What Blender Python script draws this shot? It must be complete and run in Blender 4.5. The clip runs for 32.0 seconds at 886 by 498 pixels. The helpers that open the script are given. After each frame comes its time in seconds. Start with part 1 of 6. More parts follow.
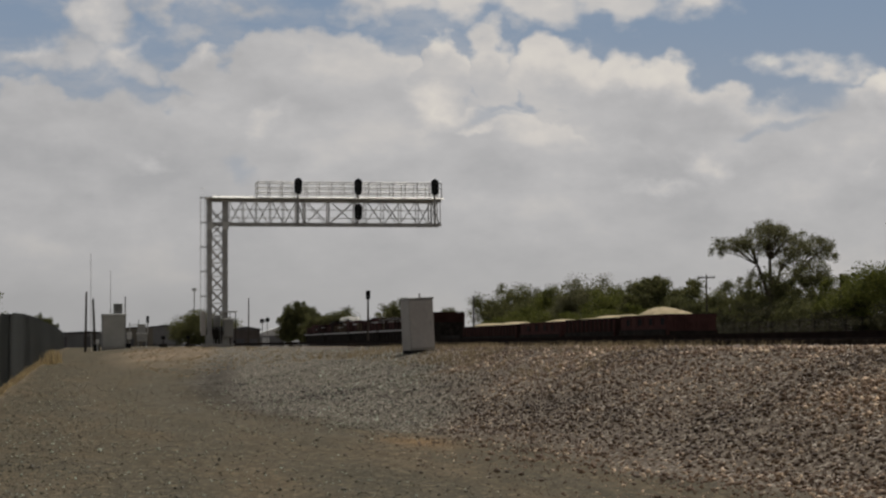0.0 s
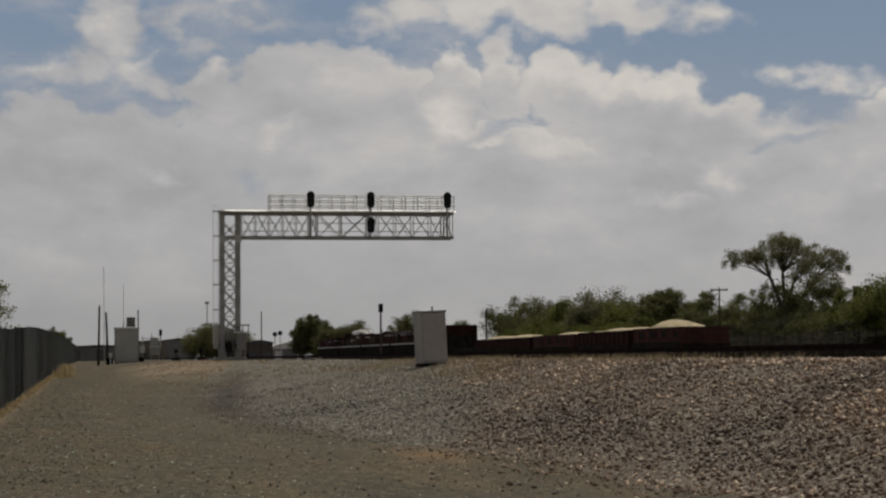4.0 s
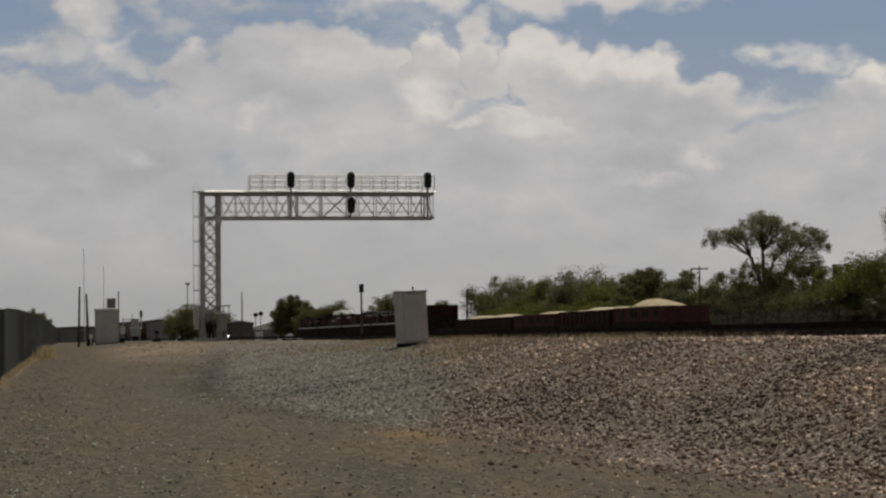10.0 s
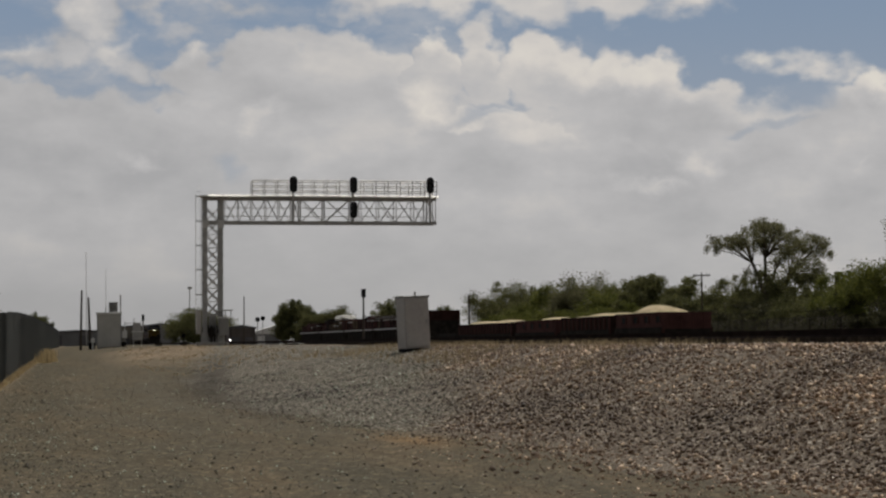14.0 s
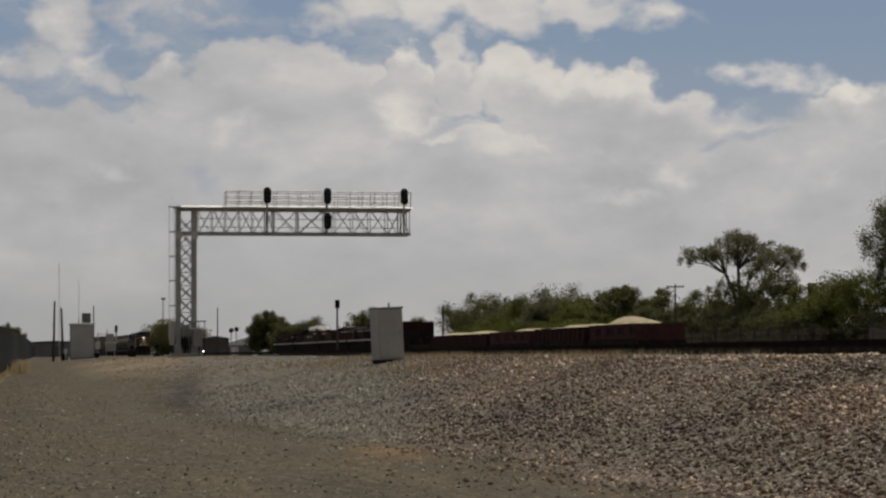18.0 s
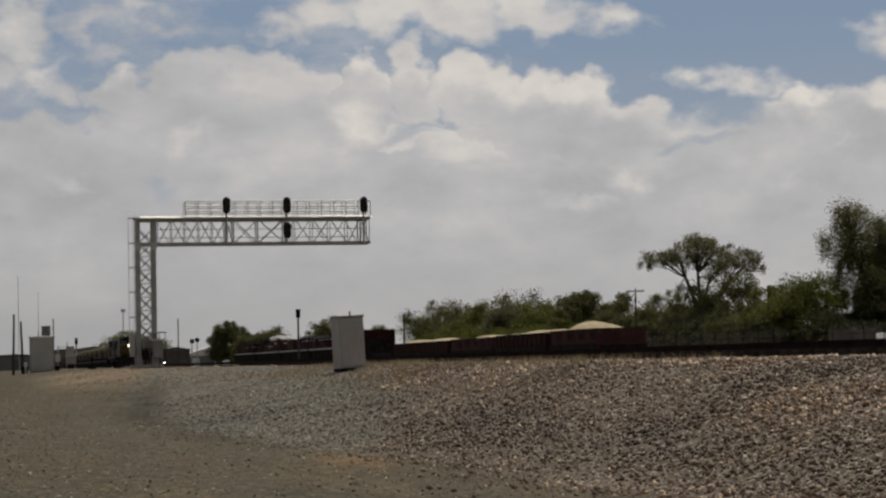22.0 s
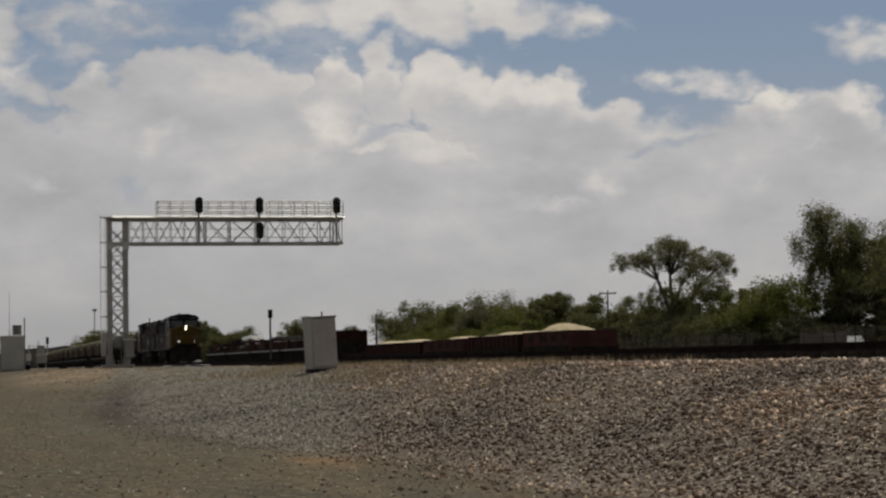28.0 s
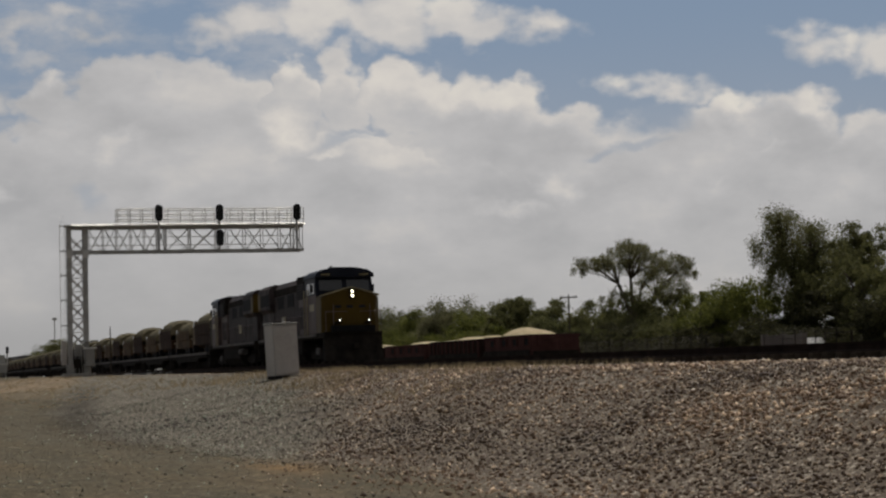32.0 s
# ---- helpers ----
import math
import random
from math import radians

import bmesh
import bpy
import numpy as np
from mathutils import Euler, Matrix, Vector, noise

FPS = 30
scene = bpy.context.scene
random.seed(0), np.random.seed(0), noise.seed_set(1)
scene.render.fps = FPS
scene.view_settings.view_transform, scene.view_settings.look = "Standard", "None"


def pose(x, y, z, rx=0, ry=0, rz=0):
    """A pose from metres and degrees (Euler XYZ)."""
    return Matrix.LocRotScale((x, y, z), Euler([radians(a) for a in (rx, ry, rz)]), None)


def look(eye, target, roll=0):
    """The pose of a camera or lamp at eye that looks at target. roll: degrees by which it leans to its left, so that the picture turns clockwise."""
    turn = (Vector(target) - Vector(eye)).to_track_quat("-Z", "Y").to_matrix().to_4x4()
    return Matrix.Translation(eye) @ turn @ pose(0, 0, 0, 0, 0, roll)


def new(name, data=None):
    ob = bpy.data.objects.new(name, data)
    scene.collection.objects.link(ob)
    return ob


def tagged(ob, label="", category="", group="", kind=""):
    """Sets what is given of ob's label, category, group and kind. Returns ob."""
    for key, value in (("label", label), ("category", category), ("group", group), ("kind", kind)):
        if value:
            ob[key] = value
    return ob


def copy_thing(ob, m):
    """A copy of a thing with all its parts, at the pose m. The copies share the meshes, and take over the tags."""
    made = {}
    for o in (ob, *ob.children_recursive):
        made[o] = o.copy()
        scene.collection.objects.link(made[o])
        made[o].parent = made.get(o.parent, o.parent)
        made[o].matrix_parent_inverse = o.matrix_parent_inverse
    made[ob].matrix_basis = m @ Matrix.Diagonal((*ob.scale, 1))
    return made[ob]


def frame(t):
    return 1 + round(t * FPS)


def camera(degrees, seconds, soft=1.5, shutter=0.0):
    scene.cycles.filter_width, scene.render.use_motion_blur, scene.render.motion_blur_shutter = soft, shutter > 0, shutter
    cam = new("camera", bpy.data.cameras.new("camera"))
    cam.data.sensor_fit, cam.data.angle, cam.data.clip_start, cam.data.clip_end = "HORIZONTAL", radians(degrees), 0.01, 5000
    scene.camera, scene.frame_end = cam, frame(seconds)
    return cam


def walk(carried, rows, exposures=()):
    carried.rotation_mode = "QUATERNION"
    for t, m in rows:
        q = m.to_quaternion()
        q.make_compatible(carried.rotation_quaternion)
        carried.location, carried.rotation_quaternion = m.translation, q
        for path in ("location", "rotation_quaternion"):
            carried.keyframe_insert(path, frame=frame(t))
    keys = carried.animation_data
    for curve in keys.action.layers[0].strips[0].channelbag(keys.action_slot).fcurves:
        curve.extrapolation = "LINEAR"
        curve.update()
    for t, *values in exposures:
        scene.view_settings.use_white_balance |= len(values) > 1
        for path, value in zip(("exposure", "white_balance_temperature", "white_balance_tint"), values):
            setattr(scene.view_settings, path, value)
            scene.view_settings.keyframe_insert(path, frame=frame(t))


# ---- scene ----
# ---- camera ----
cam = camera(25.25, 32.0, soft=2.4)
EYE = 1.55
PATH = [
    (0.0, 92.760, 0.350, -10.383),
    (0.5, 92.942, 0.737, -10.215),
    (1.0, 93.083, 0.734, -10.754),
    (1.5, 93.271, 0.578, -10.709),
    (2.0, 93.130, 0.558, -10.401),
    (2.5, 93.115, 0.331, -10.247),
    (3.0, 93.076, 0.313, -10.191),
    (3.5, 93.109, 0.374, -10.067),
    (5.5, 93.158, 0.527, -10.011),
    (6.0, 93.034, 0.392, -10.059),
    (6.5, 93.037, 0.343, -10.136),
    (7.0, 92.859, 0.226, -10.269),
    (7.5, 92.659, 0.341, -10.491),
    (8.0, 92.662, 0.307, -10.670),
    (8.5, 92.708, 0.339, -10.653),
    (9.0, 92.684, 0.451, -10.672),
    (9.5, 92.754, 0.550, -10.841),
    (10.0, 92.552, 0.676, -10.568),
    (10.5, 92.522, 0.364, -10.470),
    (11.0, 92.357, 0.392, -10.262),
    (11.5, 92.357, 0.387, -10.265),
    (12.0, 92.398, 0.449, -10.329),
    (12.5, 92.488, 0.313, -10.414),
    (13.0, 92.551, 0.324, -10.372),
    (13.5, 92.721, 0.322, -10.517),
    (15.5, 92.589, 0.727, -10.362),
    (16.0, 92.508, 0.684, -11.030),
    (16.5, 92.783, 0.541, -11.381),
    (17.0, 92.858, 0.506, -11.473),
    (17.5, 92.895, 0.429, -11.458),
    (18.0, 93.025, 0.378, -11.271),
    (18.5, 93.117, 0.424, -10.449),
    (19.0, 93.114, 0.477, -10.521),
    (19.5, 93.113, 0.626, -10.687),
    (20.0, 93.116, 0.881, -11.384),
    (20.5, 93.154, 1.160, -11.888),
    (21.0, 93.130, 1.136, -12.085),
    (21.5, 93.127, 1.201, -12.520),
    (22.0, 93.222, 1.240, -12.381),
    (22.5, 93.326, 1.263, -12.408),
    (23.0, 93.249, 1.286, -12.404),
    (23.5, 93.143, 1.273, -12.759),
    (24.0, 93.223, 1.227, -12.773),
    (24.5, 93.137, 1.148, -12.697),
    (25.0, 93.083, 0.998, -12.678),
    (25.5, 93.147, 0.872, -12.511),
    (27.5, 93.164, 0.984, -13.251),
    (28.0, 93.242, 0.959, -13.190),
    (28.5, 93.489, 0.956, -13.185),
    (29.0, 93.632, 1.124, -13.285),
    (29.5, 93.633, 1.269, -13.536),
    (30.0, 93.703, 1.519, -13.665),
    (30.5, 93.806, 1.521, -14.542),
    (31.0, 93.699, 1.556, -14.335),
    (31.5, 93.459, 1.496, -14.163),
    (32.0, 93.374, 1.538, -14.295),
]
walk(cam, [(t, pose(0, 0, EYE, rx, ry, rz)) for t, rx, ry, rz in PATH],
     exposures=[(0.0, 0.0), (1.0, 0.0), (2.0, -0.13), (7.0, -0.13), (8.0, 0.0), (32.0, 0.0)])

# ---- light ----
SUN_EL, SUN_AZ = 58.0, 28.0   # degrees; azimuth clockwise from +Y
world = bpy.data.worlds.new("sky")
scene.world = world
world.use_nodes = True
wn = world.node_tree.nodes
wsky = wn.new("ShaderNodeTexSky")
wsky.sky_type = "NISHITA"
wsky.sun_disc = False
wsky.sun_elevation, wsky.sun_rotation = radians(SUN_EL), radians(SUN_AZ)
wsky.dust_density = 2.0
wn["Background"].inputs["Strength"].default_value = 0.045
cloudy = wn.new("ShaderNodeMix")            # broken cloud over the rest of the sky
cloudy.data_type = "RGBA"
wnoise = wn.new("ShaderNodeTexNoise")
wnoise.inputs["Scale"].default_value, wnoise.inputs["Detail"].default_value = 3.0, 6.0
wrange = wn.new("ShaderNodeMapRange")
wrange.inputs["From Min"].default_value, wrange.inputs["From Max"].default_value = 0.35, 0.6
wrange.inputs["To Min"].default_value, wrange.inputs["To Max"].default_value = 0.3, 0.95
world.node_tree.links.new(wnoise.outputs["Fac"], wrange.inputs["Value"])
world.node_tree.links.new(wrange.outputs["Result"], cloudy.inputs["Factor"])
world.node_tree.links.new(wsky.outputs[0], cloudy.inputs["A"])
cloudy.inputs["B"].default_value = (6.0, 5.7, 5.3, 1)
world.node_tree.links.new(cloudy.outputs["Result"], wn["Background"].inputs["Color"])
sun = new("sun", bpy.data.lights.new("sun", "SUN"))
sun.data.energy, sun.data.angle, sun.data.color = 2.6, radians(1.5), (1.0, 0.92, 0.8)
_a, _e = radians(SUN_AZ), radians(SUN_EL)
sun.matrix_world = look((math.sin(_a) * math.cos(_e) * 50, math.cos(_a) * math.cos(_e) * 50, math.sin(_e) * 50), (0, 0, 0))
scene.view_settings.exposure = 0.0


# ---- materials ----
def nodes_of(name):
    m = bpy.data.materials.new(name)
    m.use_nodes = True
    return m, m.node_tree.nodes, m.node_tree.links


def surface(name, dark, light, scale=4.0, rough=0.7, metal=0.0, bump=0.15, fine=40.0, spots=None, per_piece=0.0, island=0.0, detail=6.0, spec=0.5):
    """Two-scale mottled surface: broad stains between dark and light, fine grain in colour and relief."""
    m, n, l = nodes_of(name)
    bsdf = n["Principled BSDF"]
    tc = n.new("ShaderNodeTexCoord")
    broad = n.new("ShaderNodeTexNoise")
    broad.inputs["Scale"].default_value, broad.inputs["Detail"].default_value = scale, detail
    broad.inputs["Roughness"].default_value = 0.62
    l.new(tc.outputs["Object"], broad.inputs["Vector"])
    grain = n.new("ShaderNodeTexNoise")
    grain.inputs["Scale"].default_value, grain.inputs["Detail"].default_value = fine, 4.0
    l.new(tc.outputs["Object"], grain.inputs["Vector"])
    ramp = n.new("ShaderNodeValToRGB")
    ramp.color_ramp.elements[0].position, ramp.color_ramp.elements[1].position = 0.32, 0.68
    ramp.color_ramp.elements[0].color, ramp.color_ramp.elements[1].color = (*dark, 1), (*light, 1)
    if spots:
        e = ramp.color_ramp.elements.new(0.22)
        e.color = (*spots, 1)
    l.new(broad.outputs["Fac"], ramp.inputs["Fac"])
    mix = n.new("ShaderNodeMix")
    mix.data_type, mix.blend_type = "RGBA", "OVERLAY"
    mix.inputs["Factor"].default_value = 0.45
    l.new(ramp.outputs["Color"], mix.inputs["A"])
    l.new(grain.outputs["Fac"], mix.inputs["B"])
    col = mix.outputs["Result"]
    if per_piece or island:
        hsv = n.new("ShaderNodeHueSaturation")
        mr = n.new("ShaderNodeMapRange")
        amount = per_piece or island
        mr.inputs["To Min"].default_value, mr.inputs["To Max"].default_value = 1 - amount, 1 + amount
        if per_piece:
            l.new(n.new("ShaderNodeObjectInfo").outputs["Random"], mr.inputs["Value"])
        else:
            l.new(n.new("ShaderNodeNewGeometry").outputs["Random Per Island"], mr.inputs["Value"])
        l.new(mr.outputs["Result"], hsv.inputs["Value"])
        l.new(col, hsv.inputs["Color"])
        col = hsv.outputs["Color"]
    l.new(col, bsdf.inputs["Base Color"])
    rr = n.new("ShaderNodeMapRange")
    rr.inputs["To Min"].default_value, rr.inputs["To Max"].default_value = max(0.05, rough - 0.12), min(1.0, rough + 0.12)
    l.new(grain.outputs["Fac"], rr.inputs["Value"])
    l.new(rr.outputs["Result"], bsdf.inputs["Roughness"])
    bsdf.inputs["Metallic"].default_value = metal
    bsdf.inputs["Specular IOR Level"].default_value = spec
    if bump:
        b = n.new("ShaderNodeBump")
        b.inputs["Strength"].default_value, b.inputs["Distance"].default_value = bump, 0.02
        l.new(grain.outputs["Fac"], b.inputs["Height"])
        l.new(b.outputs["Normal"], bsdf.inputs["Normal"])
    return m


def glow(name, colour, strength):
    m, n, l = nodes_of(name)
    n["Principled BSDF"].inputs["Base Color"].default_value = (*colour, 1)
    n["Principled BSDF"].inputs["Emission Color"].default_value = (*colour, 1)
    n["Principled BSDF"].inputs["Emission Strength"].default_value = strength
    return m


def ground_material():
    """Dirt, dry grass and broken stone, blended by the sheet's own ballast and straw weights."""
    m, n, l = nodes_of("ground")
    bsdf = n["Principled BSDF"]
    tc = n.new("ShaderNodeTexCoord")

    def noise_tex(scale, detail=6.0):
        t = n.new("ShaderNodeTexNoise")
        t.inputs["Scale"].default_value, t.inputs["Detail"].default_value = scale, detail
        t.inputs["Roughness"].default_value = 0.65
        l.new(tc.outputs["Object"], t.inputs["Vector"])
        return t.outputs["Fac"]

    def ramp(fac, *stops):
        r = n.new("ShaderNodeValToRGB")
        while len(r.color_ramp.elements) < len(stops):
            r.color_ramp.elements.new(0.5)
        for e, (p, c) in zip(r.color_ramp.elements, stops):
            e.position, e.color = p, (*c, 1)
        l.new(fac, r.inputs["Fac"])
        return r.outputs["Color"]

    def mix(fac, a, b):
        x = n.new("ShaderNodeMix")
        x.data_type = "RGBA"
        l.new(fac, x.inputs["Factor"])
        l.new(a, x.inputs["A"])
        l.new(b, x.inputs["B"])
        return x.outputs["Result"]

    def attr(name):
        a = n.new("ShaderNodeAttribute")
        a.attribute_name = name
        return a.outputs["Fac"]

    fine, grit = noise_tex(2.6), noise_tex(22.0, 3.0)
    dirt = ramp(fine, (0.36, (0.05, 0.041, 0.028)), (0.5, (0.105, 0.087, 0.06)), (0.63, (0.175, 0.147, 0.105)))
    mp = n.new("ShaderNodeMapping")
    mp.inputs["Scale"].default_value = (1.3, 0.3, 1.0)
    l.new(tc.outputs["Object"], mp.inputs["Vector"])
    ruts = n.new("ShaderNodeTexNoise")
    ruts.inputs["Scale"].default_value, ruts.inputs["Detail"].default_value = 1.0, 9.0
    ruts.inputs["Roughness"].default_value = 0.7
    l.new(mp.outputs[0], ruts.inputs["Vector"])
    olive = ramp(ruts.outputs["Fac"], (0.38, (0.05, 0.047, 0.032)), (0.5, (0.105, 0.09, 0.062)), (0.6, (0.185, 0.152, 0.112)))
    half = n.new("ShaderNodeMix")
    half.data_type = "RGBA"
    half.inputs["Factor"].default_value = 0.5
    l.new(dirt, half.inputs["A"])
    l.new(olive, half.inputs["B"])
    dirt = half.outputs["Result"]
    peb = n.new("ShaderNodeTexVoronoi")
    peb.inputs["Scale"].default_value = 32.0
    l.new(tc.outputs["Object"], peb.inputs["Vector"])
    pick = n.new("ShaderNodeSeparateColor")
    l.new(peb.outputs["Color"], pick.inputs[0])
    pm = n.new("ShaderNodeMapRange")
    pm.inputs["From Min"].default_value, pm.inputs["From Max"].default_value = 0.45, 0.9
    l.new(pick.outputs[0], pm.inputs["Value"])
    pebble = ramp(pick.outputs[1], (0.15, (0.03, 0.026, 0.02)), (0.5, (0.105, 0.09, 0.064)), (0.75, (0.2, 0.17, 0.12)), (0.95, (0.5, 0.44, 0.33)))
    pmul = n.new("ShaderNodeMath")
    pmul.operation = "MULTIPLY"
    pmul.inputs[1].default_value = 0.8
    l.new(pm.outputs["Result"], pmul.inputs[0])
    dirt = mix(pmul.outputs[0], dirt, pebble)
    mp3 = n.new("ShaderNodeMapping")
    mp3.inputs["Scale"].default_value = (6.5, 3.0, 1.0)
    l.new(tc.outputs["Object"], mp3.inputs["Vector"])
    clods = n.new("ShaderNodeTexNoise")
    clods.inputs["Scale"].default_value, clods.inputs["Detail"].default_value = 1.0, 4.0
    clods.inputs["Roughness"].default_value = 0.75
    l.new(mp3.outputs[0], clods.inputs["Vector"])
    crumb = ramp(clods.outputs["Fac"], (0.36, (0.013, 0.011, 0.008)), (0.46, (0.05, 0.042, 0.026)), (0.55, (0.1, 0.082, 0.051)), (0.66, (0.38, 0.31, 0.19)))
    some = n.new("ShaderNodeValue")
    some.outputs[0].default_value = 0.5
    dirt = mix(some.outputs[0], dirt, crumb)
    mp2 = n.new("ShaderNodeMapping")
    mp2.inputs["Scale"].default_value = (0.8, 0.17, 1.0)
    l.new(tc.outputs["Object"], mp2.inputs["Vector"])
    drift = n.new("ShaderNodeTexNoise")
    drift.inputs["Scale"].default_value, drift.inputs["Detail"].default_value = 1.0, 5.0
    l.new(mp2.outputs[0], drift.inputs["Vector"])
    tone = ramp(drift.outputs["Fac"], (0.38, (0.058, 0.056, 0.039)), (0.5, (0.078, 0.069, 0.045)), (0.63, (0.125, 0.093, 0.054)))
    shift = n.new("ShaderNodeMix")
    shift.data_type = "RGBA"
    shift.inputs["Factor"].default_value = 0.36
    l.new(dirt, shift.inputs["A"])
    l.new(tone, shift.inputs["B"])
    dirt = shift.outputs["Result"]
    straw = ramp(fine, (0.36, (0.17, 0.128, 0.086)), (0.63, (0.35, 0.272, 0.19)))
    clay = ramp(fine, (0.36, (0.14, 0.088, 0.042)), (0.63, (0.27, 0.178, 0.09)))
    vor = n.new("ShaderNodeTexVoronoi")
    vor.inputs["Scale"].default_value = 24.0
    l.new(tc.outputs["Object"], vor.inputs["Vector"])
    cell = n.new("ShaderNodeSeparateColor")
    l.new(vor.outputs["Color"], cell.inputs[0])
    stone = ramp(cell.outputs[0], (0.05, (0.058, 0.047, 0.037)), (0.45, (0.115, 0.095, 0.075)), (0.82, (0.19, 0.162, 0.13)), (0.91, (0.42, 0.37, 0.305)), (1.0, (0.66, 0.61, 0.53)))
    tint = ramp(attr("fresh"), (0.0, (0.1, 0.073, 0.053)), (1.0, (0.098, 0.106, 0.086)))
    st = n.new("ShaderNodeMix")
    st.data_type, st.blend_type = "RGBA", "MIX"
    st.inputs["Factor"].default_value = 0.3
    l.new(stone, st.inputs["A"])
    l.new(tint, st.inputs["B"])
    # wheels have packed the earth smooth and pale
    packed = ramp(fine, (0.36, (0.082, 0.073, 0.054)), (0.63, (0.128, 0.113, 0.084)))
    lane = n.new("ShaderNodeMath")
    lane.operation = "MULTIPLY"
    lane.inputs[1].default_value = 0.7
    l.new(attr("worn"), lane.inputs[0])
    dirt = mix(lane.outputs[0], dirt, packed)
    gcol = mix(attr("straw"), dirt, straw)
    gcol = mix(attr("ballast"), gcol, st.outputs["Result"])
    gcol = mix(attr("clay"), gcol, clay)
    soil = ramp(fine, (0.36, (0.016, 0.0135, 0.01)), (0.63, (0.05, 0.042, 0.031)))
    gcol = mix(attr("soil"), gcol, soil)
    gr = n.new("ShaderNodeMix")
    gr.data_type, gr.blend_type = "RGBA", "OVERLAY"
    gr.inputs["Factor"].default_value = 0.5
    l.new(gcol, gr.inputs["A"])
    l.new(grit, gr.inputs["B"])
    l.new(gr.outputs["Result"], bsdf.inputs["Base Color"])
    bsdf.inputs["Roughness"].default_value = 0.95
    bsdf.inputs["Specular IOR Level"].default_value = 0.15
    b = n.new("ShaderNodeBump")
    b.inputs["Strength"].default_value, b.inputs["Distance"].default_value = 0.45, 0.03
    l.new(vor.outputs["Distance"], b.inputs["Height"])
    b2 = n.new("ShaderNodeBump")
    b2.inputs["Strength"].default_value, b2.inputs["Distance"].default_value = 0.5, 0.03
    l.new(grit, b2.inputs["Height"])
    l.new(b.outputs["Normal"], b2.inputs["Normal"])
    l.new(b2.outputs["Normal"], bsdf.inputs["Normal"])
    return m


def stone_material():
    """Crushed stone: mostly dark pieces, a few pale ones whitened as painted sun glints, browner here and greyer there.
    """
    m, n, l = nodes_of("ballast_stone")
    bsdf = n["Principled BSDF"]
    geo, tc = n.new("ShaderNodeNewGeometry"), n.new("ShaderNodeTexCoord")
    r = n.new("ShaderNodeValToRGB")
    stops = [(0.0, (0.135, 0.108, 0.088)), (0.45, (0.19, 0.155, 0.126)), (0.8, (0.25, 0.207, 0.168)), (0.88, (0.76, 0.76, 0.73)), (1.0, (0.98, 1.0, 1.0))]
    while len(r.color_ramp.elements) < len(stops):
        r.color_ramp.elements.new(0.5)
    for e, (p, c) in zip(r.color_ramp.elements, stops):
        e.position, e.color = p, (*c, 1)
    l.new(geo.outputs["Random Per Island"], r.inputs["Fac"])
    zr = n.new("ShaderNodeAttribute")
    zr.attribute_name = "fresh"
    w = n.new("ShaderNodeValToRGB")
    w.color_ramp.elements[0].position, w.color_ramp.elements[1].position = 0.0, 1.0
    w.color_ramp.elements[0].color, w.color_ramp.elements[1].color = (0.72, 0.548, 0.392, 1), (0.42, 0.46, 0.375, 1)
    l.new(zr.outputs["Fac"], w.inputs["Fac"])
    x = n.new("ShaderNodeMix")
    x.data_type, x.blend_type = "RGBA", "MULTIPLY"
    x.inputs["Factor"].default_value = 1.0
    l.new(r.outputs["Color"], x.inputs["A"])
    l.new(w.outputs["Color"], x.inputs["B"])
    pt = n.new("ShaderNodeTexNoise")
    pt.inputs["Scale"].default_value, pt.inputs["Detail"].default_value = 0.34, 6.0
    l.new(tc.outputs["Object"], pt.inputs["Vector"])
    pr = n.new("ShaderNodeMapRange")
    pr.inputs["From Min"].default_value, pr.inputs["From Max"].default_value = 0.36, 0.62
    pr.inputs["To Min"].default_value, pr.inputs["To Max"].default_value = 0.55, 1.32
    l.new(pt.outputs["Fac"], pr.inputs["Value"])
    hs = n.new("ShaderNodeHueSaturation")
    # the stones are darkened along a band on the lower bank
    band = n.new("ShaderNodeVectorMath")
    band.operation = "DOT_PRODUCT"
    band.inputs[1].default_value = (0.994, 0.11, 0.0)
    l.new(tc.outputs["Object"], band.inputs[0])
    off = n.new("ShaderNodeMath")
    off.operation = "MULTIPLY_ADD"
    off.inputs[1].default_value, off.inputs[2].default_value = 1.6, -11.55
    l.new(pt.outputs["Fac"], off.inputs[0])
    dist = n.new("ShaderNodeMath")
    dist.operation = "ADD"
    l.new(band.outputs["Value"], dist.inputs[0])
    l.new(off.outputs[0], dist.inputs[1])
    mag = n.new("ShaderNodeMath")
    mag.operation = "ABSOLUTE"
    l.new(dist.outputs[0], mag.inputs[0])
    band_value = n.new("ShaderNodeMapRange")
    band_value.interpolation_type = "SMOOTHSTEP"
    band_value.inputs["From Min"].default_value, band_value.inputs["From Max"].default_value = 0.2, 1.4
    band_value.inputs["To Min"].default_value, band_value.inputs["To Max"].default_value = 0.5, 1.04
    l.new(mag.outputs[0], band_value.inputs["Value"])
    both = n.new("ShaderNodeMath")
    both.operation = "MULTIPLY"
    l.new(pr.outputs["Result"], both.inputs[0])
    l.new(band_value.outputs["Result"], both.inputs[1])
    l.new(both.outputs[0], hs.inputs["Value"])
    l.new(x.outputs["Result"], hs.inputs["Color"])
    l.new(hs.outputs["Color"], bsdf.inputs["Base Color"])
    bsdf.inputs["Roughness"].default_value = 0.4
    bsdf.inputs["Specular IOR Level"].default_value = 0.16
    g = n.new("ShaderNodeTexNoise")
    g.inputs["Scale"].default_value = 60.0
    l.new(tc.outputs["Object"], g.inputs["Vector"])
    bp = n.new("ShaderNodeBump")
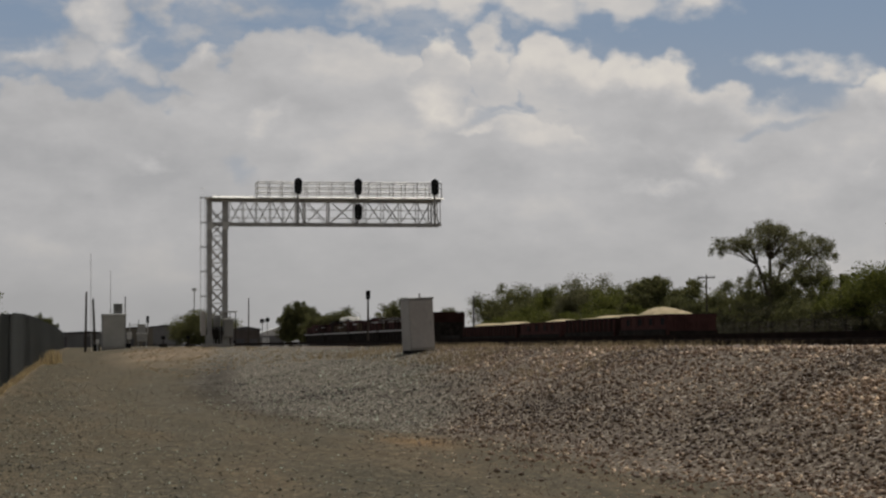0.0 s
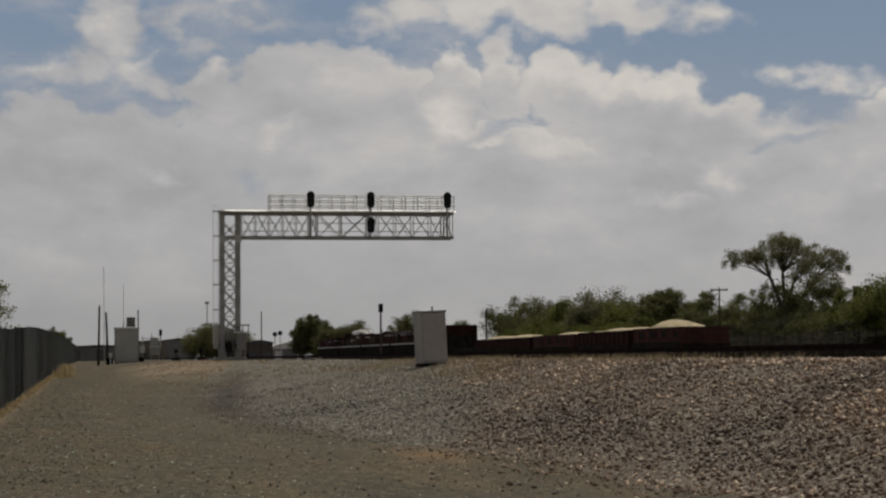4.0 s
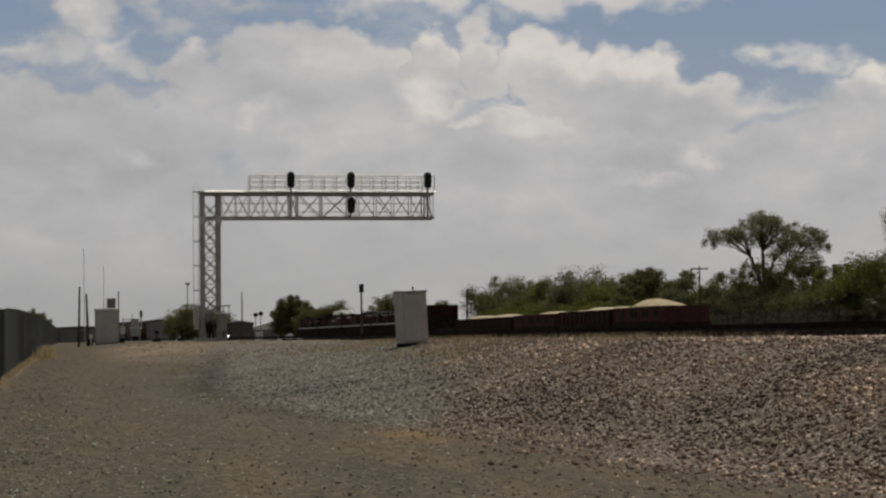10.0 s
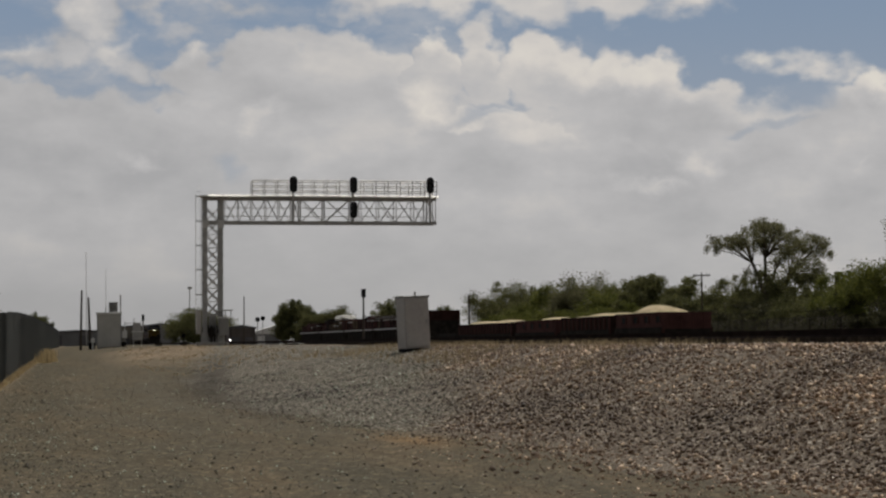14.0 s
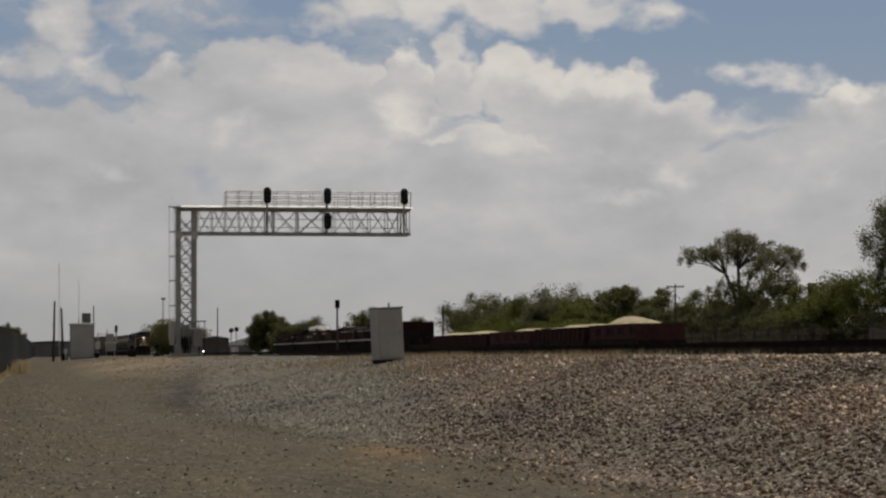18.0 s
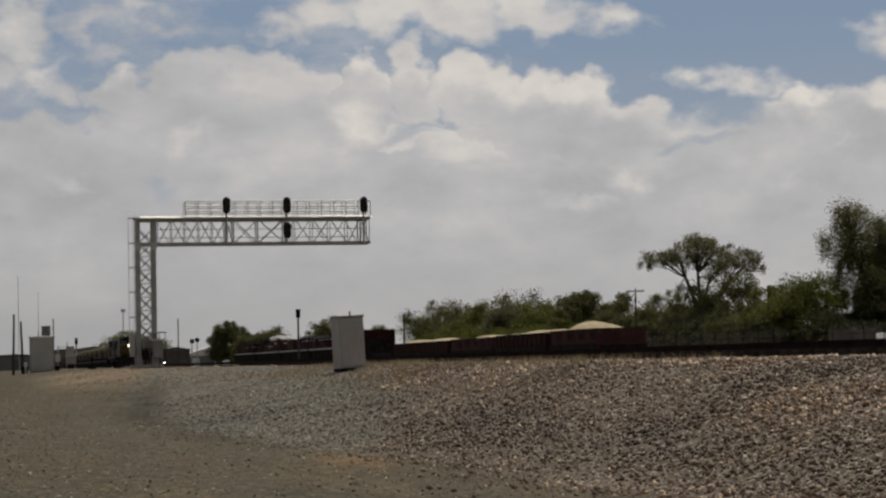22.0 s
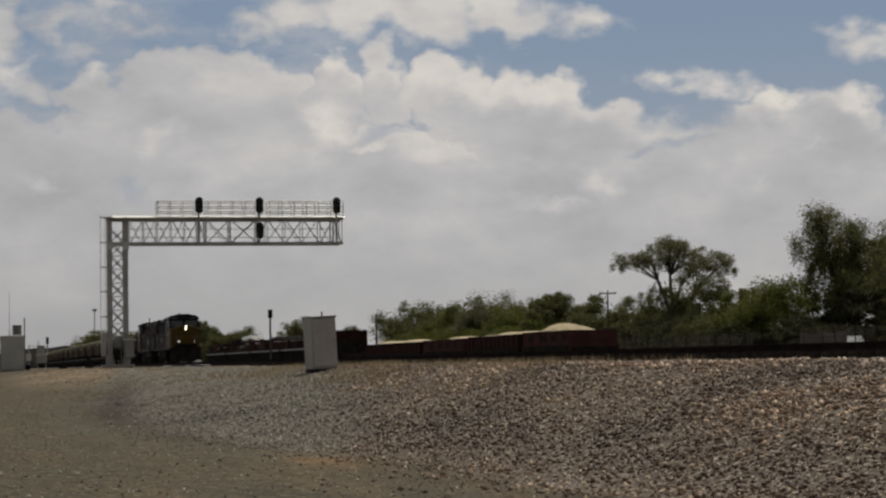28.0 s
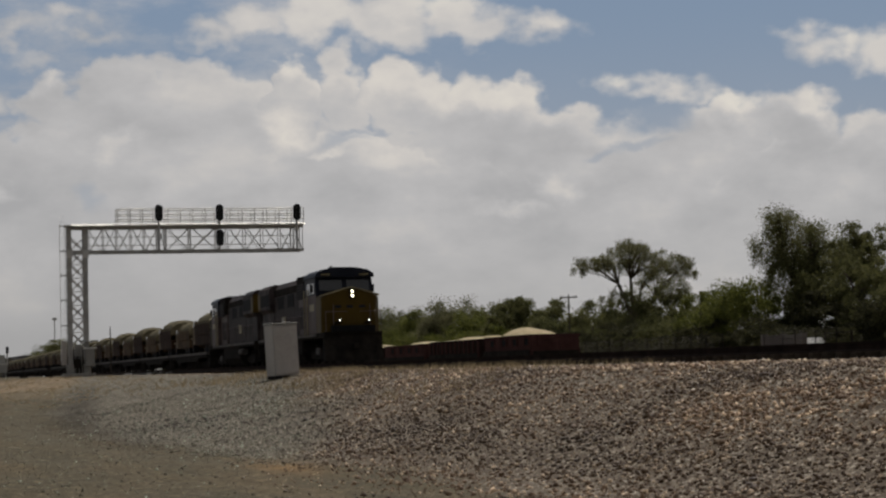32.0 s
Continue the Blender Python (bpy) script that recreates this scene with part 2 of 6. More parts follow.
    bp.inputs["Strength"].default_value, bp.inputs["Distance"].default_value = 0.25, 0.01
    l.new(g.outputs["Fac"], bp.inputs["Height"])
    l.new(bp.outputs["Normal"], bsdf.inputs["Normal"])
    return m


def leaf_material(name, dark, light):
    m, n, l = nodes_of(name)
    bsdf = n["Principled BSDF"]
    geo = n.new("ShaderNodeNewGeometry")
    tc = n.new("ShaderNodeTexCoord")
    t = n.new("ShaderNodeTexNoise")
    t.inputs["Scale"].default_value, t.inputs["Detail"].default_value = 0.55, 3.0
    l.new(tc.outputs["Object"], t.inputs["Vector"])
    add = n.new("ShaderNodeMath")
    add.operation = "MULTIPLY_ADD"
    add.inputs[1].default_value, add.inputs[2].default_value = 0.55, -0.05
    l.new(geo.outputs["Random Per Island"], add.inputs[0])
    s = n.new("ShaderNodeMath")
    s.operation = "ADD"
    l.new(add.outputs[0], s.inputs[0])
    half = n.new("ShaderNodeMath")
    half.operation = "MULTIPLY"
    half.inputs[1].default_value = 0.6
    l.new(t.outputs["Fac"], half.inputs[0])
    l.new(half.outputs[0], s.inputs[1])
    r = n.new("ShaderNodeValToRGB")
    r.color_ramp.elements[0].position, r.color_ramp.elements[1].position = 0.2, 0.85
    r.color_ramp.elements[0].color, r.color_ramp.elements[1].color = (*dark, 1), (*light, 1)
    l.new(s.outputs[0], r.inputs["Fac"])
    l.new(r.outputs["Color"], bsdf.inputs["Base Color"])
    bsdf.inputs["Roughness"].default_value = 0.75
    bsdf.inputs["Specular IOR Level"].default_value = 0.2
    tr = n.new("ShaderNodeBsdfTranslucent")
    l.new(r.outputs["Color"], tr.inputs["Color"])
    mx = n.new("ShaderNodeMixShader")
    mx.inputs[0].default_value = 0.42
    l.new(bsdf.outputs[0], mx.inputs[1])
    l.new(tr.outputs[0], mx.inputs[2])
    l.new(mx.outputs[0], n["Material Output"].inputs["Surface"])
    return m


GALV = surface("galvanised_steel", (0.46, 0.455, 0.44), (0.62, 0.615, 0.6), 1.2, 0.5, 0.1, 0.05)
# darker grey of the same steel; on the gantry it stands for shaded faces
GALV_DARK = surface("dark_galvanised_steel", (0.29, 0.287, 0.278), (0.42, 0.414, 0.4), 1.5, 0.55, 0.1, 0.05)
WALKWAY = surface("bright_grating", (0.75, 0.75, 0.73), (0.86, 0.86, 0.84), 2.0, 0.5, 0.1, 0.1)
BLACK = surface("black_paint", (0.009, 0.009, 0.01), (0.02, 0.02, 0.021), 3.0, 0.6, 0.0, 0.05, spec=0.02)
UNDERFRAME = surface("grimy_black_steel", (0.012, 0.011, 0.01), (0.035, 0.03, 0.026), 2.0, 0.8, 0.0, 0.1, spec=0.02)
LENS = surface("dark_signal_lens", (0.01, 0.012, 0.014), (0.02, 0.022, 0.026), 9.0, 0.2, 0.0, 0.0)
CONCRETE = surface("concrete", (0.26, 0.25, 0.23), (0.38, 0.37, 0.34), 2.5, 0.9, 0.0, 0.2)
SILVER = surface("silver_cabinet_paint", (0.36, 0.336, 0.315), (0.44, 0.413, 0.388), 1.1, 0.5, 0.05, 0.04)
SILVER_SIDE = surface("cabinet_trim", (0.22, 0.215, 0.205), (0.3, 0.295, 0.28), 1.5, 0.6, 0.1, 0.04)
HUT = surface("pale_hut_panel", (0.38, 0.375, 0.345), (0.49, 0.48, 0.445), 0.8, 0.6, 0.0, 0.05)
HUT_ROOF = surface("white_roof_sheet", (0.62, 0.62, 0.6), (0.75, 0.75, 0.72), 1.0, 0.5, 0.0, 0.05)
POLE = surface("creosoted_pole", (0.035, 0.028, 0.022), (0.08, 0.064, 0.05), 3.0, 0.9, 0.0, 0.3)
FENCE = surface("dark_green_fence_sheet", (0.097, 0.102, 0.096), (0.109, 0.114, 0.107), 0.5, 0.75, 0.0, 0.05, per_piece=0.006, spec=0.15)
RUST = surface("oxide_red_steel", (0.027, 0.0135, 0.012), (0.05, 0.025, 0.022), 0.9, 0.8, 0.0, 0.1, spec=0.02)
RUST_DULL = surface("dull_maroon_steel", (0.05, 0.025, 0.024), (0.092, 0.045, 0.042), 0.9, 0.85, 0.0, 0.1, spec=0.02)
RUST_DARK = surface("dark_brown_steel", (0.02, 0.013, 0.012), (0.045, 0.028, 0.024), 0.9, 0.8, 0.0, 0.1, spec=0.02)
DECKEDGE = surface("worn_grey_steel", (0.085, 0.08, 0.074), (0.17, 0.16, 0.15), 1.2, 0.75, 0.1, 0.1, spec=0.05)
HEAP = surface("pale_gravel", (0.33, 0.265, 0.155), (0.54, 0.45, 0.285), 2.0, 0.95, 0.0, 0.6, 14.0)
RAIL = surface("rail_steel", (0.014, 0.01, 0.009), (0.032, 0.023, 0.019), 2.0, 0.85, 0.0, 0.05, spec=0.02)
TIE = surface("timber_tie", (0.022, 0.018, 0.014), (0.055, 0.045, 0.036), 3.0, 0.95, 0.0, 0.3, per_piece=0.25, spec=0.02)
YELLOW = surface("locomotive_yellow", (0.056, 0.036, 0.008), (0.092, 0.06, 0.013), 0.6, 0.45, 0.0, 0.02, spec=0.05)
NAVY = surface("locomotive_dark_blue", (0.012, 0.014, 0.022), (0.026, 0.029, 0.042), 0.7, 0.45, 0.0, 0.02, spec=0.05)
LOCOGREY = surface("locomotive_grey", (0.08, 0.063, 0.06), (0.155, 0.124, 0.118), 0.8, 0.5, 0.0, 0.03, spec=0.05)
# hood grey, darker than the cab's
HOODGREY = surface("dark_hood_grey", (0.02, 0.017, 0.017), (0.085, 0.07, 0.07), 0.7, 0.6, 0.0, 0.03, spec=0.05)
STRIPE = surface("pale_stripe", (0.22, 0.185, 0.1), (0.34, 0.29, 0.16), 1.0, 0.5)
GLASS = surface("cab_glass", (0.012, 0.014, 0.017), (0.02, 0.022, 0.026), 1.0, 0.12, 0.0, 0.0)
LAMP = glow("headlight", (1.0, 0.88, 0.62), 11.0)
DITCH = glow("ditch_light", (1.0, 0.93, 0.8), 4.0)
DWARF = glow("white_signal_aspect", (1.0, 0.95, 0.9), 6.0)
SIGNALWHITE = surface("white_marker", (0.6, 0.6, 0.58), (0.78, 0.78, 0.75), 2.0, 0.5)
TAN = surface("desert_tan_canvas", (0.085, 0.076, 0.05), (0.16, 0.142, 0.095), 0.8, 0.9, 0.0, 0.15, per_piece=0.15, spec=0.05)
TANPAINT = surface("desert_tan_paint", (0.12, 0.095, 0.062), (0.22, 0.175, 0.116), 0.8, 0.7, 0.0, 0.05, per_piece=0.1, spec=0.05)
BARK = surface("bark", (0.05, 0.04, 0.03), (0.11, 0.09, 0.065), 3.0, 0.95, 0.0, 0.5)
# much darker yellow, so that the second unit's nose stands out less
DULLYELLOW = surface("dull_yellow", (0.02, 0.014, 0.006), (0.055, 0.037, 0.008), 0.7, 0.7, 0.0, 0.03, spec=0.12)
# brown paint, darkened to stand for the shadow below the trucks' canvas
SHADEDBROWN = surface("shaded_brown_paint", (0.02, 0.0105, 0.0055), (0.05, 0.027, 0.014), 0.8, 0.75, 0.0, 0.05, per_piece=0.1, spec=0.05)
DULLTAN = surface("dusty_brown_tan_paint", (0.05, 0.032, 0.017), (0.12, 0.08, 0.044), 0.8, 0.75, 0.0, 0.05, per_piece=0.1, spec=0.05)
SHED = surface("brown_grey_cladding", (0.12, 0.11, 0.09), (0.18, 0.165, 0.135), 0.2, 0.8, 0.0, 0.02)
CABGLASS = surface("dark_cab_glass", (0.01, 0.012, 0.017), (0.018, 0.021, 0.03), 1.0, 0.15, 0.0, 0.0, spec=0.7)
LEAF_A = leaf_material("olive_leaves", (0.06, 0.066, 0.026), (0.2, 0.2, 0.085))
LEAF_B = leaf_material("yellow_green_leaves", (0.06, 0.075, 0.018), (0.195, 0.205, 0.052))
LEAF_C = leaf_material("dark_leaves", (0.05, 0.056, 0.024), (0.17, 0.172, 0.07))
# leaves coloured dark to stand for the shade below the trees
LEAF_D = leaf_material("shade_dark_scrub", (0.02, 0.022, 0.012), (0.075, 0.074, 0.034))
LEAF_E = leaf_material("grey_olive_leaves", (0.085, 0.088, 0.045), (0.24, 0.235, 0.125))
GOLDGRASS = leaf_material("golden_grass", (0.3, 0.235, 0.13), (0.6, 0.48, 0.28))
STRAW = leaf_material("dry_grass", (0.2, 0.155, 0.09), (0.4, 0.32, 0.2))
BUILDING = surface("grey_cladding", (0.13, 0.13, 0.135), (0.19, 0.19, 0.195), 0.2, 0.7, 0.0, 0.02)
BUILDING_ROOF = surface("dark_roof", (0.07, 0.07, 0.075), (0.11, 0.11, 0.115), 0.2, 0.8, 0.0, 0.02)
WHITEROOF = surface("pale_metal_roof", (0.5, 0.5, 0.5), (0.65, 0.65, 0.64), 0.3, 0.5, 0.1, 0.02)
PINKWALL = surface("pinkish_block_wall", (0.07, 0.06, 0.056), (0.112, 0.096, 0.09), 0.6, 0.9, 0.0, 0.1)
WHITEPAINT = surface("white_car_paint", (0.7, 0.7, 0.7), (0.8, 0.8, 0.8), 1.0, 0.3)
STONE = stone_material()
GROUND = ground_material()


# ---- mesh helpers ----
def part(name, bm, material, parent=None, label="", kind=""):
    me = bpy.data.meshes.new(name)
    bm.to_mesh(me)
    bm.free()
    me.materials.append(material)
    ob = new(name, me)
    if parent:
        ob.parent = parent
    return tagged(ob, label, "", "", kind)


def again(ob, name, m, parent=None):
    """Another object on the same mesh."""
    o = new(name, ob.data)
    o.parent = parent or ob.parent
    o.matrix_basis = m
    return o


def thing(name, label, category, group="", kind="", at=None):
    e = new(name)
    e.empty_display_size = 0.2
    tagged(e, label, category, group, kind)
    if at is not None:
        e.matrix_basis = at
    return e


def add_box(bm, x0, x1, y0, y1, z0, z1, bevel=0.0, m=None):
    r = bmesh.ops.create_cube(bm, size=1.0)
    vs = r["verts"]
    bmesh.ops.scale(bm, vec=(x1 - x0, y1 - y0, z1 - z0), verts=vs)
    bmesh.ops.translate(bm, vec=((x0 + x1) / 2, (y0 + y1) / 2, (z0 + z1) / 2), verts=vs)
    if bevel:
        es = list({e for v in vs for e in v.link_edges})
        r = bmesh.ops.bevel(bm, geom=es, offset=bevel, segments=2, affect="EDGES", profile=0.6)
        vs = list({v for f in r["faces"] for v in f.verts} | {v for v in vs if v.is_valid})
    if m is not None:
        bmesh.ops.transform(bm, matrix=m, verts=vs)
    return vs


def add_beam(bm, a, b, w, d=None):
    a, b = Vector(a), Vector(b)
    L = (b - a).length
    r = bmesh.ops.create_cube(bm, size=1.0)
    bmesh.ops.scale(bm, vec=(w, d or w, L), verts=r["verts"])
    q = (b - a).to_track_quat("Z", "Y")
    bmesh.ops.transform(bm, matrix=Matrix.Translation((a + b) / 2) @ q.to_matrix().to_4x4(), verts=r["verts"])


def add_rod(bm, a, b, r0, r1=None, n=8):
    a, b = Vector(a), Vector(b)
    r = bmesh.ops.create_cone(bm, cap_ends=True, segments=n, radius1=r0, radius2=r0 if r1 is None else r1, depth=(b - a).length)
    q = (b - a).to_track_quat("Z", "Y")
    bmesh.ops.transform(bm, matrix=Matrix.Translation((a + b) / 2) @ q.to_matrix().to_4x4(), verts=r["verts"])


def add_prism(bm, outline, y0, y1):
    """A profile in x, z drawn out along y."""
    f = [bm.verts.new((x, y0, z)) for x, z in outline]
    k = [bm.verts.new((x, y1, z)) for x, z in outline]
    n = len(outline)
    bm.faces.new(f)
    bm.faces.new(k[::-1])
    for i in range(n):
        bm.faces.new((f[i], k[i], k[(i + 1) % n], f[(i + 1) % n]))


def add_side(bm, outline, x0, x1):
    """A profile in y, z drawn out along x."""
    f = [bm.verts.new((x0, y, z)) for y, z in outline]
    k = [bm.verts.new((x1, y, z)) for y, z in outline]
    n = len(outline)
    bm.faces.new(f)
    bm.faces.new(k[::-1])
    for i in range(n):
        bm.faces.new((f[i], k[i], k[(i + 1) % n], f[(i + 1) % n]))


def beam(name, a, b, w, mat, parent, d=None):
    bm = bmesh.new()
    add_beam(bm, a, b, w, d)
    return part(name, bm, mat, parent)


def rod(name, a, b, r, mat, parent, n=8, r1=None, label=""):
    bm = bmesh.new()
    add_rod(bm, a, b, r, r1, n)
    return part(name, bm, mat, parent, label)


def block(name, x0, x1, y0, y1, z0, z1, mat, parent, bevel=0.0, label=""):
    bm = bmesh.new()
    add_box(bm, x0, x1, y0, y1, z0, z1, bevel)
    bmesh.ops.recalc_face_normals(bm, faces=bm.faces)
    return part(name, bm, mat, parent, label)


# ---- ground ----
CREST, RAIL_Z, YARD_Z = 1.455, 1.80, 0.6
TRACK_X, NEAR_X, YARD_X = 20.4, 16.0, 37.6


def smooth(x):
    x = np.clip(x, 0, 1)
    return x * x * (3 - 2 * x)


def toe_x(y):
    return np.interp(y, [14, 20, 28, 36, 42, 60, 80, 100, 125], [7.4, 6.9, 6.1, 4.6, 3.6, 3.3, 4.6, 6.6, 8.0])


def rough_noise(x, y, seed=0.0):
    return (np.sin(x * 1.7 + seed) * np.cos(y * 1.1 - seed) + 0.5 * np.sin(x * 3.9 + y * 2.7 + seed * 2) + 0.3 * np.cos(x * 7.1 - y * 5.3)) / 1.8


def fresh_at(x, y):
    """How much of the bank's ballast is the newer, greenish-grey stone."""
    edge = np.interp(y, [28, 31, 34, 38, 48, 60, 80], [4.2, 5.4, 6.3, 7.2, 8.8, 10.3, 12.0])
    return smooth((edge - x + 0.5 * rough_noise(x * 1.3, y * 0.8, 6.0)) / 1.9 + 0.5)


def soil_at(x, y):
    """The dark, fine spill along the foot of the newer ballast."""
    wob = rough_noise(x * 0.5, y * 0.35, 2.0)
    d = x - np.interp(y, [34, 38, 44, 50, 58, 65, 74, 86], [5.2, 4.15, 3.7, 3.6, 3.85, 4.4, 5.2, 6.3]) - 0.2 * wob
    much = np.interp(y, [33, 38, 46, 54, 70, 82, 92], [0.0, 0.3, 0.55, 0.85, 0.8, 0.4, 0.0])
    return np.clip(much * (0.9 + 0.35 * rough_noise(x * 2.1, y * 1.1, 5.0)) * np.exp(-(d / np.where(d > 0, 0.55, 0.8)) ** 2), 0, 1)


def ground_z(x, y):
    x, y = np.asarray(x, float), np.asarray(y, float)
    low = np.interp(y, [0, 20, 51, 88, 210, 420], [0, 0.02, 0.18, 0.45, 1.14, 1.35])
    rise = smooth((x + 2.5) / 9.0) * smooth((y - 45) / 75)
    base = low + (1.44 - low) * rise
    z = base + (CREST - base) * smooth((x - toe_x(y)) / np.interp(y, [30, 50], [5.6, 8.2]))
    z = z + (YARD_Z - 0.22 - z) * smooth((x - 23.2) / 2.6) + 0.45 * smooth((x - 40) / 6)
    flat = smooth((x - 13) / 1) * smooth((42 - x) / 1)
    near = smooth((260 - y) / 60) * smooth((70 - np.abs(x)) / 30)
    return z + 0.025 * rough_noise(x, y) * near * (1 - 0.8 * flat)


def lines(*spans):
    out = []
    for a, b, step in spans:
        out += list(np.arange(a, b, step))
    return np.array(out + [spans[-1][1]])


def make_ground():
    xs = lines((-3600, -400, 400), (-400, -40, 60), (-40, -8, 4), (-8, 15, 0.22), (15, 40, 0.7), (40, 120, 5), (120, 400, 40), (400, 3600, 400))
    ys = lines((-3000, -200, 400), (-200, 0, 40), (0, 14, 2), (14, 80, 0.3), (80, 160, 1.0), (160, 420, 5), (420, 1000, 40), (1000, 4200, 400))
    X, Y = np.meshgrid(xs, ys)
    Z = ground_z(X, Y)
    co = np.stack([X, Y, Z], -1).reshape(-1, 3)
    ny, nx = X.shape
    i = np.arange(ny * nx).reshape(ny, nx)
    quads = np.stack([i[:-1, :-1], i[:-1, 1:], i[1:, 1:], i[1:, :-1]], -1).reshape(-1, 4)
    me = bpy.data.meshes.new("ground")
    me.vertices.add(len(co))
    me.vertices.foreach_set("co", co.ravel())
    me.loops.add(quads.size)
    me.loops.foreach_set("vertex_index", quads.ravel())
    me.polygons.add(len(quads))
    me.polygons.foreach_set("loop_start", np.arange(len(quads)) * 4)
    me.update(calc_edges=True)
    x, y = co[:, 0], co[:, 1]
    wob = rough_noise(x * 0.5, y * 0.35, 2.0)
    ballast = smooth((x - toe_x(y) + 0.4 + 0.5 * wob) / 1.1) * smooth((128 - y) / 12)
    ballast = np.maximum(ballast, smooth((x - 12.5) / 1.5)) * smooth((60 - x) / 20)
    straw = smooth((y - 74) / 18) * smooth((140 - y) / 20) * smooth((x - 0.4) / 3.0) * smooth((10.6 - x) / 2) * (0.6 + 0.4 * wob)
    clay = np.exp(-((x - 5.1 - 0.25 * wob) / 0.55) ** 2) * np.exp(-((y - 29.6) / 1.7) ** 2)
    clay += 0.1 * smooth(rough_noise(x * 0.9 + 3, y * 0.25, 9.0) * 2 - 0.7) * smooth((toe_x(y) - x) / 1.5) * smooth((60 - y) / 20)
    edge = np.exp(-((x + 2.2) / 0.2) ** 2) * smooth((y - 30) / 8) * 0.6
    straw = np.clip(np.maximum(straw * 1.05, edge), 0, 1)
    soil = soil_at(x, y)
    away = toe_x(y) - x + 0.25 * wob
    worn = (np.exp(-((away - 1.25) / 0.6) ** 2) + 0.6 * np.exp(-((away - 3.3) / 0.5) ** 2)) * smooth((100 - y) / 30) * smooth((y - 24) / 12) * (0.75 + 0.4 * rough_noise(x * 0.7, y * 0.2, 8.0))
    for name, v in (("ballast", ballast), ("straw", straw), ("soil", soil), ("worn", np.clip(worn, 0, 1)), ("clay", np.clip(clay, 0, 1)), ("fresh", fresh_at(x, y))):
        me.attributes.new(name, "FLOAT", "POINT").data.foreach_set("value", v.astype(np.float32))
    me.polygons.foreach_set("use_smooth", np.ones(len(quads), bool))
    me.materials.append(GROUND)
    tagged(new("ground", me), "dirt track and grey ballast bank beside railway lines", "ground", kind="structure")


make_ground()


def scatter(name, xs, ys, sizes, material, label, category, lift=0.04):
    """Broken stones, each an uneven eight-cornered lump, as one mesh."""
    n = len(xs)
    base = np.array([(a, b, c) for c in (-1, 1) for b in (-1, 1) for a in (-1, 1)], float)
    quad = np.array([(0, 2, 3, 1), (4, 5, 7, 6), (0, 1, 5, 4), (2, 6, 7, 3), (0, 4, 6, 2), (1, 3, 7, 5)])
    rng = np.random.default_rng(7)
    v = base[None] * rng.uniform(0.45, 1.0, (n, 8, 3))
    v *= (sizes[:, None] * rng.uniform(0.6, 1.2, (n, 3)) * 0.5)[:, None, :]
    ang = rng.uniform(0, 2 * np.pi, (n, 3))
    for ax in range(3):
        a, b = [(1, 2), (0, 2), (0, 1)][ax]
        c, s = np.cos(ang[:, ax])[:, None], np.sin(ang[:, ax])[:, None]
        va, vb = v[:, :, a] * c - v[:, :, b] * s, v[:, :, a] * s + v[:, :, b] * c
        v[:, :, a], v[:, :, b] = va, vb
    v[:, :, 0] += xs[:, None]
    v[:, :, 1] += ys[:, None]
    v[:, :, 2] += (ground_z(xs, ys) + sizes * lift)[:, None]
    f = (quad[None] + (np.arange(n) * 8)[:, None, None]).reshape(-1, 4)
    me = bpy.data.meshes.new(name)
    me.vertices.add(n * 8)
    me.vertices.foreach_set("co", v.ravel())
    me.loops.add(f.size)
    me.loops.foreach_set("vertex_index", f.ravel())
    me.polygons.add(len(f))
    me.polygons.foreach_set("loop_start", np.arange(len(f)) * 4)
    me.update(calc_edges=True)
    me.attributes.new("fresh", "FLOAT", "POINT").data.foreach_set("value", np.repeat(fresh_at(xs, ys), 8).astype(np.float32))
    me.materials.append(material)
    return tagged(new(name, me), label, category, kind="stuff")


def make_stones():
    rng = np.random.default_rng(3)
    xs, ys = [], []
    for y0, y1, dens in ((17, 26, 500), (26, 36, 390), (36, 48, 240), (48, 62, 140), (62, 85, 34), (85, 120, 8)):
        n = int((y1 - y0) * 12.5 * dens)
        x, y = rng.uniform(2.5, 15, n), rng.uniform(y0, y1, n)
        keep = (x > toe_x(y) + rng.normal(0.4, 0.9, n)) & (x < 14.4)
        patch = 0.62 + 0.38 * rough_noise(x * 0.8, y * 0.5, 4.0)
        keep &= rng.uniform(0, 1, n) < patch * (1 - 0.6 * soil_at(x, y))
        xs.append(x[keep])
        ys.append(y[keep])
    x, y = np.concatenate(xs), np.concatenate(ys)
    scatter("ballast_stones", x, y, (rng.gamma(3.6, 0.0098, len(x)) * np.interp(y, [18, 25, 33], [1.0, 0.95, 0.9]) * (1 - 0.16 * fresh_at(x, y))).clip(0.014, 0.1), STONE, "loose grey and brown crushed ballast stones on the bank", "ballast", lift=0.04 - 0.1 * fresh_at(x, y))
    n = 60000
    x, y = rng.uniform(-3.2, 8, n), 17 + 95 * rng.uniform(0, 1, n) ** 1.7
    keep = (rng.uniform(0, 1, n) < 0.25 + 0.75 * smooth((95 - y) / 50)) & (x < toe_x(y)) & (rng.uniform(0, 1, n) < 0.35 + 0.65 * smooth((1.0 - x) / 2))
    x, y = np.concatenate([x[keep], rng.normal(-1.25, 0.45, 260)]), np.concatenate([y[keep], rng.normal(55, 6.5, 260)])
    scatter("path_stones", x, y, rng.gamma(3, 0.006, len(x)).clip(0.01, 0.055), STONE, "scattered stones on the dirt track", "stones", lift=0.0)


make_stones()


